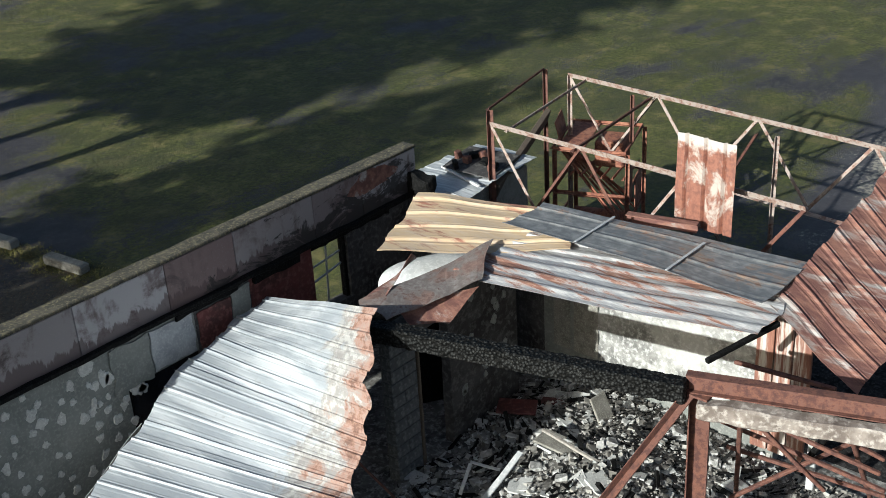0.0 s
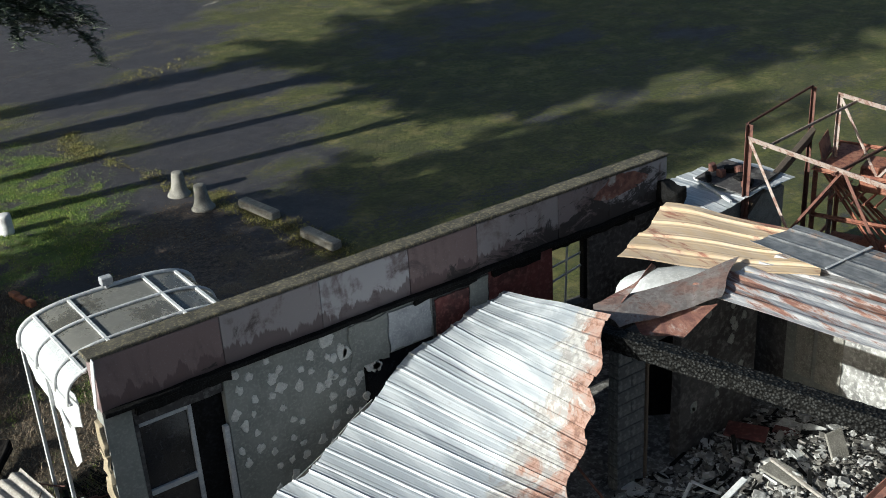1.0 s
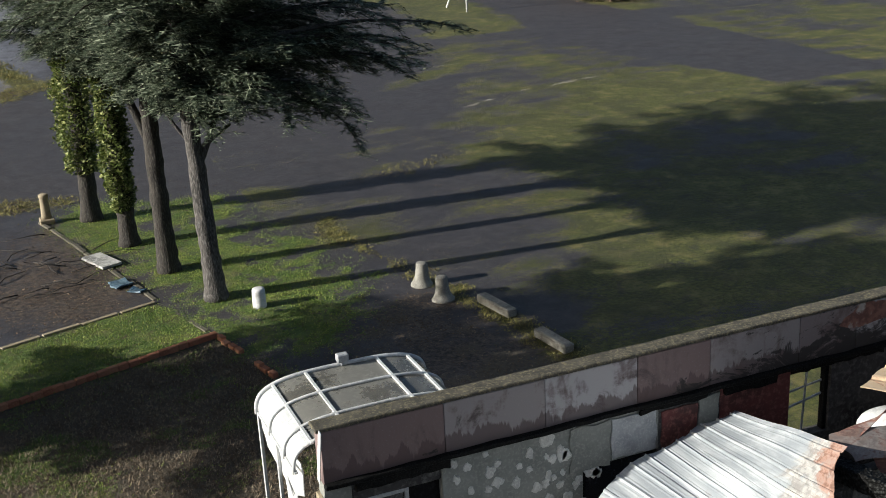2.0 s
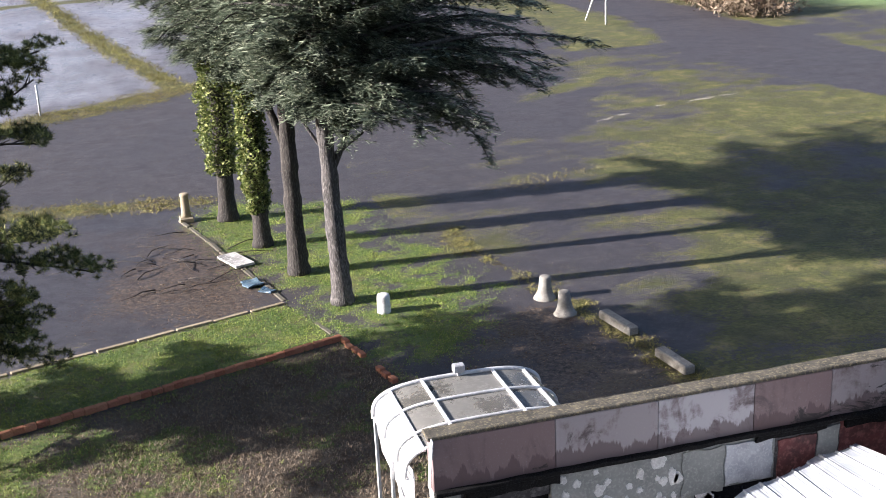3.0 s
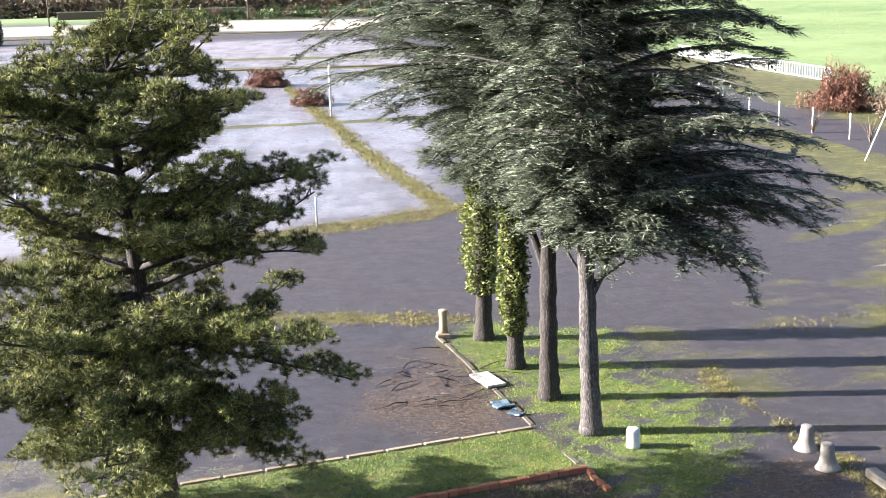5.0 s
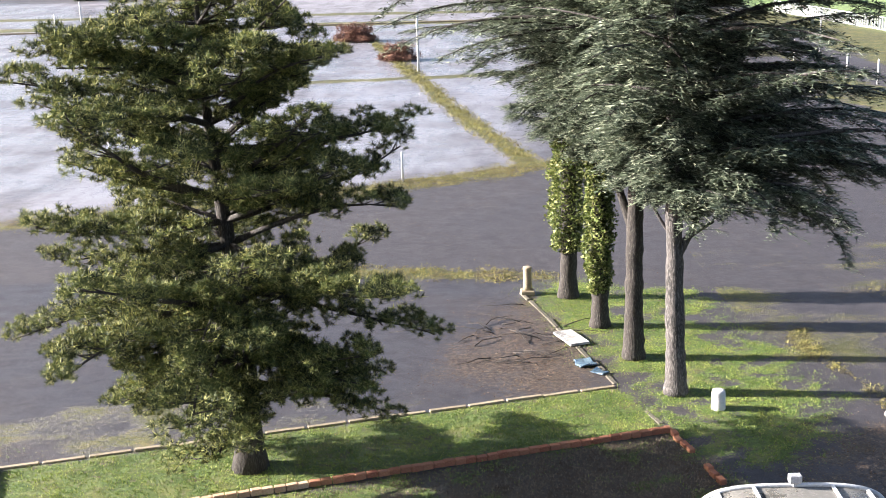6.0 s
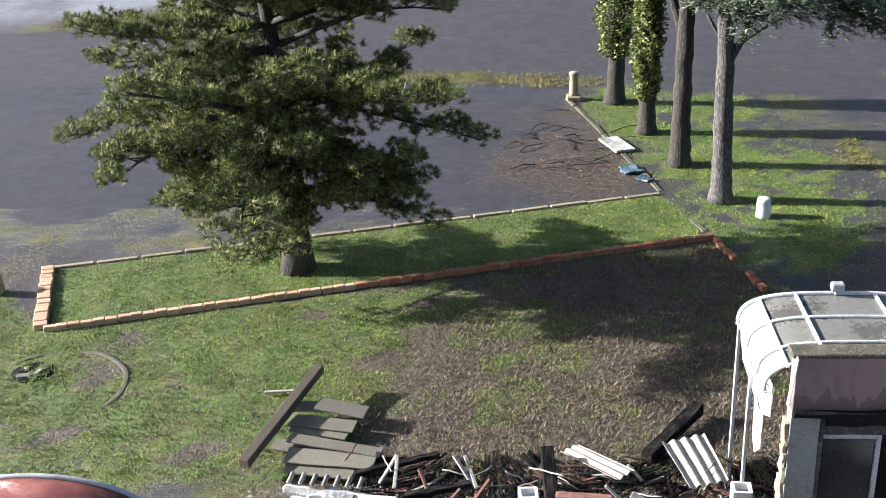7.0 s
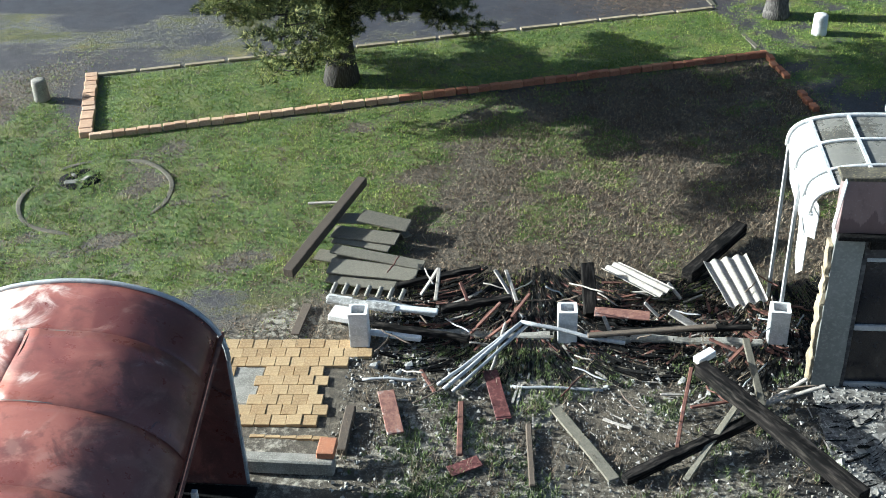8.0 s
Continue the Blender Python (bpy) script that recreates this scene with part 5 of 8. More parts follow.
def cedar(x, y, height, radius, lean, first, reach, seed, label, ivy=None, extra=(), limbs=76, forks=()):
    q = random.Random(seed)
    tree = thing("cedar_tree", label, "tree", (x, y, 0), 0, "row of cedars")
    wood = Wood()
    top = Vector((lean[0], lean[1], height))
    bend = [Vector((lean[0] * t ** 1.5 + 0.06 * math.sin(5 * t + seed), lean[1] * t ** 1.5 + 0.05 * math.cos(4 * t + seed), height * t)) for t in np.linspace(0, 1, 26)]
    rad = [radius * (1.0 - 0.90 * t) * (1.0 + 0.30 * max(0.0, 1 - t * 26)) for t in np.linspace(0, 1, 26)]
    bend[0].z = -0.05
    fine = [bend[i].lerp(bend[i + 1], j / 4) for i in range(25) for j in range(4)]
    fr = [np.interp(i / 4, range(26), rad) * (1 + 0.04 * math.sin(i * 0.9 + seed) + 0.04 * math.sin(i * 2.3)) for i in range(100)]
    v, f = tube_data(fine, fr, 16)
    wood.v += [p + noise.noise_vector(p * Vector((1, 1, 0.35)).length * 2.4 + Vector((seed, 0, 0))) * 0.028 for p in v]
    wood.f += f
    for z, az, n, lift, droop, r in forks:
        base = Vector((lean[0] * (z / height) ** 1.5, lean[1] * (z / height) ** 1.5, z))
        pts = limb_points(base, az, n, lift, droop, q, 6)
        wood.add(pts, [r * (1 - 0.1 * j) for j in range(len(pts))], 9)
    tips, turns, scales = [], [], []
    specs = []
    for i in range(limbs):
        t = (i + 0.5) / limbs
        z = first + (height - 0.4 - first) * t ** 1.25
        az = i * 2.4 + q.uniform(-0.5, 0.5)
        n = reach * float(np.interp(z, [first, first + 1.2, 8.5, 10.5, height], [0.62, 0.75, 1.22, 1.18, 0.12])) * q.uniform(0.62, 1.12)
        if math.cos(az) < -0.2:
            n *= float(np.interp(z, [first, first + 3.5], [0.42, 1.0]))
        if math.cos(az) < 0.2 and z < first + 1.5 and seed != 1:
            n *= 0.5
        specs.append((z, az, n, q.uniform(0.05, 0.42), q.uniform(0.30, 0.85)))
    specs += list(extra)
    for number, (z, az, n, lift, droop) in enumerate(specs):
        k = min(25, max(0, int(z / height * 25)))
        pts = limb_points(bend[k].lerp(bend[min(25, k + 1)], z / height * 25 - k), az, n, lift, droop, q)
        wood.add(pts, [max(0.012, 0.015 * n * (1 - j / 9.0)) for j in range(len(pts))], 5)
        high = z > 11.5
        for j in range(1, len(pts)):
            a, b = pts[j - 1], pts[j]
            out = j / (len(pts) - 1)
            d = (b - a).normalized()
            side = d.cross(Vector((0, 0, 1))).normalized()
            for s in (-1, 1):
                for w in range(2 if high else 6 if number < limbs else 7):
                    o = a.lerp(b, q.random())
                    m = (0.30 + 0.19 * n * (1.05 - out)) * q.uniform(0.5, 1.0)
                    e = o + (side * s * q.uniform(0.6, 1.0) + d * q.uniform(0.3, 0.9)).normalized() * m + Vector((0, 0, q.uniform(-0.42, 0.02) * m))
                    if w == 0 and q.random() < 0.5:
                        wood.add([o, o.lerp(e, 0.6), e], [0.012, 0.008, 0.004], 4)
                    heading = math.atan2(e.y - o.y, e.x - o.x)
                    c = max(2, int(m / (0.30 if high else 0.16)))
                    for g in range(c):
                        tips.append(o.lerp(e, (g + q.random()) / c) + Vector((q.gauss(0, 0.04), q.gauss(0, 0.04), q.gauss(0.0, 0.03))))
                        turns.append(heading + q.gauss(0, 0.45))
                        scales.append(1.9 if high else 1.0)
    for i in range(1500):
        z, a, r = q.uniform(first + 1.1, 11.0), q.uniform(0, 6.283), q.uniform(0.1, 1.5)
        tips.append(Vector((lean[0] * (z / height) ** 1.5 + r * math.cos(a), lean[1] * (z / height) ** 1.5 + r * math.sin(a), z)))
        turns.append(a + q.gauss(0, 0.5))
        scales.append(1.1)
    put("trunk", mesh_of("trunk", wood.v, wood.f, M["bark"] if seed == 3 else M["bark_dark"], True), tree)
    tips = np.array([tuple(p) for p in tips])
    sizes = np.random.default_rng(seed).uniform(0.20, 0.46, len(tips)) * np.array(scales)
    put("crown", scatter("crown", tips, None, frond_shape(seed), sizes, M["cedar"], 0.24, seed, turns), tree, "drooping blue-green needle sprays")
    if ivy:
        lo, hi, girth = ivy
        r2 = np.random.default_rng(seed + 5)
        n = int(6500 * (hi - lo) / 3.5)
        z = lo + (hi - lo) * r2.uniform(0, 1, n)
        t = (z - lo) / (hi - lo)
        a = r2.uniform(0, 2 * np.pi, n)
        lump = field_noise(a * 1.2 + np.sin(a) * 0.4, z * 1.5, 2.6, seed)
        bulge = radius * 0.9 + girth * np.sin(np.pi * np.clip(t * 0.85 + 0.12, 0, 1)) * np.clip(0.70 + 0.75 * lump, 0.12, 1.7) * r2.uniform(0.35, 1.0, n)
        cx, cy = lean[0] * (z / height) ** 1.5, lean[1] * (z / height) ** 1.5
        pts = np.stack([cx + bulge * np.cos(a), cy + bulge * np.sin(a), z], -1)
        leaf = ([(-0.5, 0, 0), (-0.1, -0.42, 0.05), (0.55, 0, 0.0), (-0.1, 0.42, 0.05)], [(0, 1, 2, 3)])
        put("ivy", scatter("ivy", pts, None, leaf, r2.uniform(0.06, 0.125, n), M["ivy"], 1.2, seed + 6), tree, "bright variegated ivy leaves")
    return tree


cedar(-0.51, 21.05, 15.8, 0.26, (0.2, 0.1), 4.8, 5.0, 1, "tall cedar with a sunlit ivy sleeve on its trunk", (1.45, 5.4, 0.52))
cedar(0.12, 18.20, 16.4, 0.24, (0.12, 0.1), 4.7, 4.6, 2, "tall cedar with a slim ivy sleeve on its trunk", (1.0, 5.0, 0.28))
cedar(0.78, 15.55, 16.6, 0.25, (0.15, 0.05), 4.5, 4.8, 4, "tall cedar with a dark bare trunk", None,
      [(4.9, -0.3, 6.6, 0.15, 0.45), (5.6, 0.1, 6.8, 0.2, 0.4), (6.3, -0.6, 6.2, 0.25, 0.4), (5.3, -0.1, 5.6, 0.2, 0.6), (6.0, 0.2, 6.0, 0.2, 0.5), (6.8, -0.2, 5.6, 0.25, 0.5), (7.4, 0.3, 5.2, 0.3, 0.5)], 76, [(3.05, 2.9, 2.4, 1.2, -0.2, 0.14)])
cedar(1.36, 13.08, 15.8, 0.24, (-0.4, 0.0), 4.6, 4.2, 3, "tall cedar with a pale bare trunk and drooping limbs", None,
      [(4.2, -0.15, 4.4, 0.35, 1.5), (4.5, 0.5, 5.2, 0.4, 1.25), (4.7, -0.45, 4.2, 0.35, 1.2), (5.2, 0.15, 5.0, 0.3, 1.0), (4.6, 0.1, 3.2, 0.4, 1.5), (4.8, -0.7, 3.0, 0.4, 1.4), (5.0, -0.25, 3.4, 0.3, 1.4), (4.3, 0.35, 4.6, 0.55, 1.35), (4.9, 0.05, 5.4, 0.45, 1.15), (4.4, -0.35, 3.8, 0.5, 1.4), (5.3, 0.3, 6.9, 0.15, 0.5), (5.6, -0.1, 6.6, 0.2, 0.45), (6.2, -0.9, 5.2, 0.5, 0.5), (5.4, 0.75, 6.0, 0.25, 0.7), (7.4, -0.5, 4.4, 0.5, 0.5), (8.2, 0.0, 4.6, 0.35, 0.6), (8.8, 0.4, 4.4, 0.25, 0.6), (9.4, -0.3, 4.6, 0.2, 0.6), (7.8, 0.7, 4.2, 0.3, 0.6), (10.0, 0.1, 4.4, 0.1, 0.6), (9.0, -0.8, 4.0, 0.3, 0.6), (5.0, 0.0, 5.6, 0.25, 0.8), (5.5, -0.25, 5.4, 0.25, 0.7), (6.0, 0.25, 5.8, 0.2, 0.6), (6.6, 0.0, 5.2, 0.25, 0.55), (5.8, 0.5, 5.2, 0.25, 0.8), (5.2, 0.2, 4.6, 0.3, 1.0)], 76, [(3.2, -0.15, 1.9, 1.1, -0.2, 0.095), (3.6, 3.0, 1.6, 0.95, -0.3, 0.05), (3.5, 0.35, 1.1, 0.55, 0.2, 0.08)])


def pine(x, y):
    q = random.Random(9)
    tree = thing("pine_tree", "broad dark pine with tufted needles growing in the grass bed", "tree", (x, y, 0))
    wood, tips = Wood(), []
    height = 9.9
    bend = [Vector((-0.30 * t + 0.10 * math.sin(6 * t), 0.08 * math.sin(5 * t), height * t - 0.05 * (t == 0))) for t in np.linspace(0, 1, 22)]
    wood.add(bend, [0.27 * (1 - 0.9 * t) * (1 + 0.5 * max(0.0, 1 - 14 * t)) for t in np.linspace(0, 1, 22)], 10)

    def reach(z):
        return float(np.interp(z, [1.5, 2.2, 3.8, 5.2, 6.8, 8.2, 9.2, 9.9], [2.2, 3.2, 4.1, 4.3, 3.8, 2.9, 1.9, 0.8]))

    specs = []
    for i in range(104):
        t = ((i + 0.5) / 104) ** 1.15
        z = 1.75 + 7.85 * t
        az = i * 2.399 + q.uniform(-0.6, 0.6)
        z = min(9.7, max(1.7, z + q.uniform(-0.3, 0.3)))
        n = reach(z) * q.uniform(0.62, 1.0) * (1.0 - (0.22 if z > 3.4 else 0.0) * math.sin(az))
        specs.append((z, az, n, q.uniform(-0.20, 0.45) + 0.2 * (z > 6) - 0.2 * (z < 2.8) * (math.cos(az) < 0), q.uniform(-0.45, 0.45)))
    specs += [(2.1 + 0.08 * i, 2.45 + 0.13 * i, 2.4 + 0.25 * (i % 3), -0.22, 0.25) for i in range(6)]
    for z, az, n, lift, droop in specs:
        k = min(21, int(z / height * 21))
        pts = limb_points(bend[k], az, n, lift, droop, q, 7)
        wood.add(pts, [max(0.016, 0.019 * n * (1 - j / 8.0)) for j in range(len(pts))], 5)
        pads = max(5, int(n * 4.1))
        for j in range(pads):
            along_limb = 7 * (0.20 + 0.80 * (j + q.random()) / pads)
            j0 = min(6, int(along_limb))
            o = pts[j0].lerp(pts[j0 + 1], along_limb - j0)
            d = (pts[j0 + 1] - pts[j0]).normalized()
            side = d.cross(Vector((0, 0, 1))).normalized()
            spread = q.uniform(0.1, 0.75) * (1.1 - 0.06 * along_limb) * (0 if j == pads - 1 else 1)
            c = o + side * spread * q.choice((-1, 1)) + d * q.uniform(0, 0.25) + Vector((0, 0, q.uniform(-0.08, 0.16)))
            wood.add([o, o.lerp(c, 0.6) + Vector((0, 0, -0.03)), c], [0.018, 0.013, 0.008], 4)
            wide, tall = q.uniform(0.26, 0.46), q.uniform(0.12, 0.22)
            for _ in range(int(11 + 34 * wide)):
                u = Vector((q.gauss(0, 1), q.gauss(0, 1), q.gauss(0.35, 1))).normalized() * q.uniform(0.55, 1.0)
                tips.append(c + Vector((u.x * wide, u.y * wide, u.z * tall + 0.05)))
    put("trunk", mesh_of("trunk", wood.v, wood.f, M["bark_dark"], True), tree)
    tips = np.array([tuple(p) for p in tips])
    r2 = np.random.default_rng(4)
    put("crown", scatter("crown", tips, None, tuft_ball(28, 77), r2.uniform(0.105, 0.165, len(tips)), M["pine"], 0.6, 5), tree, "dense tufts of dark green needles")
    return tree


pine(-7.92, 9.32)

# ---- things in the yard ----
def plank(name, label, category, a, b, w, d, material, char=False):
    """A board or beam lying from a to b, flat side up."""
    a, b = Vector(a), Vector(b)
    run = (b - a).normalized()
    side = run.cross(Vector((0, 0, 1))).normalized()
    up = side.cross(run)
    m = Matrix.Translation(a) @ Matrix((side, up, run)).transposed().to_4x4()
    if m.determinant() < 0:
        m = Matrix.Translation(a) @ Matrix((-side, up, run)).transposed().to_4x4()
    n = (b - a).length
    bm = box_bm(w, d, n, min(0.012, d / 4))
    bmesh.ops.subdivide_edges(bm, edges=[e for e in bm.edges if e.calc_length() > n * 0.8], cuts=24 if char else 5)
    for v in bm.verts:
        v.co += noise.noise_vector(v.co * (6.0 if char else 1.8) + a) * (0.016 if char else 0.008)
    ob = part(name, bm, material)
    ob.matrix_world = m
    return tagged(ob, label, category)


def rod(name, label, category, a, b, radius, sides, material):
    a, b = Vector(a), Vector(b)
    pts = [a.lerp(b, t) + noise.noise_vector(a * 3 + Vector((t * 3, 0, 0))) * 0.03 for t in np.linspace(0, 1, 7)]
    return tagged(put(name, mesh_of(name, *tube_data(pts, radius, sides), material, True)), label, category)


def run_of(piece, a, b, step, parent, gap=0.0, wander=0.01, z=0.0, yaw=0.0, seed=1, name="brick", tip=2.0):
    """Equal pieces laid end to end from a to b."""
    q = random.Random(seed)
    a, b = Vector((*a, 0)), Vector((*b, 0))
    n = max(1, int((b - a).length / (step + gap)))
    ang = math.degrees(math.atan2((b - a).y, (b - a).x))
    for i in range(n):
        p = a.lerp(b, (i + 0.5) / n)
        put(name, piece, parent, m=pose(p.x + q.uniform(-wander, wander), p.y + q.uniform(-wander, wander), z + q.uniform(-wander, wander) * 0.8, q.uniform(-tip, tip), q.uniform(-tip, tip), ang + yaw + q.uniform(-tip, tip)))


# edging of the grass bed
edging = thing("brick_edging", "orange brick edging along the front of the grass bed", "edging")
brick = from_bm("brick", box_bm(0.222, 0.13, 0.15, 0.012), M["brick"])
brick_pale = from_bm("brick", box_bm(0.222, 0.13, 0.15, 0.012), M["brick_pale"])
# The paler copy paints the sunlit stretch of this edging.
run_of(brick_pale, (-12.36, 6.56), (-6.6, 8.42), 0.222, edging, 0.006, 0.012, -0.03, seed=2)
run_of(brick, (-6.6, 8.42), (0.85, 10.78), 0.222, edging, 0.006, 0.014, -0.03, seed=3)
edging = thing("brick_edging", "short orange brick edging beside the tree strip", "edging")
run_of(brick, (0.80, 10.95), (1.12, 9.60), 0.222, edging, 0.02, 0.02, -0.05, seed=4, tip=4)
run_of(brick, (1.25, 8.95), (1.45, 8.10), 0.222, edging, 0.02, 0.02, -0.04, seed=6, tip=4)
edging = thing("brick_edging", "pale brick edging across the end of the grass bed", "edging")
wide = from_bm("brick", box_bm(0.20, 0.26, 0.15, 0.012), M["brick_pale"])
run_of(wide, (-12.42, 6.60), (-13.30, 9.38), 0.20, edging, 0.008, 0.01, -0.03, seed=5)
edging = thing("kerb", "cream kerb stones along the back of the grass bed", "kerb")
stone = from_bm("kerb_stone", box_bm(0.86, 0.13, 0.20, 0.015), M["kerb"])
run_of(stone, (-13.28, 9.46), (0.05, 13.50), 0.86, edging, 0.015, 0.012, -0.15, seed=7, name="kerb_stone", tip=0.8)
edging = thing("kerb", "dirty grey kerb stones beside the row of cedars", "kerb")
old = from_bm("kerb_stone", box_bm(0.86, 0.13, 0.15, 0.02), M["kerb_dirty"])
run_of(old, (0.08, 13.62), (-1.85, 21.6), 0.86, edging, 0.05, 0.02, -0.105, seed=8, name="kerb_stone", tip=1.5)
run_of(old, (0.12, 13.4), (0.78, 11.0), 0.86, edging, 0.06, 0.02, -0.13, seed=9, name="kerb_stone", tip=1.5)

# concrete bollards, stumps and fallen kerbs
def lathe(name, profile, material, sides=20):
    v, f = [], []
    for z, rad in profile:
        for k in range(sides):
            a = 2 * math.pi * k / sides
            v.append((rad * math.cos(a), rad * math.sin(a), z))
    for i in range(len(profile) - 1):
        for k in range(sides):
            a, b = i * sides + k, i * sides + (k + 1) % sides
            f.append((a, b, b + sides, a + sides))
    f.append(tuple(range(sides))[::-1])
    f.append(tuple(len(v) - sides + k for k in range(sides)))
    return mesh_of(name, v, f, material, True)


bell = lathe("bollard", [(-0.03, 0.27), (0.03, 0.27), (0.06, 0.235), (0.16, 0.185), (0.30, 0.155), (0.46, 0.14), (0.535, 0.135), (0.56, 0.12), (0.57, 0.08)], M["concrete"])
for x, y, tilt in ((5.92, 11.42, 2), (5.99, 10.30, -3)):
    ob = put("bollard", bell, m=pose(x, y, 0, tilt, tilt / 2, 0))
    tagged(ob, "bell-shaped weathered concrete bollard on the asphalt edge", "bollard", "concrete bollards")
stump = lathe("stump", [(-0.03, 0.165), (0.10, 0.16), (0.40, 0.15), (0.455, 0.14), (0.47, 0.10)], M["white_block"])
tagged(put("bollard", stump, m=pose(2.14, 12.0, 0)), "short round whitewashed concrete stump in the grass", "bollard")
stump_grey = stump.copy()
stump_grey.materials[0] = M["concrete"]
tagged(put("bollard", stump_grey, m=pose(-13.95, 8.25, 0)), "short round grey concrete stump by the bed corner", "bollard")
post_tall = thing("marker_post", "lichened concrete marker post on a square foot", "post", (-1.66, 21.45, 0))
part("foot", box_bm(0.42, 0.42, 0.16, 0.03), M["kerb"], post_tall)
put("shaft", lathe("shaft", [(0.14, 0.15), (0.3, 0.135), (0.75, 0.12), (0.80, 0.14), (0.86, 0.14), (0.88, 0.10)], M["kerb"]), post_tall)
for a, b in (((6.70, 9.78), (6.88, 8.55)), ((6.93, 7.42), (7.06, 6.32))):
    m, n = along((*a, 0.11), (*b, 0.11))
    bm = box_bm(0.26, 0.20, n, 0.03, m=m)
    tagged(part("fallen_kerb", bm, M["concrete"]), "pale concrete kerb length lying on the asphalt edge", "kerb", "fallen kerbs")
tagged(part("white_slab", box_bm(0.55, 1.15, 0.07, 0.01, m=pose(-0.72, 17.05, 0.03, 0, 0, 20)), M["white_paint"]), "bright white broken board lying by the kerb", "board")
for x, y, s, t in ((-0.55, 15.1, 0.42, 10), (-0.25, 14.45, 0.3, 50)):
    bm = box_bm(s, s * 1.3, 0.05, 0.01, m=pose(x, y, 0.03, 0, 0, t))
    bmesh.ops.subdivide_edges(bm, edges=bm.edges[:], cuts=4, use_grid_fill=True)
    tagged(part("plastic_sheet", jitter_bm(bm, 0.06, 4.0, x), M["blue_tarp"]), "crumpled blue plastic sheet by the kerb", "plastic sheet")
q = random.Random(12)
for i in range(26):
    x, y, a, n = -2.2 + q.gauss(0, 0.8), 17.2 + q.gauss(0, 1.4), q.uniform(0, 6.28), q.uniform(0.5, 1.5)
    pts = [(x + math.cos(a) * n * t + q.gauss(0, 0.04), y + math.sin(a) * n * t + q.gauss(0, 0.04), 0.03 + 0.12 * math.sin(3 * t) * q.random()) for t in (0, 0.3, 0.6, 1.0)]
    tagged(tube("fallen_branch", pts, [0.018, 0.014, 0.010, 0.005], M["bark_dark"], sides=5), "bare fallen branch on the litter", "branch", "fallen branches")

# pavers before the red shelter
paving = setting("pavement", "ochre square pavers laid in running bond", "paving")
paver = from_bm("paver", box_bm(0.199, 0.199, 0.06, 0.005), M["paver"])
q = random.Random(21)
for j in range(9):
    y = 0.36 - j * 0.204
    x1 = -6.0 if j < 2 else -6.25 - 0.05 * j + q.uniform(-0.1, 0.1) if j < 6 else -6.32
    x = -7.95 + (0.1 if j % 2 else 0.0)
    while x < x1:
        gone = -7.75 < x < -7.38 and -0.95 < y < -0.15
        if not gone:
            put("paver", paver, paving, m=pose(x + q.uniform(-0.003, 0.003), y + 0.055 * (x + 7), -0.024 + q.uniform(0, 0.012), q.uniform(-1.2, 1.2), q.uniform(-1.2, 1.2), 3.2 + q.uniform(-1.0, 1.0)))
        x += 0.204
part("patch", jitter_bm(box_bm(0.46, 0.82, 0.05, 0.02, (-7.58, -0.55, -0.03)), 0.02, 3, 1), M["concrete"], paving, "grey concrete patch")
for i in range(5):
    put("paver", paver, paving, m=pose(-7.15 + i * 0.205, -1.52, -0.06, -18, 0, 3))
low = thing("low_wall", "low grey block wall with a loose orange brick", "wall")
part("wall", jitter_bm(box_bm(1.25, 0.18, 0.22, 0.02, (-6.65, -2.15, 0)), 0.01, 4, 2), M["concrete"], low)
part("brick", box_bm(0.22, 0.30, 0.10, 0.01, (-6.13, -2.02, 0.22)), M["brick"], low)

# hollow white fence pillars
def pillar(x, y, yaw, h):
    ob = thing("fence_pillar", "hollow white concrete fence pillar broken off low", "pillar", (x, y, 0), yaw, "fence pillars")
    for lo, hi in ((0.0, 0.245), (0.25, h)):
        bm = bmesh.new()
        o, i = 0.135, 0.095
        rings = [[bm.verts.new((sx * s, sy * s, z)) for sx, sy in ((-1, -1), (1, -1), (1, 1), (-1, 1))] for s, z in ((o, lo), (o, hi), (i, hi), (i, lo))]
        for a, b in zip(rings, rings[1:] + rings[:1]):
            for k in range(4):
                bm.faces.new((a[k], a[(k + 1) % 4], b[(k + 1) % 4], b[k]))
        bmesh.ops.recalc_face_normals(bm, faces=bm.faces[:])
        bmesh.ops.bevel(bm, geom=[e for e in bm.edges if abs(e.verts[0].co.z - e.verts[1].co.z) > 0.1], offset=0.012, segments=2, affect="EDGES")
        part("block", bm, M["white_block"], ob)


pillar(-6.12, 0.46, 4, 0.60)
pillar(-3.21, 0.72, 3, 0.55)
pillar(-0.30, 0.83, -4, 0.58)
low = thing("low_wall", "broken footing of the fence between pillars", "wall")
for x0, x1 in ((-5.95, -3.4), (-3.05, -0.5)):
    bm = box_bm(x1 - x0, 0.14, 0.09, 0.02, ((x0 + x1) / 2, 0.72, -0.02))
    bmesh.ops.subdivide_edges(bm, edges=[e for e in bm.edges if e.calc_length() > 1], cuts=20)
    part("footing", jitter_bm(bm, 0.04, 3.0, x0), M["concrete"], low)
for n in range(7):
    x, y = -6.62 + n * 0.17, 1.10 - 0.02 * n
    tagged(put("drain_tile", mesh_of("drain_tile", *tube_data([(x, y, 0.42), (x + 0.05, y + 0.14, 0.50)], 0.035, 8), M["concrete"], True)), "small grey clay tile on the fallen fence", "tile", "clay tiles")

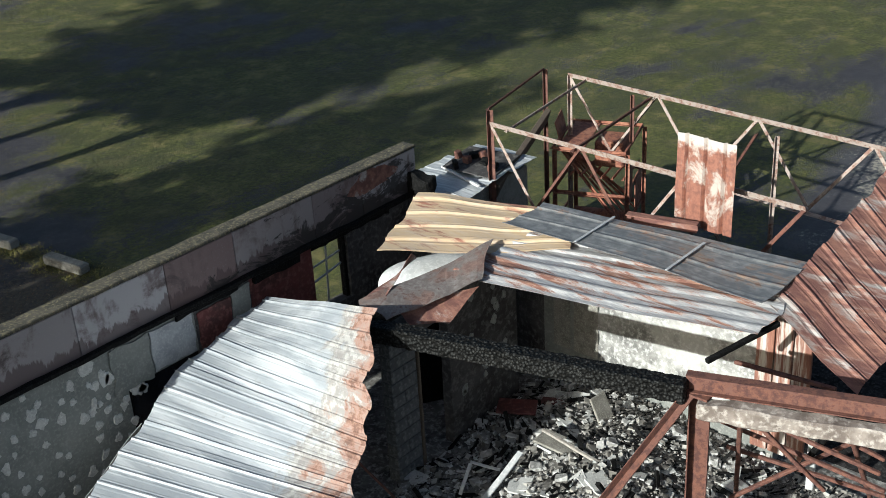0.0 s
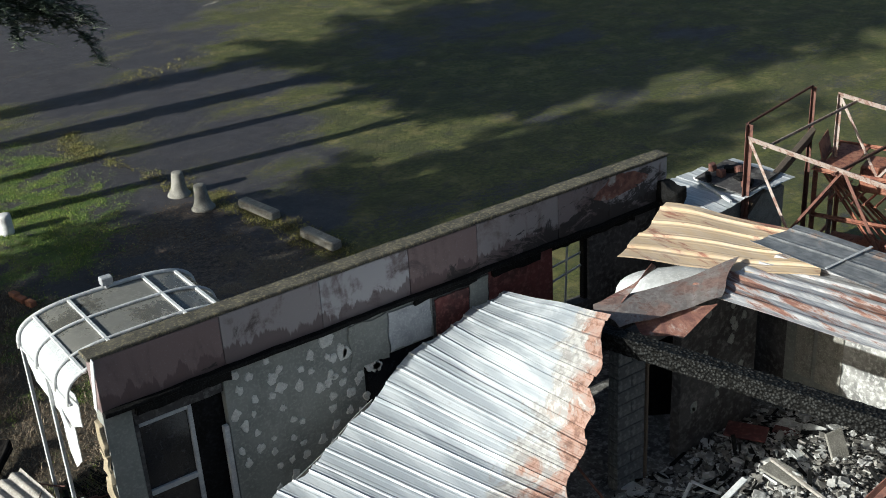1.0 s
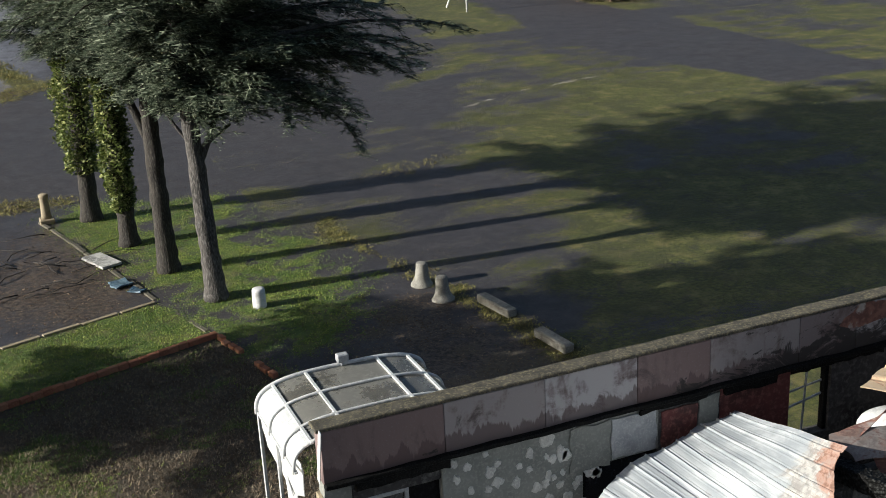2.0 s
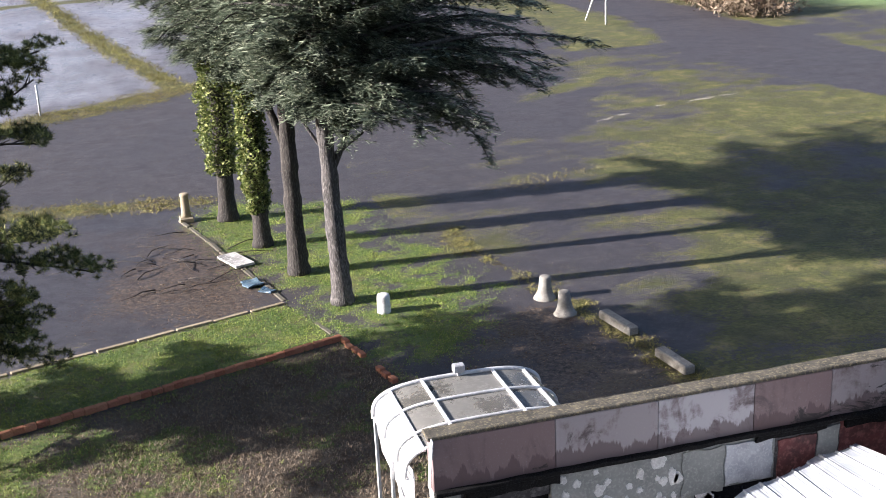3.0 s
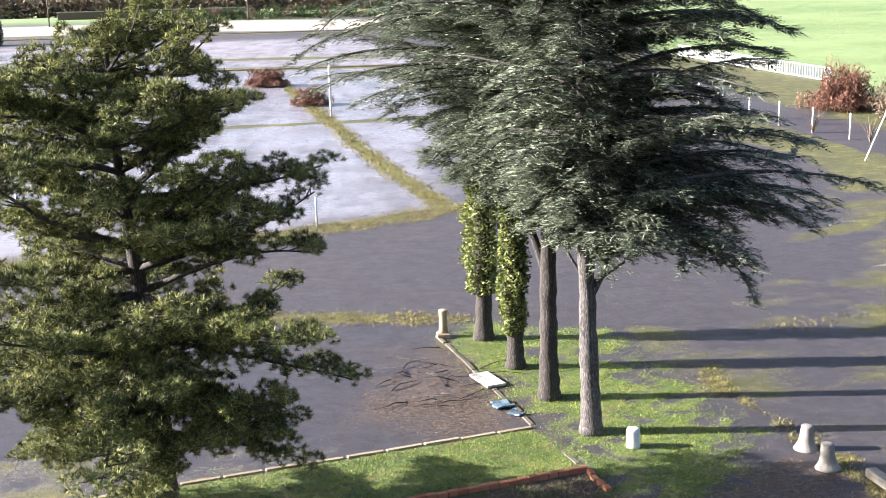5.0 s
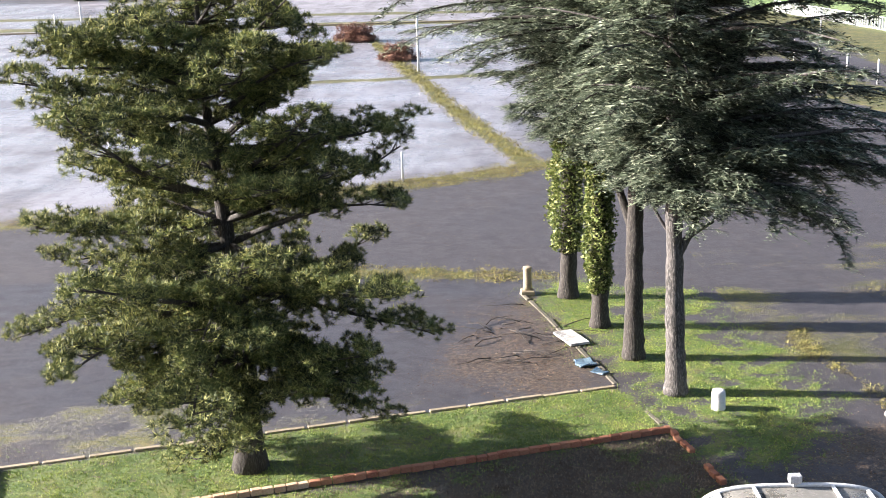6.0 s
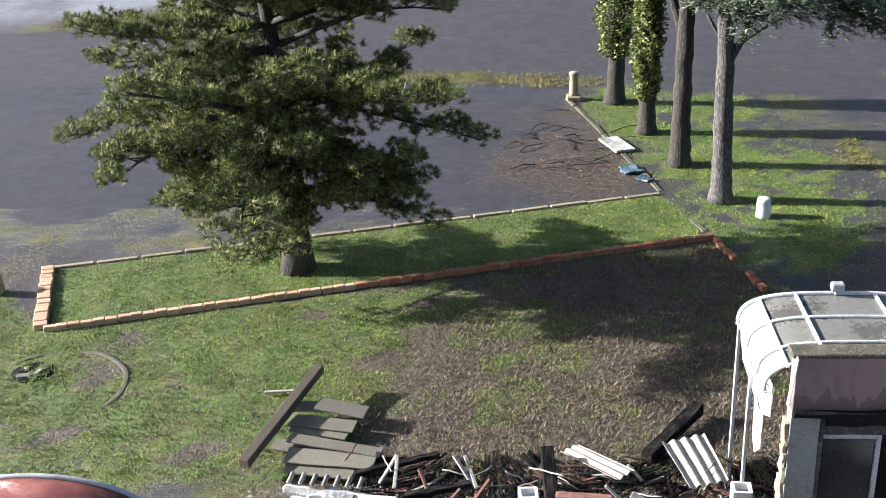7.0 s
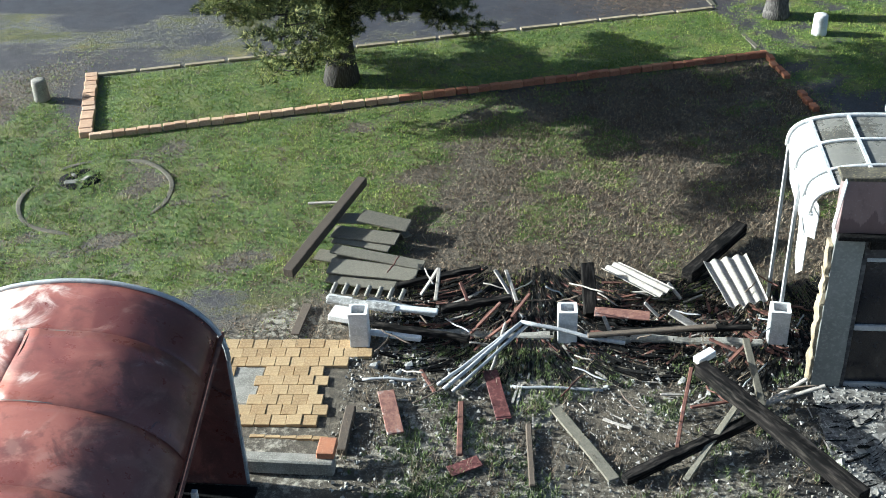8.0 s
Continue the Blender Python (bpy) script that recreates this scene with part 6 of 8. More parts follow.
# corrugated fibre-cement pieces
sheet = ribbed_sheet("fibre_sheet", (-1.22, 2.20, 0.36), (-0.55, 2.50, 0.34), (-0.98, 0.98, 0.42), (-0.40, 1.22, 0.40), M["fibre"], pitch=0.178, height=0.05, profile=wave, wobble=0.006, seed=1, nv=4, thick=0.008)
tagged(put("fibre_sheet", sheet), "corrugated grey fibre-cement sheet on the debris", "roof sheet")
sheet = ribbed_sheet("fibre_sheet", (-2.72, 2.05, 0.30), (-2.45, 2.22, 0.34), (-1.95, 1.28, 0.34), (-1.68, 1.50, 0.38), M["fibre"], pitch=0.125, height=0.04, profile=wave, wobble=0.006, seed=2, nv=4, thick=0.008)
tagged(put("fibre_sheet", sheet), "pale corrugated sheet offcut on the debris", "roof sheet")

# old well in the lawn: a sunken rim and a collapsed hole with broken slabs
well = thing("old_well", "overgrown well rim in the lawn with a black disc painted as a dark hole", "well", (-11.45, 4.45, 0))
rim = lathe("rim", [(-0.05, 1.34), (0.045, 1.34), (0.05, 1.32), (0.05, 1.27), (0.045, 1.25), (-0.05, 1.25)], M["kerb_dirty"], 48)
for v in rim.vertices:
    v.co.z += 0.03 * noise.noise(v.co * 1.7) - 0.012
    v.co += noise.noise_vector(v.co * 1.1) * 0.10 * Vector((1, 1, 0)).length * 0.5
    v.co.z = min(v.co.z, 0.07)
for v in rim.vertices:
    v.co.z -= 0.018
put("rim", rim, well)
# A flush black disc paints the hole's darkness; nothing is sunk.
hole = lathe("hole", [(-0.04, 0.40), (0.022, 0.38), (0.020, 0.25), (0.018, 0.04)], M["black"], 24)
for v in hole.vertices:
    v.co.x, v.co.y = v.co.x * (1 + 0.35 * noise.noise(v.co * 2.2)) - 0.52, v.co.y * 0.95 * (1 + 0.35 * noise.noise(v.co * 2.2 + Vector((5, 0, 0)))) + 0.52
hole = put("hole", hole, well, "black disc painted as a dark hole")
for x, y, w, turn, tip in ((-0.62, 0.44, 0.24, 20, 6), (-0.40, 0.58, 0.18, 75, -6), (-0.66, 0.66, 0.13, 130, 5)):
    part("slab", jitter_bm(box_bm(w, w * 0.6, 0.05, 0.012, m=pose(x, y, -0.005, tip, 5, turn)), 0.03, 4.0, x), M["concrete"], hole, "broken concrete slab")

# curved entrance canopy over the door
canopy = thing("entrance_canopy", "barrel-vaulted entrance canopy with white frame and dusty panes", "canopy")
CX, CA, CZ, CH = 0.98, 1.25, 2.50, 0.45


def arch(t, y, off=0.0):
    """t from 0 to 1 along the arch, from one spring to the other."""
    a = math.pi * (1 - t)
    c, s = math.cos(a), math.sin(a)
    return Vector((CX + (CA + off) * math.copysign(abs(c) ** 0.62, c), y, CZ + (CH + off) * abs(s) ** 0.62))


for y in (1.95, 1.25, 0.55, 0.10):
    tube("hoop", [arch(t, y, 0.02) for t in np.linspace(0, 1, 30)], 0.032 if y > 1.8 else 0.024, M["white_metal"], canopy, sides=8)
for t in (0.0, 0.25, 0.42, 0.58, 0.75, 1.0):
    p = arch(t, 0)
    part("rail", bar_bm((p.x, 1.97, p.z + 0.02), (p.x, 0.06, p.z + 0.02), 0.045, 0.03, 0.004), M["white_metal"], canopy)
edges_t = [0.0, 0.25, 0.42, 0.58, 0.75, 1.0]
for t0, t1 in zip(edges_t, edges_t[1:]):
    for y0, y1 in ((1.93, 1.27), (1.23, 0.57), (0.53, 0.10)):
        me = grid_mesh("pane", lambda u, v: arch(t0 + (t1 - t0) * u, y0 + (y1 - y0) * v, -0.005), 8, 1, M["pane_white" if t0 == 0.0 else "pane"], 0.006)
        put("pane", me, canopy).visible_shadow = False
for y, lab in ((1.92, "white front post"), (0.98, "thin inner post")):
    part("post", bar_bm((CX - CA, y, 0), (CX - CA, y, CZ + 0.02), 0.05, 0.05, 0.008), M["white_metal"], canopy, lab)
part("post", bar_bm((CX + CA, 1.92, 0), (CX + CA, 1.92, CZ), 0.05, 0.05, 0.008), M["white_metal"], canopy)
part("side_board", bar_bm((0.0, 0.02, 2.35), (0.0, -0.23, 3.17), 0.02, 0.1), M["white_metal"], canopy)
for k, (pts, lab) in enumerate((
    ([(-0.27, 1.92, 2.52), (-0.26, 1.0, 2.52), (-0.24, 0.45, 1.98), (-0.25, 0.95, 2.05), (-0.27, 1.5, 2.22)], "torn white side panel"),
    ([(-0.26, 1.0, 2.52), (-0.20, 0.10, 2.62), (-0.20, 0.05, 2.18), (-0.22, 0.45, 1.98)], "torn white side panel"),
    ([(-0.23, 0.85, 2.05), (-0.21, 0.40, 2.0), (-0.20, 0.42, 1.45), (-0.24, 0.62, 1.30)], "hanging strip of white panel"),
)):
    bm = bmesh.new()
    front = [bm.verts.new(p) for p in pts]
    back = [bm.verts.new((p[0] + 0.012, p[1], p[2])) for p in pts]
    bm.faces.new(front)
    bm.faces.new(back[::-1])
    for i in range(len(pts)):
        j = (i + 1) % len(pts)
        bm.faces.new((front[j], front[i], back[i], back[j]))
    bmesh.ops.recalc_face_normals(bm, faces=bm.faces[:])
    bmesh.ops.triangulate(bm, faces=bm.faces[:])
    bmesh.ops.subdivide_edges(bm, edges=bm.edges[:], cuts=3, use_grid_fill=True)
    part("torn_panel", jitter_bm(bm, 0.03, 3.5, k), M["white_metal"], canopy, lab)
lamp = thing("flood_lamp", "small grey flood lamp on top of the canopy", "lamp", (1.0, 1.92, 2.96))
part("bracket", box_bm(0.05, 0.05, 0.06, 0.005), M["frame_grey"], lamp)
housing = part("housing", box_bm(0.17, 0.12, 0.12, 0.015, (0, 0, 0.06)), M["frame_grey"], lamp)
part("glass", box_bm(0.14, 0.01, 0.085, 0.002, (0, 0.066, 0.08)), M["dark_glass"], housing, "dark lamp glass")
# torn wall end below the canopy
for k in range(5):
    bm = box_bm(0.05, 0.20, 0.43, 0.006, (-0.025, -0.06, 0.1 + k * 0.42))
    bmesh.ops.subdivide_edges(bm, edges=bm.edges[:], cuts=5, use_grid_fill=True)
    part("torn_edge", jitter_bm(bm, 0.035, 7.0, k * 3.0), M["kerb"], facade)

# red sheet-metal barrel shelter
shelter = thing("barrel_shelter", "faded red sheet-metal barrel-roofed shelter", "shelter")
SX, SA, SZ, SH = -8.62, 1.55, 1.90, 1.02


def vault(t, y, off=0.0):
    a = math.pi * (1 - t)
    c, s = math.cos(a), math.sin(a)
    return Vector((SX + (SA + off) * math.copysign(abs(c) ** 0.9, c) - 0.10 * (y + 2.4), y, SZ + (SH + off) * abs(s) ** 0.88 + 0.02 * noise.noise(Vector((t * 6, y * 1.3, 0)))))


rows_y = [(-2.4, -3.32, (0.0, 0.30, 0.9)), (-3.28, -4.45, (0.0, 0.46, 0.9)), (-4.40, -5.6, (0.0, 0.33, 0.9)), (-5.55, -6.6, (0.0, 0.46, 0.9))]
for j, (y0, y1, cuts) in enumerate(rows_y):
    for i, (t0, t1) in enumerate(zip(cuts, cuts[1:])):
        off = 0.010 * (j % 2) + 0.006 * i
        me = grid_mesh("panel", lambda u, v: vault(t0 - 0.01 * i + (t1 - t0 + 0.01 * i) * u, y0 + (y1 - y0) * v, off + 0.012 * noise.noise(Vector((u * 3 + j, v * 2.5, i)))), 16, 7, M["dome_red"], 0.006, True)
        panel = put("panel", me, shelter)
    for t in cuts[1:2]:
        tube("seam", [vault(t - 0.004, y0 + 0.02, 0.012), vault(t - 0.004, (y0 + y1) / 2, 0.014), vault(t - 0.004, y1, 0.012)], 0.006, M["rust_steel"], panel, "dark lapped seam", 6)
    tube("seam", [vault(t, y1 + 0.02, 0.014 + 0.004 * math.sin(t * 90)) for t in np.linspace(0.02, 0.55, 24)], 0.007, M["concrete"], panel, "crusted pale lap edge", 6)
tube("hoop", [vault(t, -2.40, 0.02) for t in np.linspace(0, 1, 30)], 0.03, M["frame_grey"], shelter, "grey steel end hoop")
tube("eave_rail", [vault(0.915, -2.35, 0.03), vault(0.915, -6.6, 0.03)], 0.028, M["rust_steel"], shelter, "pale rusted eave rail")
tube("eave_rail", [vault(0.015, -2.35, 0.03), vault(0.015, -6.6, 0.03)], 0.028, M["rust_steel"], shelter)
for y in (-2.40, -4.5, -6.6):
    for t in (0.0, 1.0):
        p = vault(t, y)
        part("leg", bar_bm((p.x, y, 0), (p.x, y, p.z + 0.02), 0.06, 0.06, 0.006), M["frame_grey"], shelter)
p, p2 = vault(0.0, -2.42), vault(1.0, -2.42)
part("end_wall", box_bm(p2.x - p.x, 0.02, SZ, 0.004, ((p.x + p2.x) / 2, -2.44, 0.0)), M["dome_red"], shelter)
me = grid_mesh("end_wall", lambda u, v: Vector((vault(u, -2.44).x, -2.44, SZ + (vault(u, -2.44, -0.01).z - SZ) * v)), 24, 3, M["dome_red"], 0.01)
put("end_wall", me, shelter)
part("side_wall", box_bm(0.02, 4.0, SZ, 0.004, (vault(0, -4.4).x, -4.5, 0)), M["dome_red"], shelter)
# Added black plate paints the shade inside the open shelter.
part("floor_plate", box_bm(3.0, 4.0, 0.04, 0.005, (SX + 0.2, -4.5, 0)), M["black"], shelter)

# ---- debris in the yard and in the ruin ----
plank("charred_beam", "large charred roof beam fallen across the rubble", "beam", (-1.50, -0.52, 0.55), (0.09, -2.80, 0.60), 0.19, 0.17, M["half_char"], char=True)
plank("charred_beam", "charred roof beam lying in the weeds", "beam", (-2.50, -2.15, 0.08), (-0.88, -1.20, 0.30), 0.14, 0.12, M["half_char"], char=True)
plank("charred_post", "charred upright post stub beside the fence pillar", "beam", (-2.87, 1.21, 0.06), (-2.93, 1.90, 0.50), 0.19, 0.17, M["half_char"], char=True)
plank("charred_beam", "charred log end poking out of the debris", "beam", (-1.43, 2.24, 0.10), (-0.49, 3.51, 0.22), 0.2, 0.18, M["half_char"], char=True)
plank("plank", "weathered grey plank propped on rubble", "plank", (-1.77, -2.08, 0.05), (-1.03, -1.02, 0.45), 0.08, 0.03, M["grey_board"])
plank("plank", "weathered grey plank lying in weeds", "plank", (-3.35, -0.84, 0.05), (-2.61, -2.13, 0.05), 0.16, 0.035, M["grey_board"])
plank("plank", "grey plank across the debris", "plank", (-2.93, 0.31, 0.38), (-1.18, 0.56, 0.42), 0.09, 0.05, M["brown_board"])
plank("plank", "pale plank leaning on debris", "plank", (-1.78, 0.90, 0.40), (-1.33, 0.65, 0.25), 0.14, 0.03, M["fibre"])
plank("board", "red painted board lying in the weeds", "board", (-4.24, -0.15, 0.08), (-4.00, -1.10, 0.05), 0.2, 0.02, M["red_wall"])
plank("board", "brown board propped on its edge", "board", (-5.60, -0.68, 0.10), (-5.35, -1.52, 0.10), 0.22, 0.03, M["red_sheet"])
plank("board", "orange-red board fragment in the shade", "board", (-4.61, -2.11, 0.05), (-4.25, -1.92, 0.08), 0.2, 0.02, M["red_wall"])
plank("timber", "dark brown timber post lying flat", "timber", (-6.01, -1.00, 0.06), (-6.00, -1.85, 0.06), 0.13, 0.1, M["brown_board"])
plank("timber", "rotten brown timber lying in the weeds", "timber", (-4.58, -0.81, 0.06), (-4.51, -1.82, 0.06), 0.08, 0.06, M["rust_steel"])
plank("timber", "dark timber lying in the weeds", "timber", (-3.68, -1.20, 0.06), (-3.59, -2.32, 0.06), 0.08, 0.06, M["brown_board"])
plank("rail", "white painted fence rail fallen between the pillars", "rail", (-6.65, 0.93, 0.42), (-5.64, 0.76, 0.40), 0.15, 0.06, M["white_paint"])
plank("rail", "white and rust fence rail fallen between the pillars", "rail", (-5.88, 0.83, 0.40), (-5.04, 0.80, 0.35), 0.11, 0.05, M["white_block"])
plank("rail", "white fence rail at the foot of the pillar", "rail", (-6.00, 0.58, 0.12), (-5.25, 0.46, 0.12), 0.09, 0.07, M["white_block"])
plank("slab", "white broken slab behind the pillar", "slab", (-6.63, 1.04, 0.12), (-6.17, 0.93, 0.12), 0.3, 0.1, M["white_block"])
rod("pipe", "blue-grey metal pipe lying across rubble", "pipe", (-4.82, -0.61, 0.10), (-3.83, 0.55, 0.40), 0.03, 8, M["frame_grey"])
rod("pipe", "blue-grey metal pipe lying across rubble", "pipe", (-4.71, -0.64, 0.08), (-3.75, 0.55, 0.36), 0.025, 8, M["frame_grey"])
rod("pipe", "blue-grey metal pipe lying across rubble", "pipe", (-4.91, -0.55, 0.12), (-3.98, 0.43, 0.34), 0.025, 8, M["frame_grey"])
rod("pipe", "long bent metal pipe over the debris", "pipe", (-3.85, 0.55, 0.40), (-2.41, 0.27, 0.30), 0.03, 8, M["frame_grey"])
rod("pipe", "thin pale pipe lying in the weeds", "pipe", (-3.94, -0.43, 0.05), (-2.72, -0.43, 0.05), 0.022, 8, M["frame_grey"])
rod("pipe", "thin pale pipe near the pavers", "pipe", (-5.97, -0.38, 0.05), (-5.22, -0.36, 0.05), 0.02, 8, M["frame_grey"])
rod("pipe", "pale pipe leaning in debris", "pipe", (-4.06, 0.52, 0.40), (-4.22, -0.10, 0.05), 0.02, 8, M["fibre"])
plank("rusty_bar", "rust-red steel bar among the debris", "bar", (-4.57, 0.65, 0.10), (-4.16, 1.01, 0.40), 0.05, 0.03, M["rust_steel"])
plank("rusty_bar", "rust-red steel bar among the debris", "bar", (-4.78, 1.49, 0.40), (-4.61, 1.13, 0.20), 0.05, 0.03, M["rust_steel"])
plank("rusty_bar", "rust-red steel bar among the debris", "bar", (-4.00, 0.95, 0.20), (-3.75, 1.25, 0.40), 0.05, 0.03, M["rust_steel"])
plank("rusty_bar", "rust-red steel bar among the debris", "bar", (-1.60, -0.46, 0.50), (-1.83, -1.50, 0.05), 0.05, 0.03, M["rust_steel"])
plank("rusty_bar", "rust-red steel bar among the debris", "bar", (-1.65, -1.03, 0.30), (-0.99, -0.82, 0.30), 0.05, 0.03, M["rust_steel"])
plank("rusty_bar", "rust-red steel bar among the debris", "bar", (-1.04, 0.07, 0.20), (-0.72, 0.39, 0.35), 0.05, 0.03, M["rust_steel"])
plank("rusty_bar", "rust-red steel bar among the debris", "bar", (-4.34, 0.53, 0.10), (-3.99, 0.68, 0.35), 0.05, 0.03, M["rust_steel"])
plank("rusty_bar", "rust-red steel bar among the debris", "bar", (-1.28, 0.43, 0.30), (-0.77, 0.19, 0.20), 0.05, 0.03, M["rust_steel"])
plank("rusty_bar", "rust-red steel bar among the debris", "bar", (-5.18, -0.21, 0.10), (-4.94, -0.68, 0.10), 0.05, 0.03, M["rust_steel"])
plank("stick", "pale weathered stick of wood", "stick", (-4.13, 1.84, 0.40), (-3.94, 1.31, 0.20), 0.055, 0.035, M["fibre"])
plank("stick", "pale weathered stick of wood", "stick", (-5.12, 1.71, 0.50), (-5.36, 1.42, 0.20), 0.055, 0.035, M["fibre"])
plank("stick", "pale weathered stick of wood", "stick", (-5.11, 1.71, 0.50), (-5.13, 1.29, 0.20), 0.055, 0.035, M["fibre"])
plank("stick", "pale weathered stick of wood", "stick", (-4.29, 1.76, 0.45), (-4.00, 1.38, 0.20), 0.055, 0.035, M["fibre"])
plank("stick", "pale weathered stick of wood", "stick", (-0.63, -0.63, 0.10), (-0.12, -0.42, 0.35), 0.055, 0.035, M["fibre"])
plank("stick", "pale weathered stick of wood", "stick", (-0.64, -0.65, 0.10), (0.11, -0.49, 0.30), 0.055, 0.035, M["fibre"])
plank("stick", "pale weathered stick of wood", "stick", (-7.62, 4.21, 0.08), (-7.03, 4.23, 0.10), 0.055, 0.035, M["fibre"])
plank("stick", "pale weathered stick of wood", "stick", (-2.71, 0.75, 0.40), (-2.57, 0.63, 0.10), 0.055, 0.035, M["fibre"])
plank("stick", "pale weathered stick of wood", "stick", (-1.94, 0.92, 0.30), (-2.14, 0.97, 0.50), 0.055, 0.035, M["fibre"])
plank("stick", "pale weathered stick of wood", "stick", (-1.58, 1.50, 0.20), (-1.77, 1.63, 0.40), 0.055, 0.035, M["fibre"])
plank("stick", "pale weathered stick of wood", "stick", (-0.66, 2.28, 0.30), (-0.57, 1.84, 0.10), 0.055, 0.035, M["fibre"])
plank("board", "brown board lying on bare soil", "board", (-7.09, 0.56, 0.05), (-7.05, 1.32, 0.05), 0.13, 0.03, M["brown_board"])
plank("timber", "long weathered timber lying over boards", "timber", (-7.42, 1.75, 0.30), (-6.68, 4.37, 0.45), 0.17, 0.15, M["dark_board"])
plank("board", "grey mossy board of a collapsed platform", "board", (-6.57, 3.41, 0.34), (-5.76, 3.26, 0.26), 0.36, 0.03, M["grey_board"])
plank("board", "grey mossy board of a collapsed platform", "board", (-7.08, 3.45, 0.26), (-6.46, 3.41, 0.28), 0.3, 0.03, M["grey_board"])
plank("board", "grey mossy board of a collapsed platform", "board", (-6.97, 3.10, 0.22), (-5.90, 2.91, 0.22), 0.34, 0.03, M["grey_board"])
plank("board", "grey mossy board of a collapsed platform", "board", (-6.94, 2.91, 0.19), (-6.00, 2.71, 0.17), 0.2, 0.03, M["grey_board"])
plank("board", "grey mossy board of a collapsed platform", "board", (-6.88, 2.50, 0.28), (-5.41, 2.24, 0.18), 0.24, 0.03, M["grey_board"])
plank("board", "grey mossy board of a collapsed platform", "board", (-6.87, 2.14, 0.20), (-5.49, 2.02, 0.16), 0.4, 0.03, M["grey_board"])
plank("board", "grey mossy board of a collapsed platform", "board", (-6.85, 1.92, 0.14), (-5.79, 1.76, 0.12), 0.3, 0.03, M["grey_board"])
plank("board", "grey mossy board of a collapsed platform", "board", (-7.16, 2.60, 0.10), (-6.42, 2.46, 0.09), 0.3, 0.03, M["grey_board"])
plank("board", "grey mossy board of a collapsed platform", "board", (-6.03, 3.55, 0.16), (-5.78, 3.17, 0.10), 0.14, 0.03, M["grey_board"])
plank("board", "dark red-brown board under the roof sheet offcut", "board", (-2.82, 1.13, 0.20), (-2.04, 1.06, 0.20), 0.22, 0.03, M["red_sheet"])
plank("white_plank", "white painted plank lying against the fence pillar", "plank", (-6.69, 1.11, 0.35), (-6.31, 0.98, 0.38), 0.12, 0.04, M["white_metal"])
plank("white_plank", "white painted fence rail broken on the debris", "plank", (-5.76, 0.98, 0.32), (-5.08, 0.87, 0.26), 0.13, 0.05, M["white_metal"])
plank("white_plank", "lilac grey broken fence rail on the debris", "plank", (-6.10, 1.07, 0.34), (-5.49, 0.85, 0.34), 0.12, 0.04, M["frame_grey"])
plank("block", "white broken concrete block on the debris", "block", (-1.53, -0.27, 0.45), (-1.29, -0.08, 0.48), 0.13, 0.1, M["white_block"])
plank("stick", "pale weathered stick of wood", "stick", (-1.62, -0.67, 0.30), (-1.74, -0.89, 0.10), 0.04, 0.03, M["fibre"])
plank("charred_beam", "black filler for the dark opening lying across the debris", "beam", (-2.58, 0.54, 0.30), (-0.70, 0.64, 0.36), 0.1, 0.06, M["half_char"], char=True)
plank("charred_beam", "charred rafter lying under the fence rails", "beam", (-5.76, 1.61, 0.22), (-4.52, 2.02, 0.30), 0.1, 0.08, M["half_char"], char=True)
plank("charred_beam", "charred rafter among red splinters", "beam", (-5.02, 1.00, 0.25), (-4.02, 1.26, 0.30), 0.12, 0.09, M["half_char"], char=True)
plank("charred_beam", "charred rafter sunk in the debris", "beam", (-5.98, 0.73, 0.14), (-4.57, 0.44, 0.16), 0.1, 0.08, M["half_char"], char=True)
plank("plank", "pale grey plank leaning through the debris", "plank", (-0.83, 0.26, 0.45), (-0.69, -0.72, 0.10), 0.1, 0.04, M["grey_board"])
rod("twig", "thin bent twig on the fallen fence", "twig", (-4.53, 0.22, 0.27), (-4.21, 0.37, 0.10), 0.012, 5, M["fibre"])
rod("twig", "thin bent twig on the fallen fence", "twig", (-0.54, 0.63, 0.30), (-0.21, 0.92, 0.34), 0.012, 5, M["frame_grey"])
rod("twig", "thin bent twig on the fallen fence", "twig", (-3.11, -0.11, 0.35), (-2.88, -0.23, 0.39), 0.012, 5, M["fibre"])
rod("twig", "thin bent twig on the fallen fence", "twig", (-1.84, 2.20, 0.16), (-1.32, 2.25, 0.04), 0.012, 5, M["brown_board"])
rod("twig", "thin bent twig on the fallen fence", "twig", (-3.13, -0.38, 0.37), (-2.69, -0.60, 0.35), 0.012, 5, M["frame_grey"])
rod("twig", "thin bent twig on the fallen fence", "twig", (-3.28, -0.68, 0.10), (-2.99, -0.13, 0.04), 0.012, 5, M["rust_steel"])
rod("twig", "thin bent twig on the fallen fence", "twig", (-1.40, -0.53, 0.25), (-1.20, -0.83, 0.29), 0.012, 5, M["rust_steel"])
rod("twig", "thin bent twig on the fallen fence", "twig", (-2.51, -0.85, 0.35), (-2.33, -1.52, 0.60), 0.012, 5, M["brown_board"])
rod("twig", "thin bent twig on the fallen fence", "twig", (-1.72, 1.35, 0.09), (-1.33, 1.15, 0.18), 0.012, 5, M["frame_grey"])
rod("twig", "thin bent twig on the fallen fence", "twig", (-4.46, 1.75, 0.22), (-4.06, 1.67, 0.17), 0.012, 5, M["fibre"])
rod("twig", "thin bent twig on the fallen fence", "twig", (-3.53, 1.50, 0.36), (-3.26, 1.53, 0.18), 0.012, 5, M["frame_grey"])
rod("twig", "thin bent twig on the fallen fence", "twig", (-1.40, 0.79, 0.37), (-0.97, 0.85, 0.30), 0.012, 5, M["brown_board"])
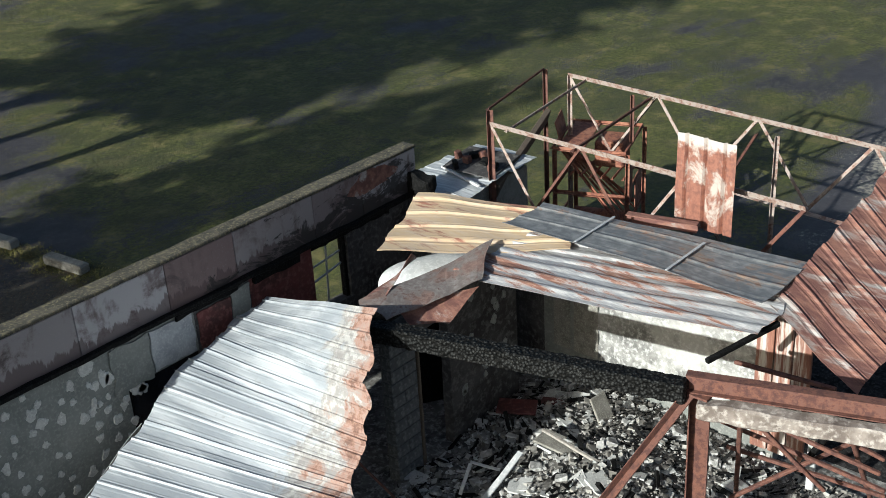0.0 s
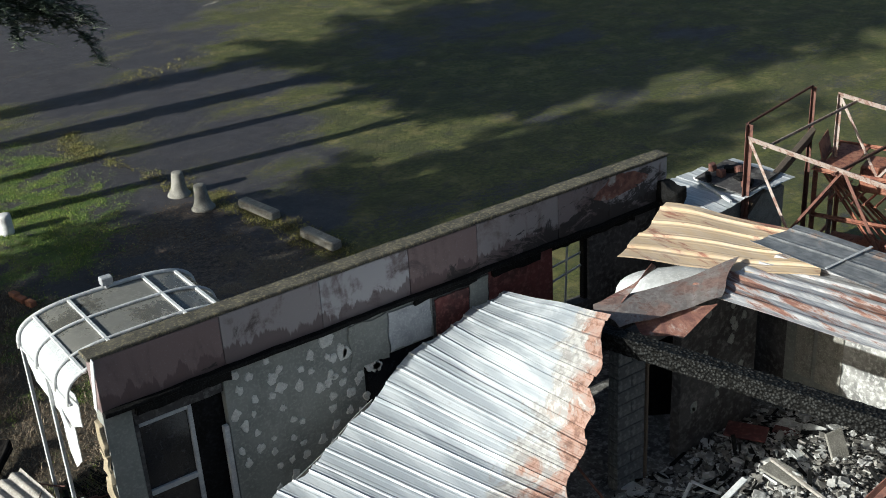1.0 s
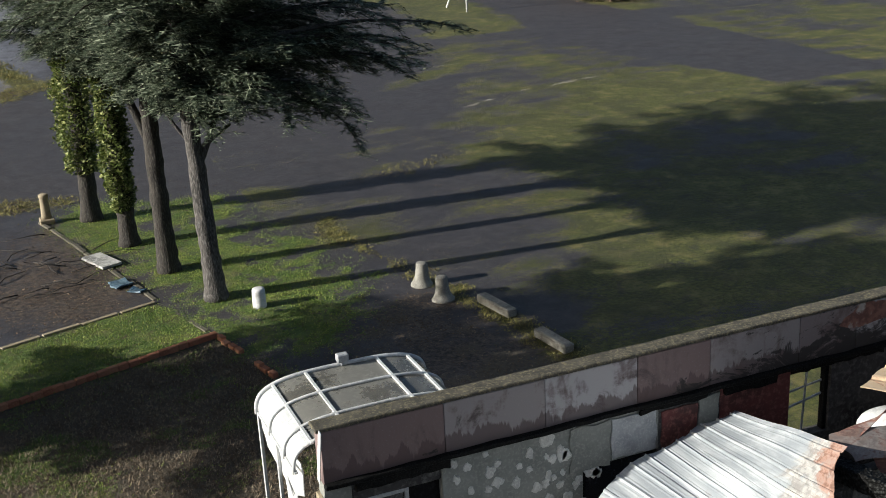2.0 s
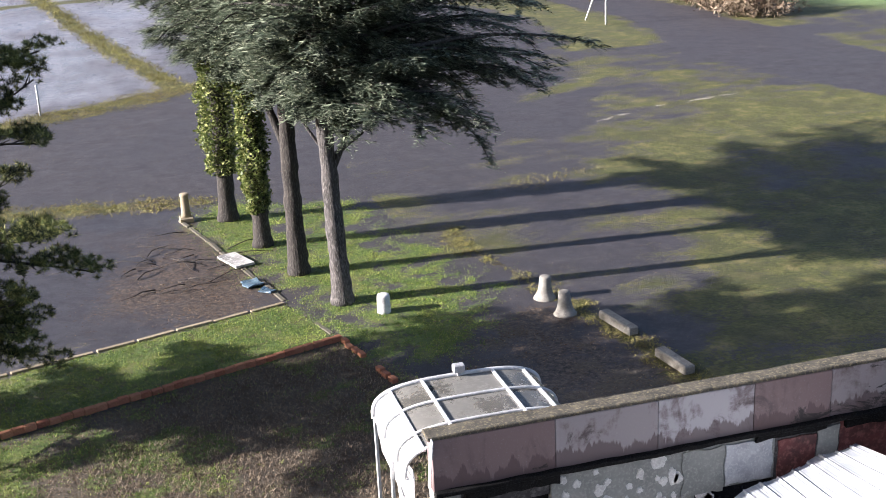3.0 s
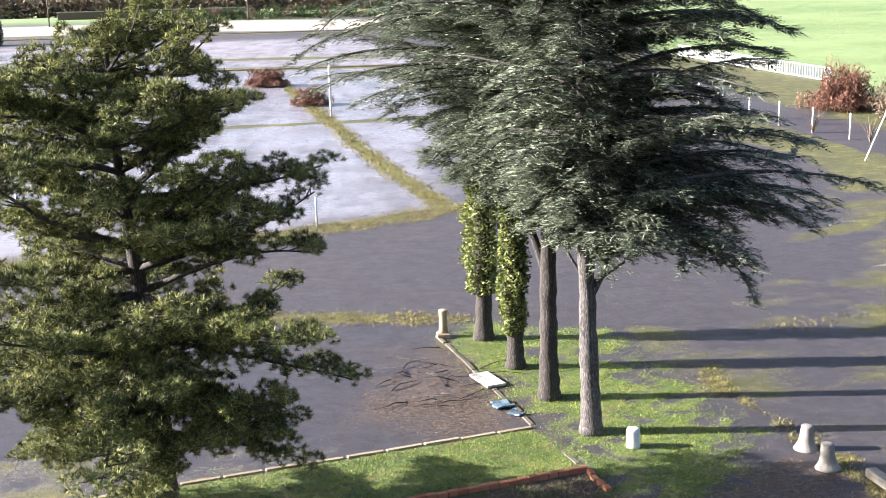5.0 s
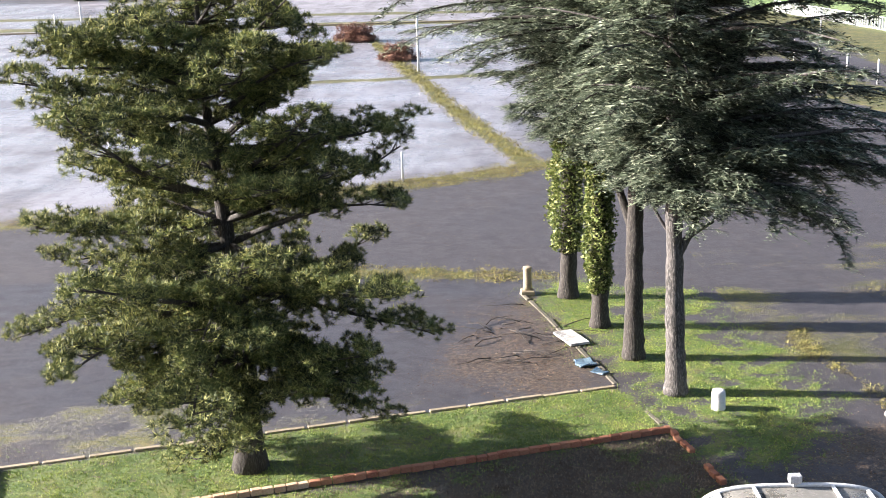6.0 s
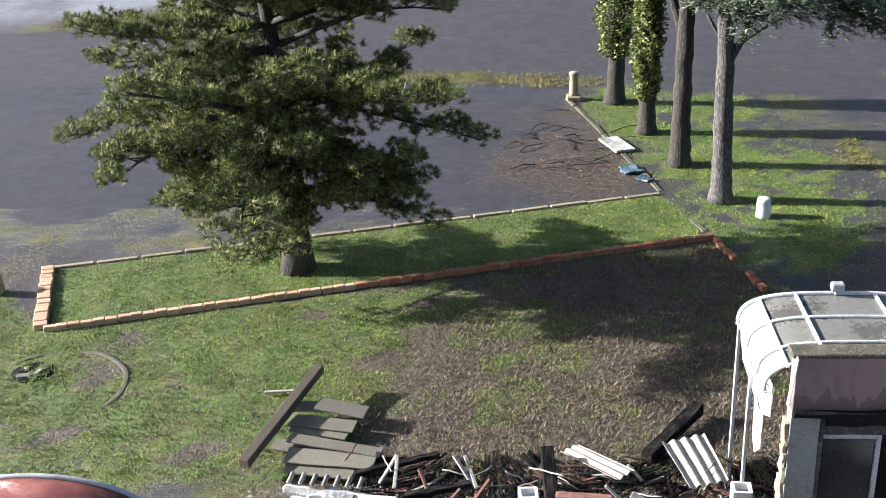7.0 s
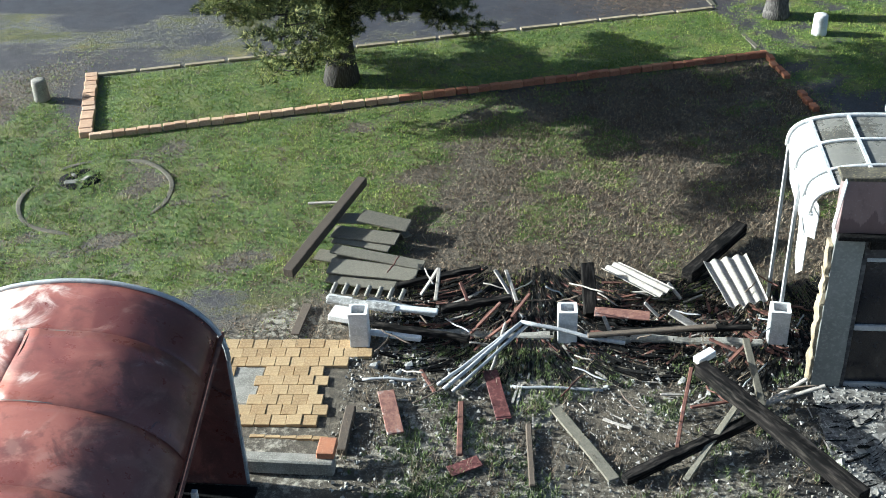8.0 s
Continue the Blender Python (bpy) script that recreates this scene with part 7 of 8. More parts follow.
rod("twig", "thin bent twig on the fallen fence", "twig", (0.15, 1.54, 0.06), (0.37, 1.51, 0.04), 0.012, 5, M["rust_steel"])
rod("twig", "thin bent twig on the fallen fence", "twig", (-4.27, 1.32, 0.17), (-4.05, 0.86, 0.13), 0.012, 5, M["brown_board"])
rod("twig", "thin bent twig on the fallen fence", "twig", (-0.57, 0.97, 0.28), (-0.22, 0.87, 0.34), 0.012, 5, M["frame_grey"])
rod("twig", "thin bent twig on the fallen fence", "twig", (-5.19, -1.11, 0.27), (-4.79, -0.96, 0.39), 0.012, 5, M["brown_board"])
rod("twig", "thin bent twig on the fallen fence", "twig", (-3.35, 1.17, 0.33), (-3.06, 0.98, 0.57), 0.012, 5, M["brown_board"])
rod("twig", "thin bent twig on the fallen fence", "twig", (-5.81, -0.08, 0.27), (-5.65, 0.36, 0.28), 0.012, 5, M["brown_board"])
rod("twig", "thin bent twig on the fallen fence", "twig", (-2.30, 1.06, 0.38), (-1.90, 1.25, 0.19), 0.012, 5, M["brown_board"])
rod("twig", "thin bent twig on the fallen fence", "twig", (-4.48, 0.63, 0.18), (-4.10, 0.95, 0.12), 0.012, 5, M["brown_board"])
rod("twig", "thin bent twig on the fallen fence", "twig", (-0.86, 1.26, 0.33), (-0.56, 1.45, 0.57), 0.012, 5, M["brown_board"])
rod("twig", "thin bent twig on the fallen fence", "twig", (-4.17, 1.55, 0.12), (-3.74, 1.98, 0.11), 0.012, 5, M["fibre"])
rod("twig", "thin bent twig on the fallen fence", "twig", (-5.45, 1.01, 0.20), (-5.15, 0.48, 0.39), 0.012, 5, M["brown_board"])
rod("twig", "thin bent twig on the fallen fence", "twig", (-5.43, -0.29, 0.14), (-5.12, -0.51, 0.30), 0.012, 5, M["fibre"])
rod("twig", "thin bent twig on the fallen fence", "twig", (-2.77, 1.74, 0.11), (-2.40, 1.39, 0.04), 0.012, 5, M["fibre"])
rod("twig", "thin bent twig on the fallen fence", "twig", (-1.11, 0.98, 0.33), (-0.86, 1.24, 0.25), 0.012, 5, M["brown_board"])
rod("twig", "thin bent twig on the fallen fence", "twig", (-2.13, 1.30, 0.19), (-1.89, 1.95, 0.08), 0.012, 5, M["rust_steel"])
rod("twig", "thin bent twig on the fallen fence", "twig", (-0.53, -0.71, 0.38), (-0.07, -0.86, 0.60), 0.012, 5, M["brown_board"])
rod("twig", "thin bent twig on the fallen fence", "twig", (-5.78, 0.28, 0.39), (-5.32, -0.07, 0.43), 0.012, 5, M["brown_board"])
rod("twig", "thin bent twig on the fallen fence", "twig", (-0.91, -0.37, 0.14), (-0.49, 0.26, 0.04), 0.012, 5, M["frame_grey"])
rod("twig", "thin bent twig on the fallen fence", "twig", (-0.56, -0.36, 0.05), (-0.11, -0.60, 0.19), 0.012, 5, M["brown_board"])
rod("twig", "thin bent twig on the fallen fence", "twig", (-2.93, 1.62, 0.07), (-2.73, 1.31, 0.28), 0.012, 5, M["fibre"])
rod("twig", "thin bent twig on the fallen fence", "twig", (-3.95, 1.16, 0.32), (-3.40, 1.28, 0.28), 0.012, 5, M["brown_board"])
rod("twig", "thin bent twig on the fallen fence", "twig", (-5.13, -0.71, 0.15), (-4.92, -0.79, 0.35), 0.012, 5, M["brown_board"])
rod("twig", "thin bent twig on the fallen fence", "twig", (-0.82, 2.60, 0.07), (-0.56, 2.19, 0.04), 0.012, 5, M["brown_board"])
rod("twig", "thin bent twig on the fallen fence", "twig", (-2.27, 0.33, 0.34), (-2.10, 0.19, 0.52), 0.012, 5, M["brown_board"])
rod("twig", "thin bent twig on the fallen fence", "twig", (-5.91, 1.84, 0.30), (-5.79, 2.28, 0.33), 0.012, 5, M["rust_steel"])
rod("twig", "thin bent twig on the fallen fence", "twig", (-4.10, 1.03, 0.26), (-3.78, 0.96, 0.22), 0.012, 5, M["brown_board"])
rod("twig", "thin bent twig on the fallen fence", "twig", (-0.06, 0.79, 0.30), (0.02, 0.84, 0.46), 0.012, 5, M["frame_grey"])
rod("twig", "thin bent twig on the fallen fence", "twig", (-4.95, 0.88, 0.18), (-4.56, 0.36, 0.34), 0.012, 5, M["frame_grey"])
rod("twig", "thin bent twig on the fallen fence", "twig", (-0.45, 2.30, 0.16), (-0.19, 1.63, 0.39), 0.012, 5, M["rust_steel"])
rod("twig", "thin bent twig on the fallen fence", "twig", (-3.20, 1.58, 0.08), (-2.82, 1.37, 0.07), 0.012, 5, M["rust_steel"])
rod("twig", "thin bent twig on the fallen fence", "twig", (-5.38, 2.03, 0.25), (-5.15, 1.37, 0.44), 0.012, 5, M["fibre"])
rod("twig", "thin bent twig on the fallen fence", "twig", (-3.19, 1.61, 0.36), (-2.71, 1.15, 0.52), 0.012, 5, M["fibre"])
rod("twig", "thin bent twig on the fallen fence", "twig", (-1.55, 0.60, 0.05), (-1.33, 0.57, 0.04), 0.012, 5, M["rust_steel"])
rod("twig", "thin bent twig on the fallen fence", "twig", (-5.95, 1.96, 0.11), (-5.78, 1.82, 0.04), 0.012, 5, M["fibre"])
plank("metal_strip", "bent bright metal strip on the rubble", "metal strip", (5.92, -4.03, 0.15), (6.28, -3.96, 0.50), 0.05, 0.02, M["white_metal"])
plank("metal_strip", "bent bright metal strip on the rubble", "metal strip", (6.30, -3.94, 0.50), (6.50, -4.29, 0.40), 0.05, 0.02, M["white_metal"])
plank("metal_strip", "long bright metal profile on the rubble", "metal strip", (5.91, -4.44, 0.30), (6.77, -4.44, 0.60), 0.09, 0.03, M["white_metal"])
plank("metal_strip", "thin pale metal strip on the rubble", "metal strip", (6.60, -4.40, 0.30), (6.74, -5.09, 0.30), 0.04, 0.02, M["white_metal"])
plank("board", "dark red board lying on the rubble", "board", (7.75, -3.26, 0.35), (8.04, -3.76, 0.35), 0.38, 0.03, M["red_wall"])
plank("board", "dark red broken board on the rubble", "board", (8.31, -3.65, 0.30), (8.69, -4.43, 0.30), 0.18, 0.03, M["red_wall"])
plank("slab", "pale broken plaster slab leaning on the wall", "slab", (8.25, -4.66, 0.80), (8.22, -4.92, 0.30), 0.3, 0.04, M["concrete"])
plank("slab", "grey plaster slab on the rubble", "slab", (7.35, -4.32, 0.50), (7.43, -5.25, 0.40), 0.35, 0.04, M["concrete"])
plank("plank", "pale splintered plank on the rubble", "plank", (7.34, -4.38, 0.62), (7.29, -5.38, 0.50), 0.06, 0.04, M["fibre"])
plank("rusty_bar", "rusty angle leaning on the rubble", "bar", (4.87, -3.02, 1.20), (5.39, -3.37, 0.20), 0.05, 0.03, M["rust_steel"])
plank("rusty_bar", "rust-brown purlin tangled under the fallen roof", "bar", (7.66, -6.83, 1.60), (7.75, -8.92, 1.40), 0.06, 0.05, M["rust_steel"])
plank("rusty_bar", "rust-brown purlin tangled under the fallen roof", "bar", (7.24, -7.17, 2.30), (7.60, -8.28, 1.20), 0.06, 0.05, M["rust_steel"])
plank("rusty_bar", "rust-brown purlin tangled under the fallen roof", "bar", (8.32, -8.60, 1.80), (7.30, -7.23, 0.80), 0.06, 0.05, M["rust_steel"])
plank("rusty_bar", "rust-brown purlin tangled under the fallen roof", "bar", (7.64, -7.26, 2.20), (8.04, -8.78, 1.60), 0.06, 0.05, M["rust_steel"])
plank("rusty_bar", "rust-brown purlin tangled under the fallen roof", "bar", (7.73, -6.94, 1.20), (8.17, -8.80, 1.00), 0.06, 0.05, M["rust_steel"])
plank("rusty_bar", "rust-brown purlin tangled under the fallen roof", "bar", (7.80, -6.94, 2.40), (7.92, -8.17, 2.40), 0.06, 0.05, M["rust_steel"])
plank("rusty_bar", "rust-brown purlin tangled under the fallen roof", "bar", (6.91, -7.49, 2.30), (8.05, -6.96, 0.20), 0.06, 0.05, M["rust_steel"])
plank("rusty_bar", "rust-brown purlin tangled under the fallen roof", "bar", (7.68, -7.41, 1.80), (7.89, -8.80, 1.50), 0.06, 0.05, M["rust_steel"])
plank("rusty_bar", "rust-brown purlin tangled under the fallen roof", "bar", (7.49, -8.49, 2.30), (8.81, -8.41, 0.40), 0.06, 0.05, M["rust_steel"])
plank("charred_strut", "charred black strut leaning through the ruin", "beam", (8.01, -7.75, 1.00), (7.79, -8.26, 2.00), 0.07, 0.07, M["char"])
plank("charred_strut", "charred black strut under the roof edge", "beam", (7.39, -6.78, 2.55), (8.38, -7.21, 2.75), 0.07, 0.07, M["char"])
plank("white_pipe", "white downpipe standing in the ruin", "pipe", (7.86, -7.97, 1.90), (8.32, -7.81, 0.60), 0.1, 0.1, M["white_metal"])

# ---- the steel frame behind the building ----
frame_thing = thing("lattice_truss", "rusted lattice trusses of a burnt shed", "truss")
def lattice(x, y0, y1, z0, z1, bays, mats, skew=0.0):
    ys = np.linspace(y0, y1, bays + 1)
    part("top_chord", l_bar_bm((x, y0, z1), (x + skew, y1, z1), 0.09, 0.012, 20), mats[0], frame_thing)
    part("bottom_chord", l_bar_bm((x, y0, z0), (x + skew, y1, z0), 0.08, 0.012, 200), mats[1], frame_thing)
    for k in range(bays):
        xa, xb = x + skew * k / bays, x + skew * (k + 1) / bays
        ym = (ys[k] + ys[k + 1]) / 2
        part("web", l_bar_bm((xa, ys[k], z1), ((xa + xb) / 2, ym, z0), 0.06, 0.008), mats[k % 2], frame_thing)
        part("web", l_bar_bm(((xa + xb) / 2, ym, z0), (xb, ys[k + 1], z1), 0.06, 0.008, 90), mats[(k + 1) % 2], frame_thing)


steel = (M["pale_steel"], M["rust_steel"])
lattice(10.66, -0.95, -6.6, 2.02, 3.34, 3, steel, -0.35)
lattice(13.55, -0.50, -8.4, 2.0, 3.30, 4, (M["pale_steel"], M["pale_steel"]), -0.7)
for a, b, w, mat in (
    ((10.66, -0.93, 0.03), (10.66, -0.93, 3.62), 0.09, "rust_steel"), ((13.2, -0.2, 0.0), (13.2, -0.2, 3.50), 0.07, "rust_steel"),
    ((13.55, -0.5, 0.0), (13.55, -0.5, 3.35), 0.07, "pale_steel"), ((12.9, -4.9, 0.0), (12.9, -4.9, 3.25), 0.07, "pale_steel"), ((13.3, -2.0, 2.4), (13.3, -2.0, 3.3), 0.06, "rust_steel"),
    ((10.66, -0.93, 3.60), (13.2, -0.2, 3.48), 0.05, "rust_steel"), ((10.60, -1.35, 3.32), (13.5, -0.9, 3.28), 0.06, "pale_steel"),
    ((10.45, -2.75, 3.32), (13.3, -2.4, 3.28), 0.06, "rust_steel"), ((10.3, -4.7, 2.1), (12.9, -4.6, 3.2), 0.05, "rust_steel"),
    ((10.1, -6.6, 2.05), (12.6, -8.0, 2.2), 0.07, "rust_steel"),
):
    part("bar", l_bar_bm(a, b, w, 0.01, 15), M[mat], frame_thing)
part("channel", bar_bm((10.75, -0.95, 2.15), (13.2, -0.25, 2.62), 0.10, 0.30, 0.01, 20), M["brown_board"], frame_thing, "dark brown sloping channel")
machine = thing("machine", "rusted machine frame with drums inside the lattice", "machine", (13.75, -0.95, 0.0), 20)
for x in (-0.75, 0.75):
    for y in (-0.75, 0.6):
        part("leg", l_bar_bm((x, y, 0), (x, y, 2.15), 0.07, 0.01), M["orange_rust"], machine)
for z in (0.6, 1.3, 2.15):
    for y in (-0.75, 0.6):
        part("rail", l_bar_bm((-0.75, y, z), (0.75, y, z), 0.06, 0.01), M["orange_rust"], machine)
    for x in (-0.75, 0.75):
        part("rail", l_bar_bm((x, -0.75, z), (x, 0.6, z), 0.06, 0.01), M["orange_rust"], machine)
part("plate", box_bm(0.5, 0.02, 0.75, 0.004, (-0.5, -0.76, 1.1)), M["orange_rust"], machine)
part("plate", box_bm(0.55, 0.02, 0.6, 0.004, (0.3, -0.76, 0.75)), M["orange_rust"], machine)
part("plate", box_bm(1.4, 0.5, 0.03, 0.004, (0.0, 0.3, 2.15)), M["orange_rust"], machine)
for k in range(7):
    part("slat", l_bar_bm((-0.7, -0.7 + k * 0.2, 1.62), (0.7, -0.7 + k * 0.2, 1.45), 0.05, 0.008), M["orange_rust"], machine)
for k in range(3):
    tube("drum", [(-0.55 + k * 0.45, -0.6, 0.35), (-0.55 + k * 0.45, 0.5, 0.35)], 0.19, M["orange_rust"], machine, sides=14)
part("plate", box_bm(0.75, 0.02, 0.42, 0.004, m=pose(0.05, 0.62, 2.10, -14, 0, 6)), M["orange_rust"], machine)
part("hopper", box_bm(0.62, 0.55, 0.5, 0.03, (0.35, -0.25, 1.55)), M["orange_rust"], machine, "rust-red hopper box")
for k in range(6):
    part("brace", l_bar_bm((-0.74 + 0.25 * k, -0.74, 0.62), (-0.5 + 0.22 * k, 0.55, 2.1 - 0.1 * k), 0.045, 0.008, 30 * k), M["orange_rust"], machine)
q = random.Random(44)
for k in range(34):
    a = Vector((q.uniform(10.9, 13.6), q.uniform(-3.4, 0.2), q.uniform(0.05, 0.5)))
    b = a + Vector((q.uniform(-0.8, 0.8), q.uniform(-0.8, 0.8), q.uniform(-0.05, 0.6)))
    b.z = max(0.05, b.z)
    tagged(part("scrap_bar", l_bar_bm(a, b, 0.04, 0.008, q.uniform(0, 90)), M["rust_steel"]), "thin rusty scrap bar under the lattice frame", "bar", "scrap bars")
shed = thing("lean_to", "low block lean-to with loose zinc sheets on its roof", "shed", (10.75, -0.25, 0), 0)
part("wall", box_bm(0.18, 1.40, 2.28, 0.01, (-0.75, 0.0, 0)), M["concrete"], shed)
part("wall", box_bm(1.60, 0.18, 2.28, 0.01, (0.14, -0.58, 0)), M["concrete"], shed)
part("wall", box_bm(1.60, 0.18, 2.28, 0.01, (0.14, 0.60, 0)), M["concrete"], shed)
for k in range(3):
    x0, x1 = -0.95 + k * 0.66, -0.24 + k * 0.66
    me = ribbed_sheet("roof_sheet", (x0, 0.80 - 0.1 * k, 2.29 + 0.03 * k), (x1, 0.78 - 0.1 * k, 2.33 + 0.03 * k), (x0, -0.78, 2.33 + 0.03 * k), (x1, -0.76, 2.37 + 0.03 * k), M["zinc"], pitch=0.24, height=0.02, profile=seam, wobble=0.03, seed=40 + k, nv=8, torn=0.05)
    put("roof_sheet", me, shed)
part("batten", bar_bm((-0.45, -0.72, 2.40), (-0.15, 0.35, 2.42), 0.05, 0.04), M["white_metal"], shed)
part("dark_sheet", jitter_bm(box_bm(0.95, 1.0, 0.02, 0.004, m=pose(0.30, -0.15, 2.44, 2, -4, 8)), 0.04, 2.0, 3), M["soot_wall"], shed, "sooty loose sheet")
for k in range(9):
    x, y = 10.75 + q.uniform(-0.15, 0.55), -0.25 + q.uniform(-0.6, 0.3)
    bm = box_bm(q.uniform(0.1, 0.2), q.uniform(0.08, 0.16), q.uniform(0.06, 0.18), 0.02, m=pose(x, y, 2.45 + 0.05 * (x - 10.75), q.uniform(-9, 9), q.uniform(-9, 9), q.uniform(0, 90)))
    tagged(part("scrap_block", jitter_bm(bm, 0.04, 5, k), M["rust_steel"] if k % 2 else M["char"]), "scorched lump of scrap on the lean-to roof", "scrap", "scrap lumps")

# ---- far things: fence, lamps, bushes, hedge ----
def standing(name, label, category, x, y, h, r0, material, group="", sides=8):
    z = ground_z(x, y)
    return tagged(put(name, mesh_of(name, *tube_data([(x, y, z - 0.05), (x, y, z + h)], [r0, r0 * 0.9], sides), material, True)), label, category, group)


for x, y in ((23.0, 83.5), (24.1, 73.4), (25.3, 70.3), (26.4, 66.6), (27.6, 63.0)):
    standing("fence_post", "thin white concrete fence post beside the lane", "fence post", x, y, 1.75, 0.075, M["white_block"], "fence posts")
standing("lamp_post", "tall thin grey lamp post beside the lane", "lamp post", 21.9, 72.8, 5.0, 0.06, M["frame_grey"])
standing("fence_post", "white corner post of the lane fence", "fence post", 25.2, 51.6, 3.4, 0.07, M["white_block"])
stay = thing("post_stay", "white slanting stay of the corner post", "fence post")
part("stay", bar_bm((25.0, 54.2, 0.0), (25.15, 51.7, 3.35), 0.09, 0.09), M["white_block"], stay)
standing("marker_pole", "white marker pole at the car park edge", "pole", -6.47, 40.45, 1.35, 0.05, M["white_metal"])
standing("lamp_post", "white lamp post on the grass strip of the car park", "lamp post", -7.45, 83.6, 4.6, 0.10, M["white_metal"])
for x, y, h in ((-44.8, 106.0, 3.9), (-50.5, 131.5, 3.6), (-22.0, 47.0, 1.3)):
    standing("lamp_post", "white lamp post of the far car park", "lamp post", x, y, h, 0.10, M["white_metal"], "car park lamps")


def shrub(name, label, x, y, rx, ry, h, material, n, size, seed, base=0.1, group=""):
    q = np.random.default_rng(seed)
    z0 = ground_z(x, y)
    d = q.normal(0, 1, (n, 3))
    d /= np.linalg.norm(d, axis=1, keepdims=True)
    d[:, 2] = np.abs(d[:, 2])
    lump = 0.8 + 0.3 * np.sin(d[:, 0] * 5 + seed) * np.cos(d[:, 1] * 6) + 0.15 * np.sin(d[:, 2] * 9)
    p = d * (q.uniform(0.25, 1.0, n) ** 0.5 * lump)[:, None] * [rx, ry, h] + [0, 0, base]
    ob = thing(name, label, "bush", (x, y, z0), 0, group)
    wood = Wood()
    qq = random.Random(seed)
    for k in range(4):
        a = k * 1.57 + qq.uniform(0, 0.8)
        wood.add([Vector((0.02 * math.cos(a), 0.1 * math.sin(a), -0.05)), Vector((rx * 0.3 * math.cos(a), ry * 0.3 * math.sin(a), h * 0.45)), Vector((rx * 0.6 * math.cos(a), ry * 0.6 * math.sin(a), h * 0.8))], [0.04, 0.025, 0.01], 4)
    put("stems", mesh_of("stems", wood.v, wood.f, M["bark_dark"]), ob)
    put("foliage", scatter("foliage", p, None, spray_shape(6, seed, 1.0, 0.075), q.uniform(0.7, 1.5, n) * size, material, 1.0, seed), ob)
    return ob


shrub("bush", "russet bare bush at the edge of the field", 32.6, 77.0, 3.1, 2.6, 3.6, M["red_leaf"], 2800, 0.32, 3)
shrub("bush", "russet bush on the car park strip", -9.6, 92.0, 2.0, 1.8, 1.5, M["red_leaf"], 1500, 0.30, 4, group="strip bushes")
shrub("bush", "russet bush on the car park strip", -15.0, 110.0, 2.6, 2.2, 1.7, M["red_leaf"], 1700, 0.32, 5, group="strip bushes")
shrub("bush", "russet bush beside the far kerb", -32.0, 118.0, 2.2, 2.0, 1.4, M["red_leaf"], 1000, 0.32, 6)
for k in range(9):
    t = k / 8
    shrub("bramble", "tangled brown bramble hedge along the lane", 36.0 - 1.6 * t, 74.5 - 24 * t, 2.6, 2.4, 2.6, M["brown_leaf"], 950, 0.36, 30 + k, group="bramble hedge")
for x, y in ((26.4, 66.5), (28.4, 61.6)):
    z = ground_z(x, y)
    wood = Wood()
    qq = random.Random(int(x))
    for k in range(12):
        a = qq.uniform(0, 6.28)
        wood.add([Vector((x, y, z)), Vector((x + 0.4 * math.cos(a), y + 0.4 * math.sin(a), z + 0.9)), Vector((x + 1.1 * math.cos(a), y + 1.1 * math.sin(a), z + 1.6))], [0.03, 0.02, 0.008], 4)
    tagged(put("sapling", mesh_of("sapling", wood.v, wood.f, M["brown_leaf"])), "bare leafless sapling beside the fence", "sapling")
# white railing round the field
rail = thing("railing", "white concrete baluster railing round the field", "railing")
ends = (Vector((33.6, 132, 0)), Vector((39.3, 97, 0)))
bal = from_bm("baluster", box_bm(0.17, 0.12, 1.25, 0.02), M["white_block"])
for k in range(70):
    p = ends[0].lerp(ends[1], k / 69)
    put("baluster", bal, rail, m=pose(p.x, p.y, ground_z(p.x, p.y)))
za, zb = ground_z(0, ends[0].y), ground_z(0, ends[1].y)
part("top_rail", bar_bm((ends[0].x, ends[0].y, za + 1.27), (ends[1].x, ends[1].y, zb + 1.27), 0.08, 0.09), M["white_block"], rail)
part("base_rail", bar_bm((ends[0].x, ends[0].y, za + 0.08), (ends[1].x, ends[1].y, zb + 0.08), 0.08, 0.08), M["white_block"], rail)
# far side of the car park
for k in range(30):
    x = -62 + k * 2.9
    y = 270 - 0.12 * (x + 30)
    shrub("hedge_bush", "clipped low green hedge bush beside the far road", x, y, 2.6, 1.4, 3.0, M["brown_leaf"] if k % 3 == 1 else M["green_leaf"], 330, 0.5, 60 + k, group="roadside hedge")
for x0, x1, y in ((-90, 6, 211.0), (-70, 6, 130.2)):
    seg = thing("far_kerb", "pale kerb along the far side of the car park", "kerb")
    part("kerb_run", box_bm(x1 - x0, 0.3, 0.2, 0.02, ((x0 + x1) / 2, y, ground_z(0, y) - 0.02)), M["kerb"], seg)
cyp = thing("cypress", "dark upright cypress beside the far road", "tree", (-70.5, 196.0, ground_z(0, 196)))
wood = Wood()
wood.add([Vector((0, 0, -0.1)), Vector((0, 0, 3.5)), Vector((0.1, 0, 7.0))], [0.3, 0.2, 0.05], 7)
put("trunk", mesh_of("trunk", wood.v, wood.f, M["bark_dark"]), cyp)
qq = np.random.default_rng(91)
n = 2200
zz = qq.uniform(0.1, 8.4, n)
rr = np.interp(zz, [0.1, 2.0, 5.0, 7.5, 8.4], [1.9, 2.2, 2.0, 1.2, 0.15]) * qq.uniform(0.3, 1.0, n) ** 0.5
aa = qq.uniform(0, 6.28, n)
put("crown", scatter("crown", np.stack([rr * np.cos(aa), rr * np.sin(aa), zz], -1), None, spray_shape(7, 8, 1.0, 0.2), qq.uniform(0.4, 0.8, n), M["cedar"], 0.6, 92), cyp)
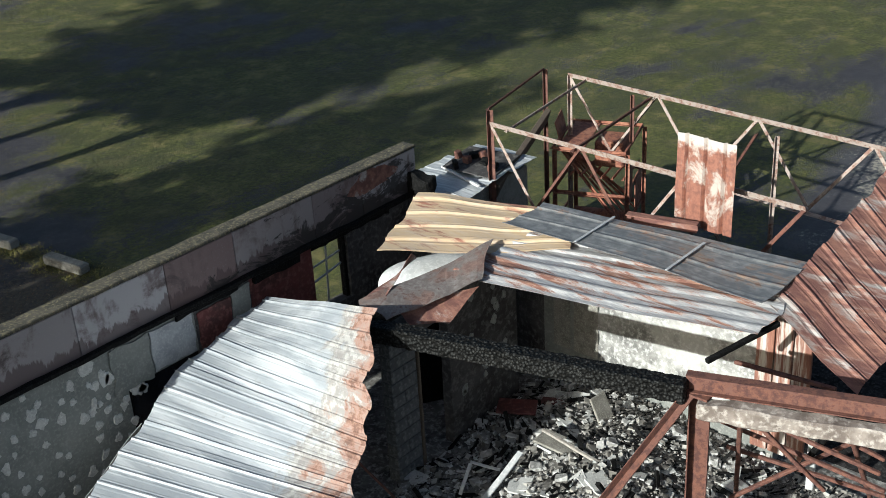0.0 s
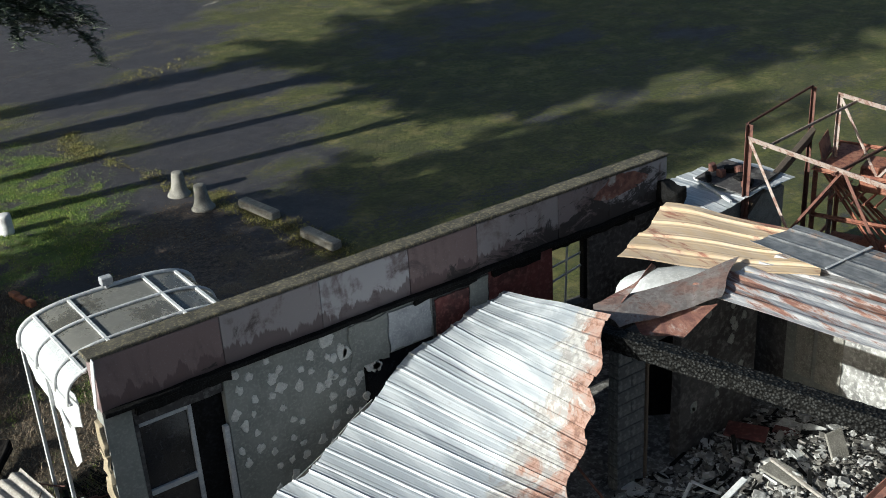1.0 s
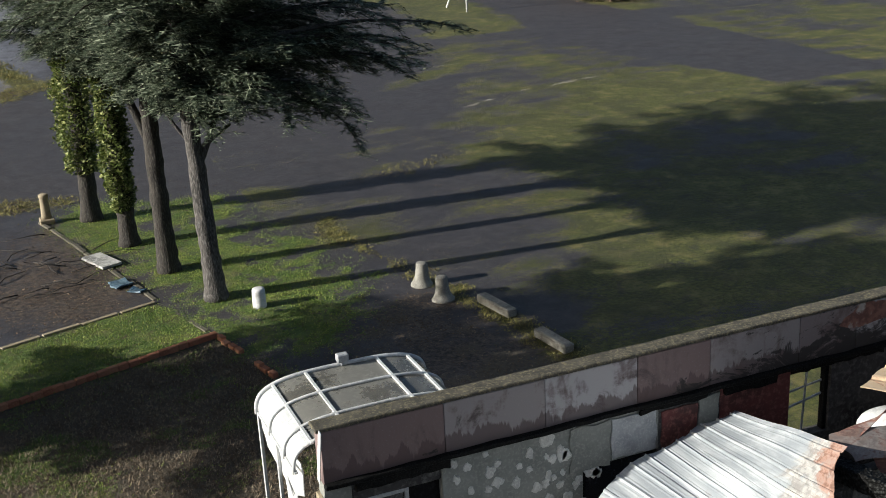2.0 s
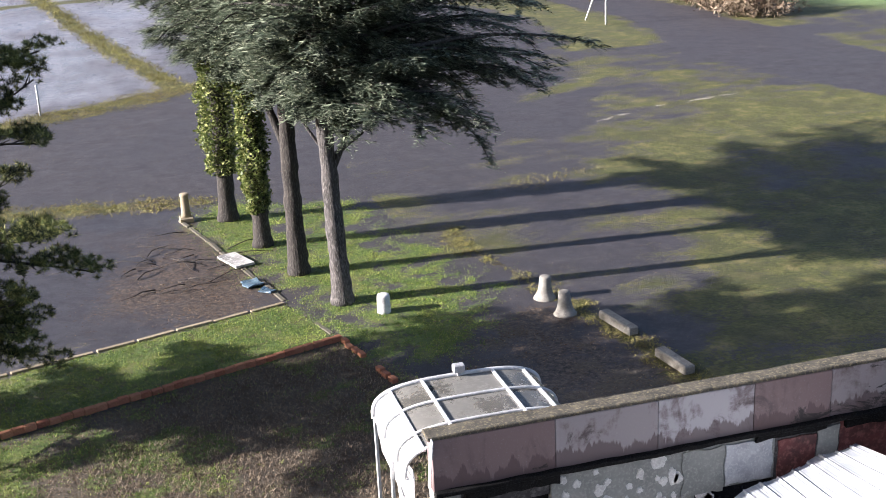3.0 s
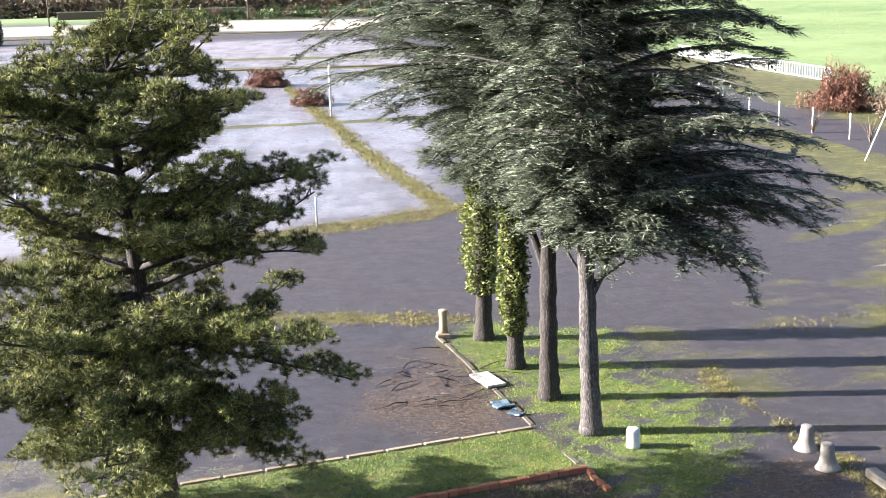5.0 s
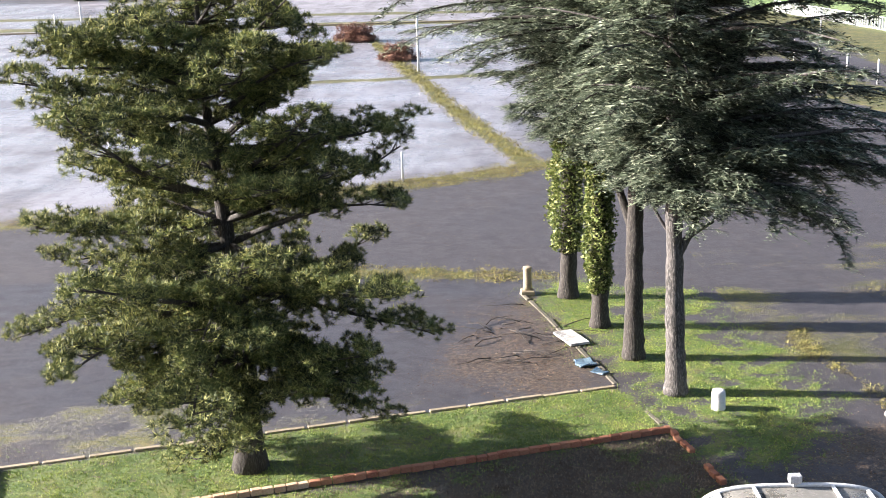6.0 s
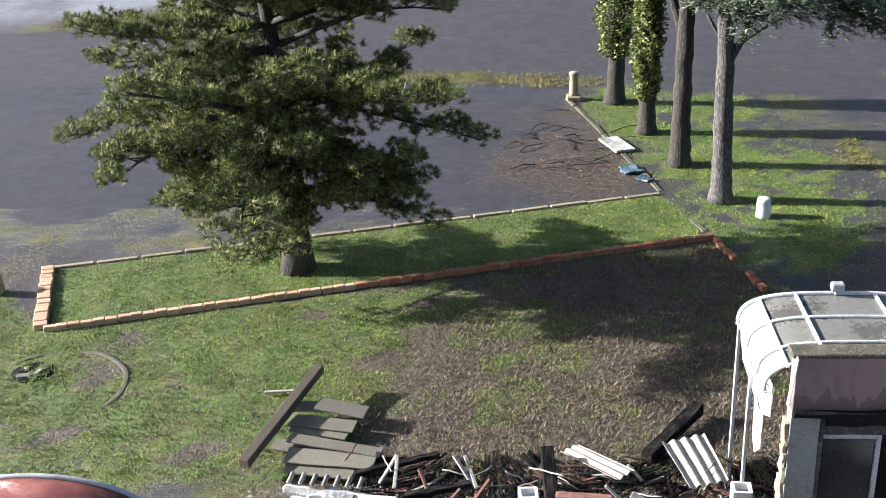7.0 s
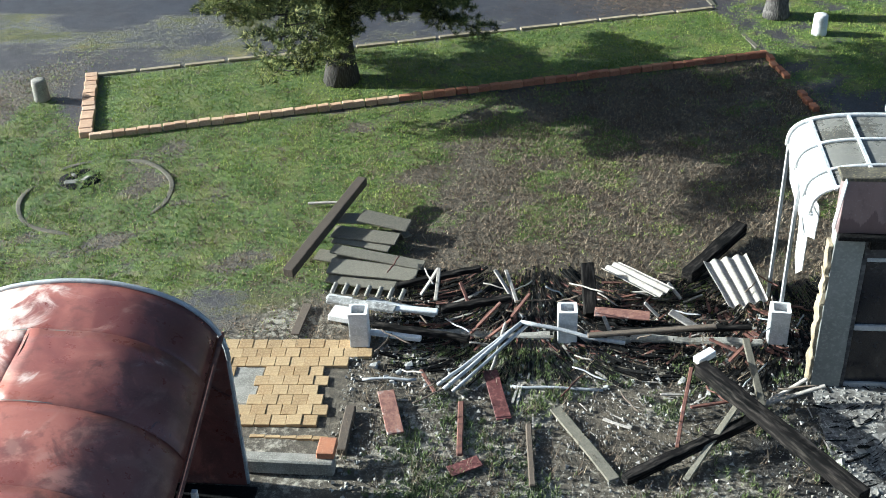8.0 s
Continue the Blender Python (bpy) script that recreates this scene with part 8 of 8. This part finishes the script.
for x, y, sx, sy, sz, lab in ((-37.8, 220.0, 7.0, 0.6, 1.2, "low dark wall beside the far road"), (-35.0, 156.0, 1.6, 0.6, 1.1, "small grey roadside cabinet")):
    tagged(part("roadside_block", box_bm(sx, sy, sz, 0.05, (x, y, ground_z(x, y))), M["soot_wall"]), lab, "wall")
for x, y, h in ((-33.5, 266.0, 6.5), (-78.0, 262.0, 7.0)):
    standing("roadside_post", "thin dark post beside the far road", "post", x, y, h, 0.16, M["brown_board"], "roadside posts")

# Made-up backdrop, added to cover the band of sky at the horizon.
qq = np.random.default_rng(97)
wx = qq.uniform(-190, 30, 3600)
wz = qq.uniform(0, 1, 3600) * (5.0 + 2.2 * field_noise(wx, wx * 0.3, 0.12, 3.0))
backdrop_pts = np.stack([wx, 345 + qq.uniform(-6, 6, 3600), ground_z(0, 345) + wz], -1)
tagged(put("far_woods", scatter("far_woods", backdrop_pts, None, spray_shape(5, 5, 1.0, 0.2), qq.uniform(1.4, 2.8, 3600), M["brown_leaf"], 1.0, 98)), "added grey-brown backdrop beyond the road", "woods", kind="stuff")
far_wall = thing("boundary_wall", "long grey-brown boundary wall behind the roadside hedge", "wall")
part("wall", box_bm(48, 0.5, 1.8, 0.05, (-62, 300, ground_z(0, 300))), M["brown_board"], far_wall)
part("coping", box_bm(48.4, 0.8, 0.25, 0.05, (-62, 300, ground_z(0, 300) + 1.8)), M["concrete"], far_wall)

# ---- rubble ----
def chunk_shape(seed):
    """A broken lump: a squashed cube with its corners knocked about."""
    q = random.Random(seed)
    v = [(x * q.uniform(0.25, 0.62), y * q.uniform(0.25, 0.62), z * q.uniform(0.15, 0.36)) for x in (-1, 1) for y in (-1, 1) for z in (-1, 1)]
    return v, [(0, 1, 3, 2), (4, 6, 7, 5), (0, 4, 5, 1), (2, 3, 7, 6), (0, 2, 6, 4), (1, 5, 7, 3)]


def crumb_shape(seed):
    """A small sharp crumb of four faces."""
    q = random.Random(seed)
    return [(0.6, q.uniform(-0.2, 0.2), -0.2), (-0.4, 0.5, -0.2), (-0.35, -0.5, -0.2), (q.uniform(-0.2, 0.2), 0, 0.45)], [(0, 1, 3), (1, 2, 3), (2, 0, 3), (0, 2, 1)]


def rubble_field(name, label, box, n, size, material, seed, mound=None, spread=0.8, shape=None):
    q = np.random.default_rng(seed)
    x, y = q.uniform(box[0], box[1], n), q.uniform(box[2], box[3], n)
    z = np.full(n, 0.03)
    if mound:
        z = z + mound(x, y)
    s = size * (0.35 + q.pareto(2.6, n).clip(0, 3.0))
    ob = put(name, scatter(name, np.stack([x, y, z], -1), None, shape or chunk_shape(seed), s, material, spread, seed))
    return tagged(ob, label, "rubble", kind="stuff")


def heap(x, y):
    return 0.38 * np.exp(-((x - 8.2) ** 2 / 3.2 + (y + 4.9) ** 2 / 3.0)) + 0.30 * np.exp(-((x - 6.6) ** 2 / 2.0 + (y + 5.8) ** 2 / 2.0)) + 0.05 * field_noise(x, y, 3.0, 3.0)


pile_n = 60
pu = np.linspace(4.4, 9.2, pile_n)
pv = np.linspace(-9.2, -3.1, pile_n)
PX, PY = np.meshgrid(pu, pv, indexing="ij")
PZ = 0.025 + np.clip(heap(PX, PY), 0, None) * 0.95
pi_ = np.arange(pile_n * pile_n).reshape(pile_n, pile_n)
pile = put("rubble_heap", mesh_of("rubble_heap", np.stack([PX, PY, PZ], -1).reshape(-1, 3), np.stack([pi_[:-1, :-1], pi_[1:, :-1], pi_[1:, 1:], pi_[:-1, 1:]], -1).reshape(-1, 4), M["ash"], True))
tagged(pile, "heap of ash and broken plaster on the floor", "rubble", kind="stuff")
rubble_field("rubble", "broken plaster and block rubble on the floor", (4.4, 9.2, -9.0, -3.1), 9000, 0.030, M["rubble"], 5, heap)
rubble_field("white_rubble", "white plaster shards on the floor", (5.6, 9.2, -7.2, -3.1), 1100, 0.05, M["white_paint"], 6, heap, 0.6)
rubble_field("plaster_rubble", "broken pale plaster slabs on the floor", (4.8, 9.2, -7.2, -3.1), 420, 0.085, M["dab"], 17, heap, 0.35, ([(-0.7, -0.4, -0.06), (0.5, -0.55, -0.06), (0.75, 0.3, -0.06), (-0.2, 0.6, -0.06), (-0.7, -0.4, 0.06), (0.5, -0.55, 0.06), (0.75, 0.3, 0.06), (-0.2, 0.6, 0.06)], [(0, 3, 2, 1), (4, 5, 6, 7), (0, 1, 5, 4), (1, 2, 6, 5), (2, 3, 7, 6), (3, 0, 4, 7)]))
rubble_field("char_rubble", "charred timber fragments on the floor", (4.4, 9.2, -9.0, -3.1), 2000, 0.045, M["char"], 7, heap, 0.9, ([(-1.6, -0.2, -0.15), (1.6, -0.2, -0.15), (1.6, 0.2, -0.15), (-1.6, 0.2, -0.15), (-1.6, -0.2, 0.15), (1.6, -0.2, 0.15), (1.6, 0.2, 0.15), (-1.6, 0.2, 0.15)], [(0, 3, 2, 1), (4, 5, 6, 7), (0, 1, 5, 4), (1, 2, 6, 5), (2, 3, 7, 6), (3, 0, 4, 7)]))
STICK = ([(-1.6, -0.12, -0.08), (1.6, -0.12, -0.08), (1.6, 0.12, -0.08), (-1.6, 0.12, -0.08), (-1.6, -0.12, 0.08), (1.6, -0.12, 0.08), (1.6, 0.12, 0.08), (-1.6, 0.12, 0.08)], [(0, 3, 2, 1), (4, 5, 6, 7), (0, 1, 5, 4), (1, 2, 6, 5), (2, 3, 7, 6), (3, 0, 4, 7)])
rubble_field("rubble", "grey gravel and mortar crumbs in the yard", (-6.2, 2.5, -4.2, 1.6), 24000, 0.020, M["rubble"], 8, None, 0.8, crumb_shape(3))
rubble_field("white_rubble", "white mortar lumps along the fallen fence", (-5.9, 0.4, -0.6, 1.5), 260, 0.035, M["white_paint"], 9)
rubble_field("char_rubble", "charred splinters along the fallen fence", (-5.6, 1.8, -0.2, 2.3), 4200, 0.055, M["char"], 10, None, 0.22, STICK)
rubble_field("splinters", "pale and rusty splinters along the fallen fence", (-5.4, 0.2, 0.2, 2.2), 900, 0.05, M["rust_steel"], 13, None, 0.25, STICK)
rubble_field("splinters", "pale wood splinters along the fallen fence", (-5.4, 1.5, -1.4, 2.0), 350, 0.04, M["fibre"], 14, None, 0.25, STICK)
rubble_field("rubble", "debris on the floor beside the door", (0.1, 4.4, -6.0, -0.4), 4500, 0.03, M["rubble"], 15)
rubble_field("char_rubble", "charred pieces on the floor beside the door", (0.1, 4.4, -6.0, -0.4), 1400, 0.055, M["char"], 16, None, 0.3, STICK)
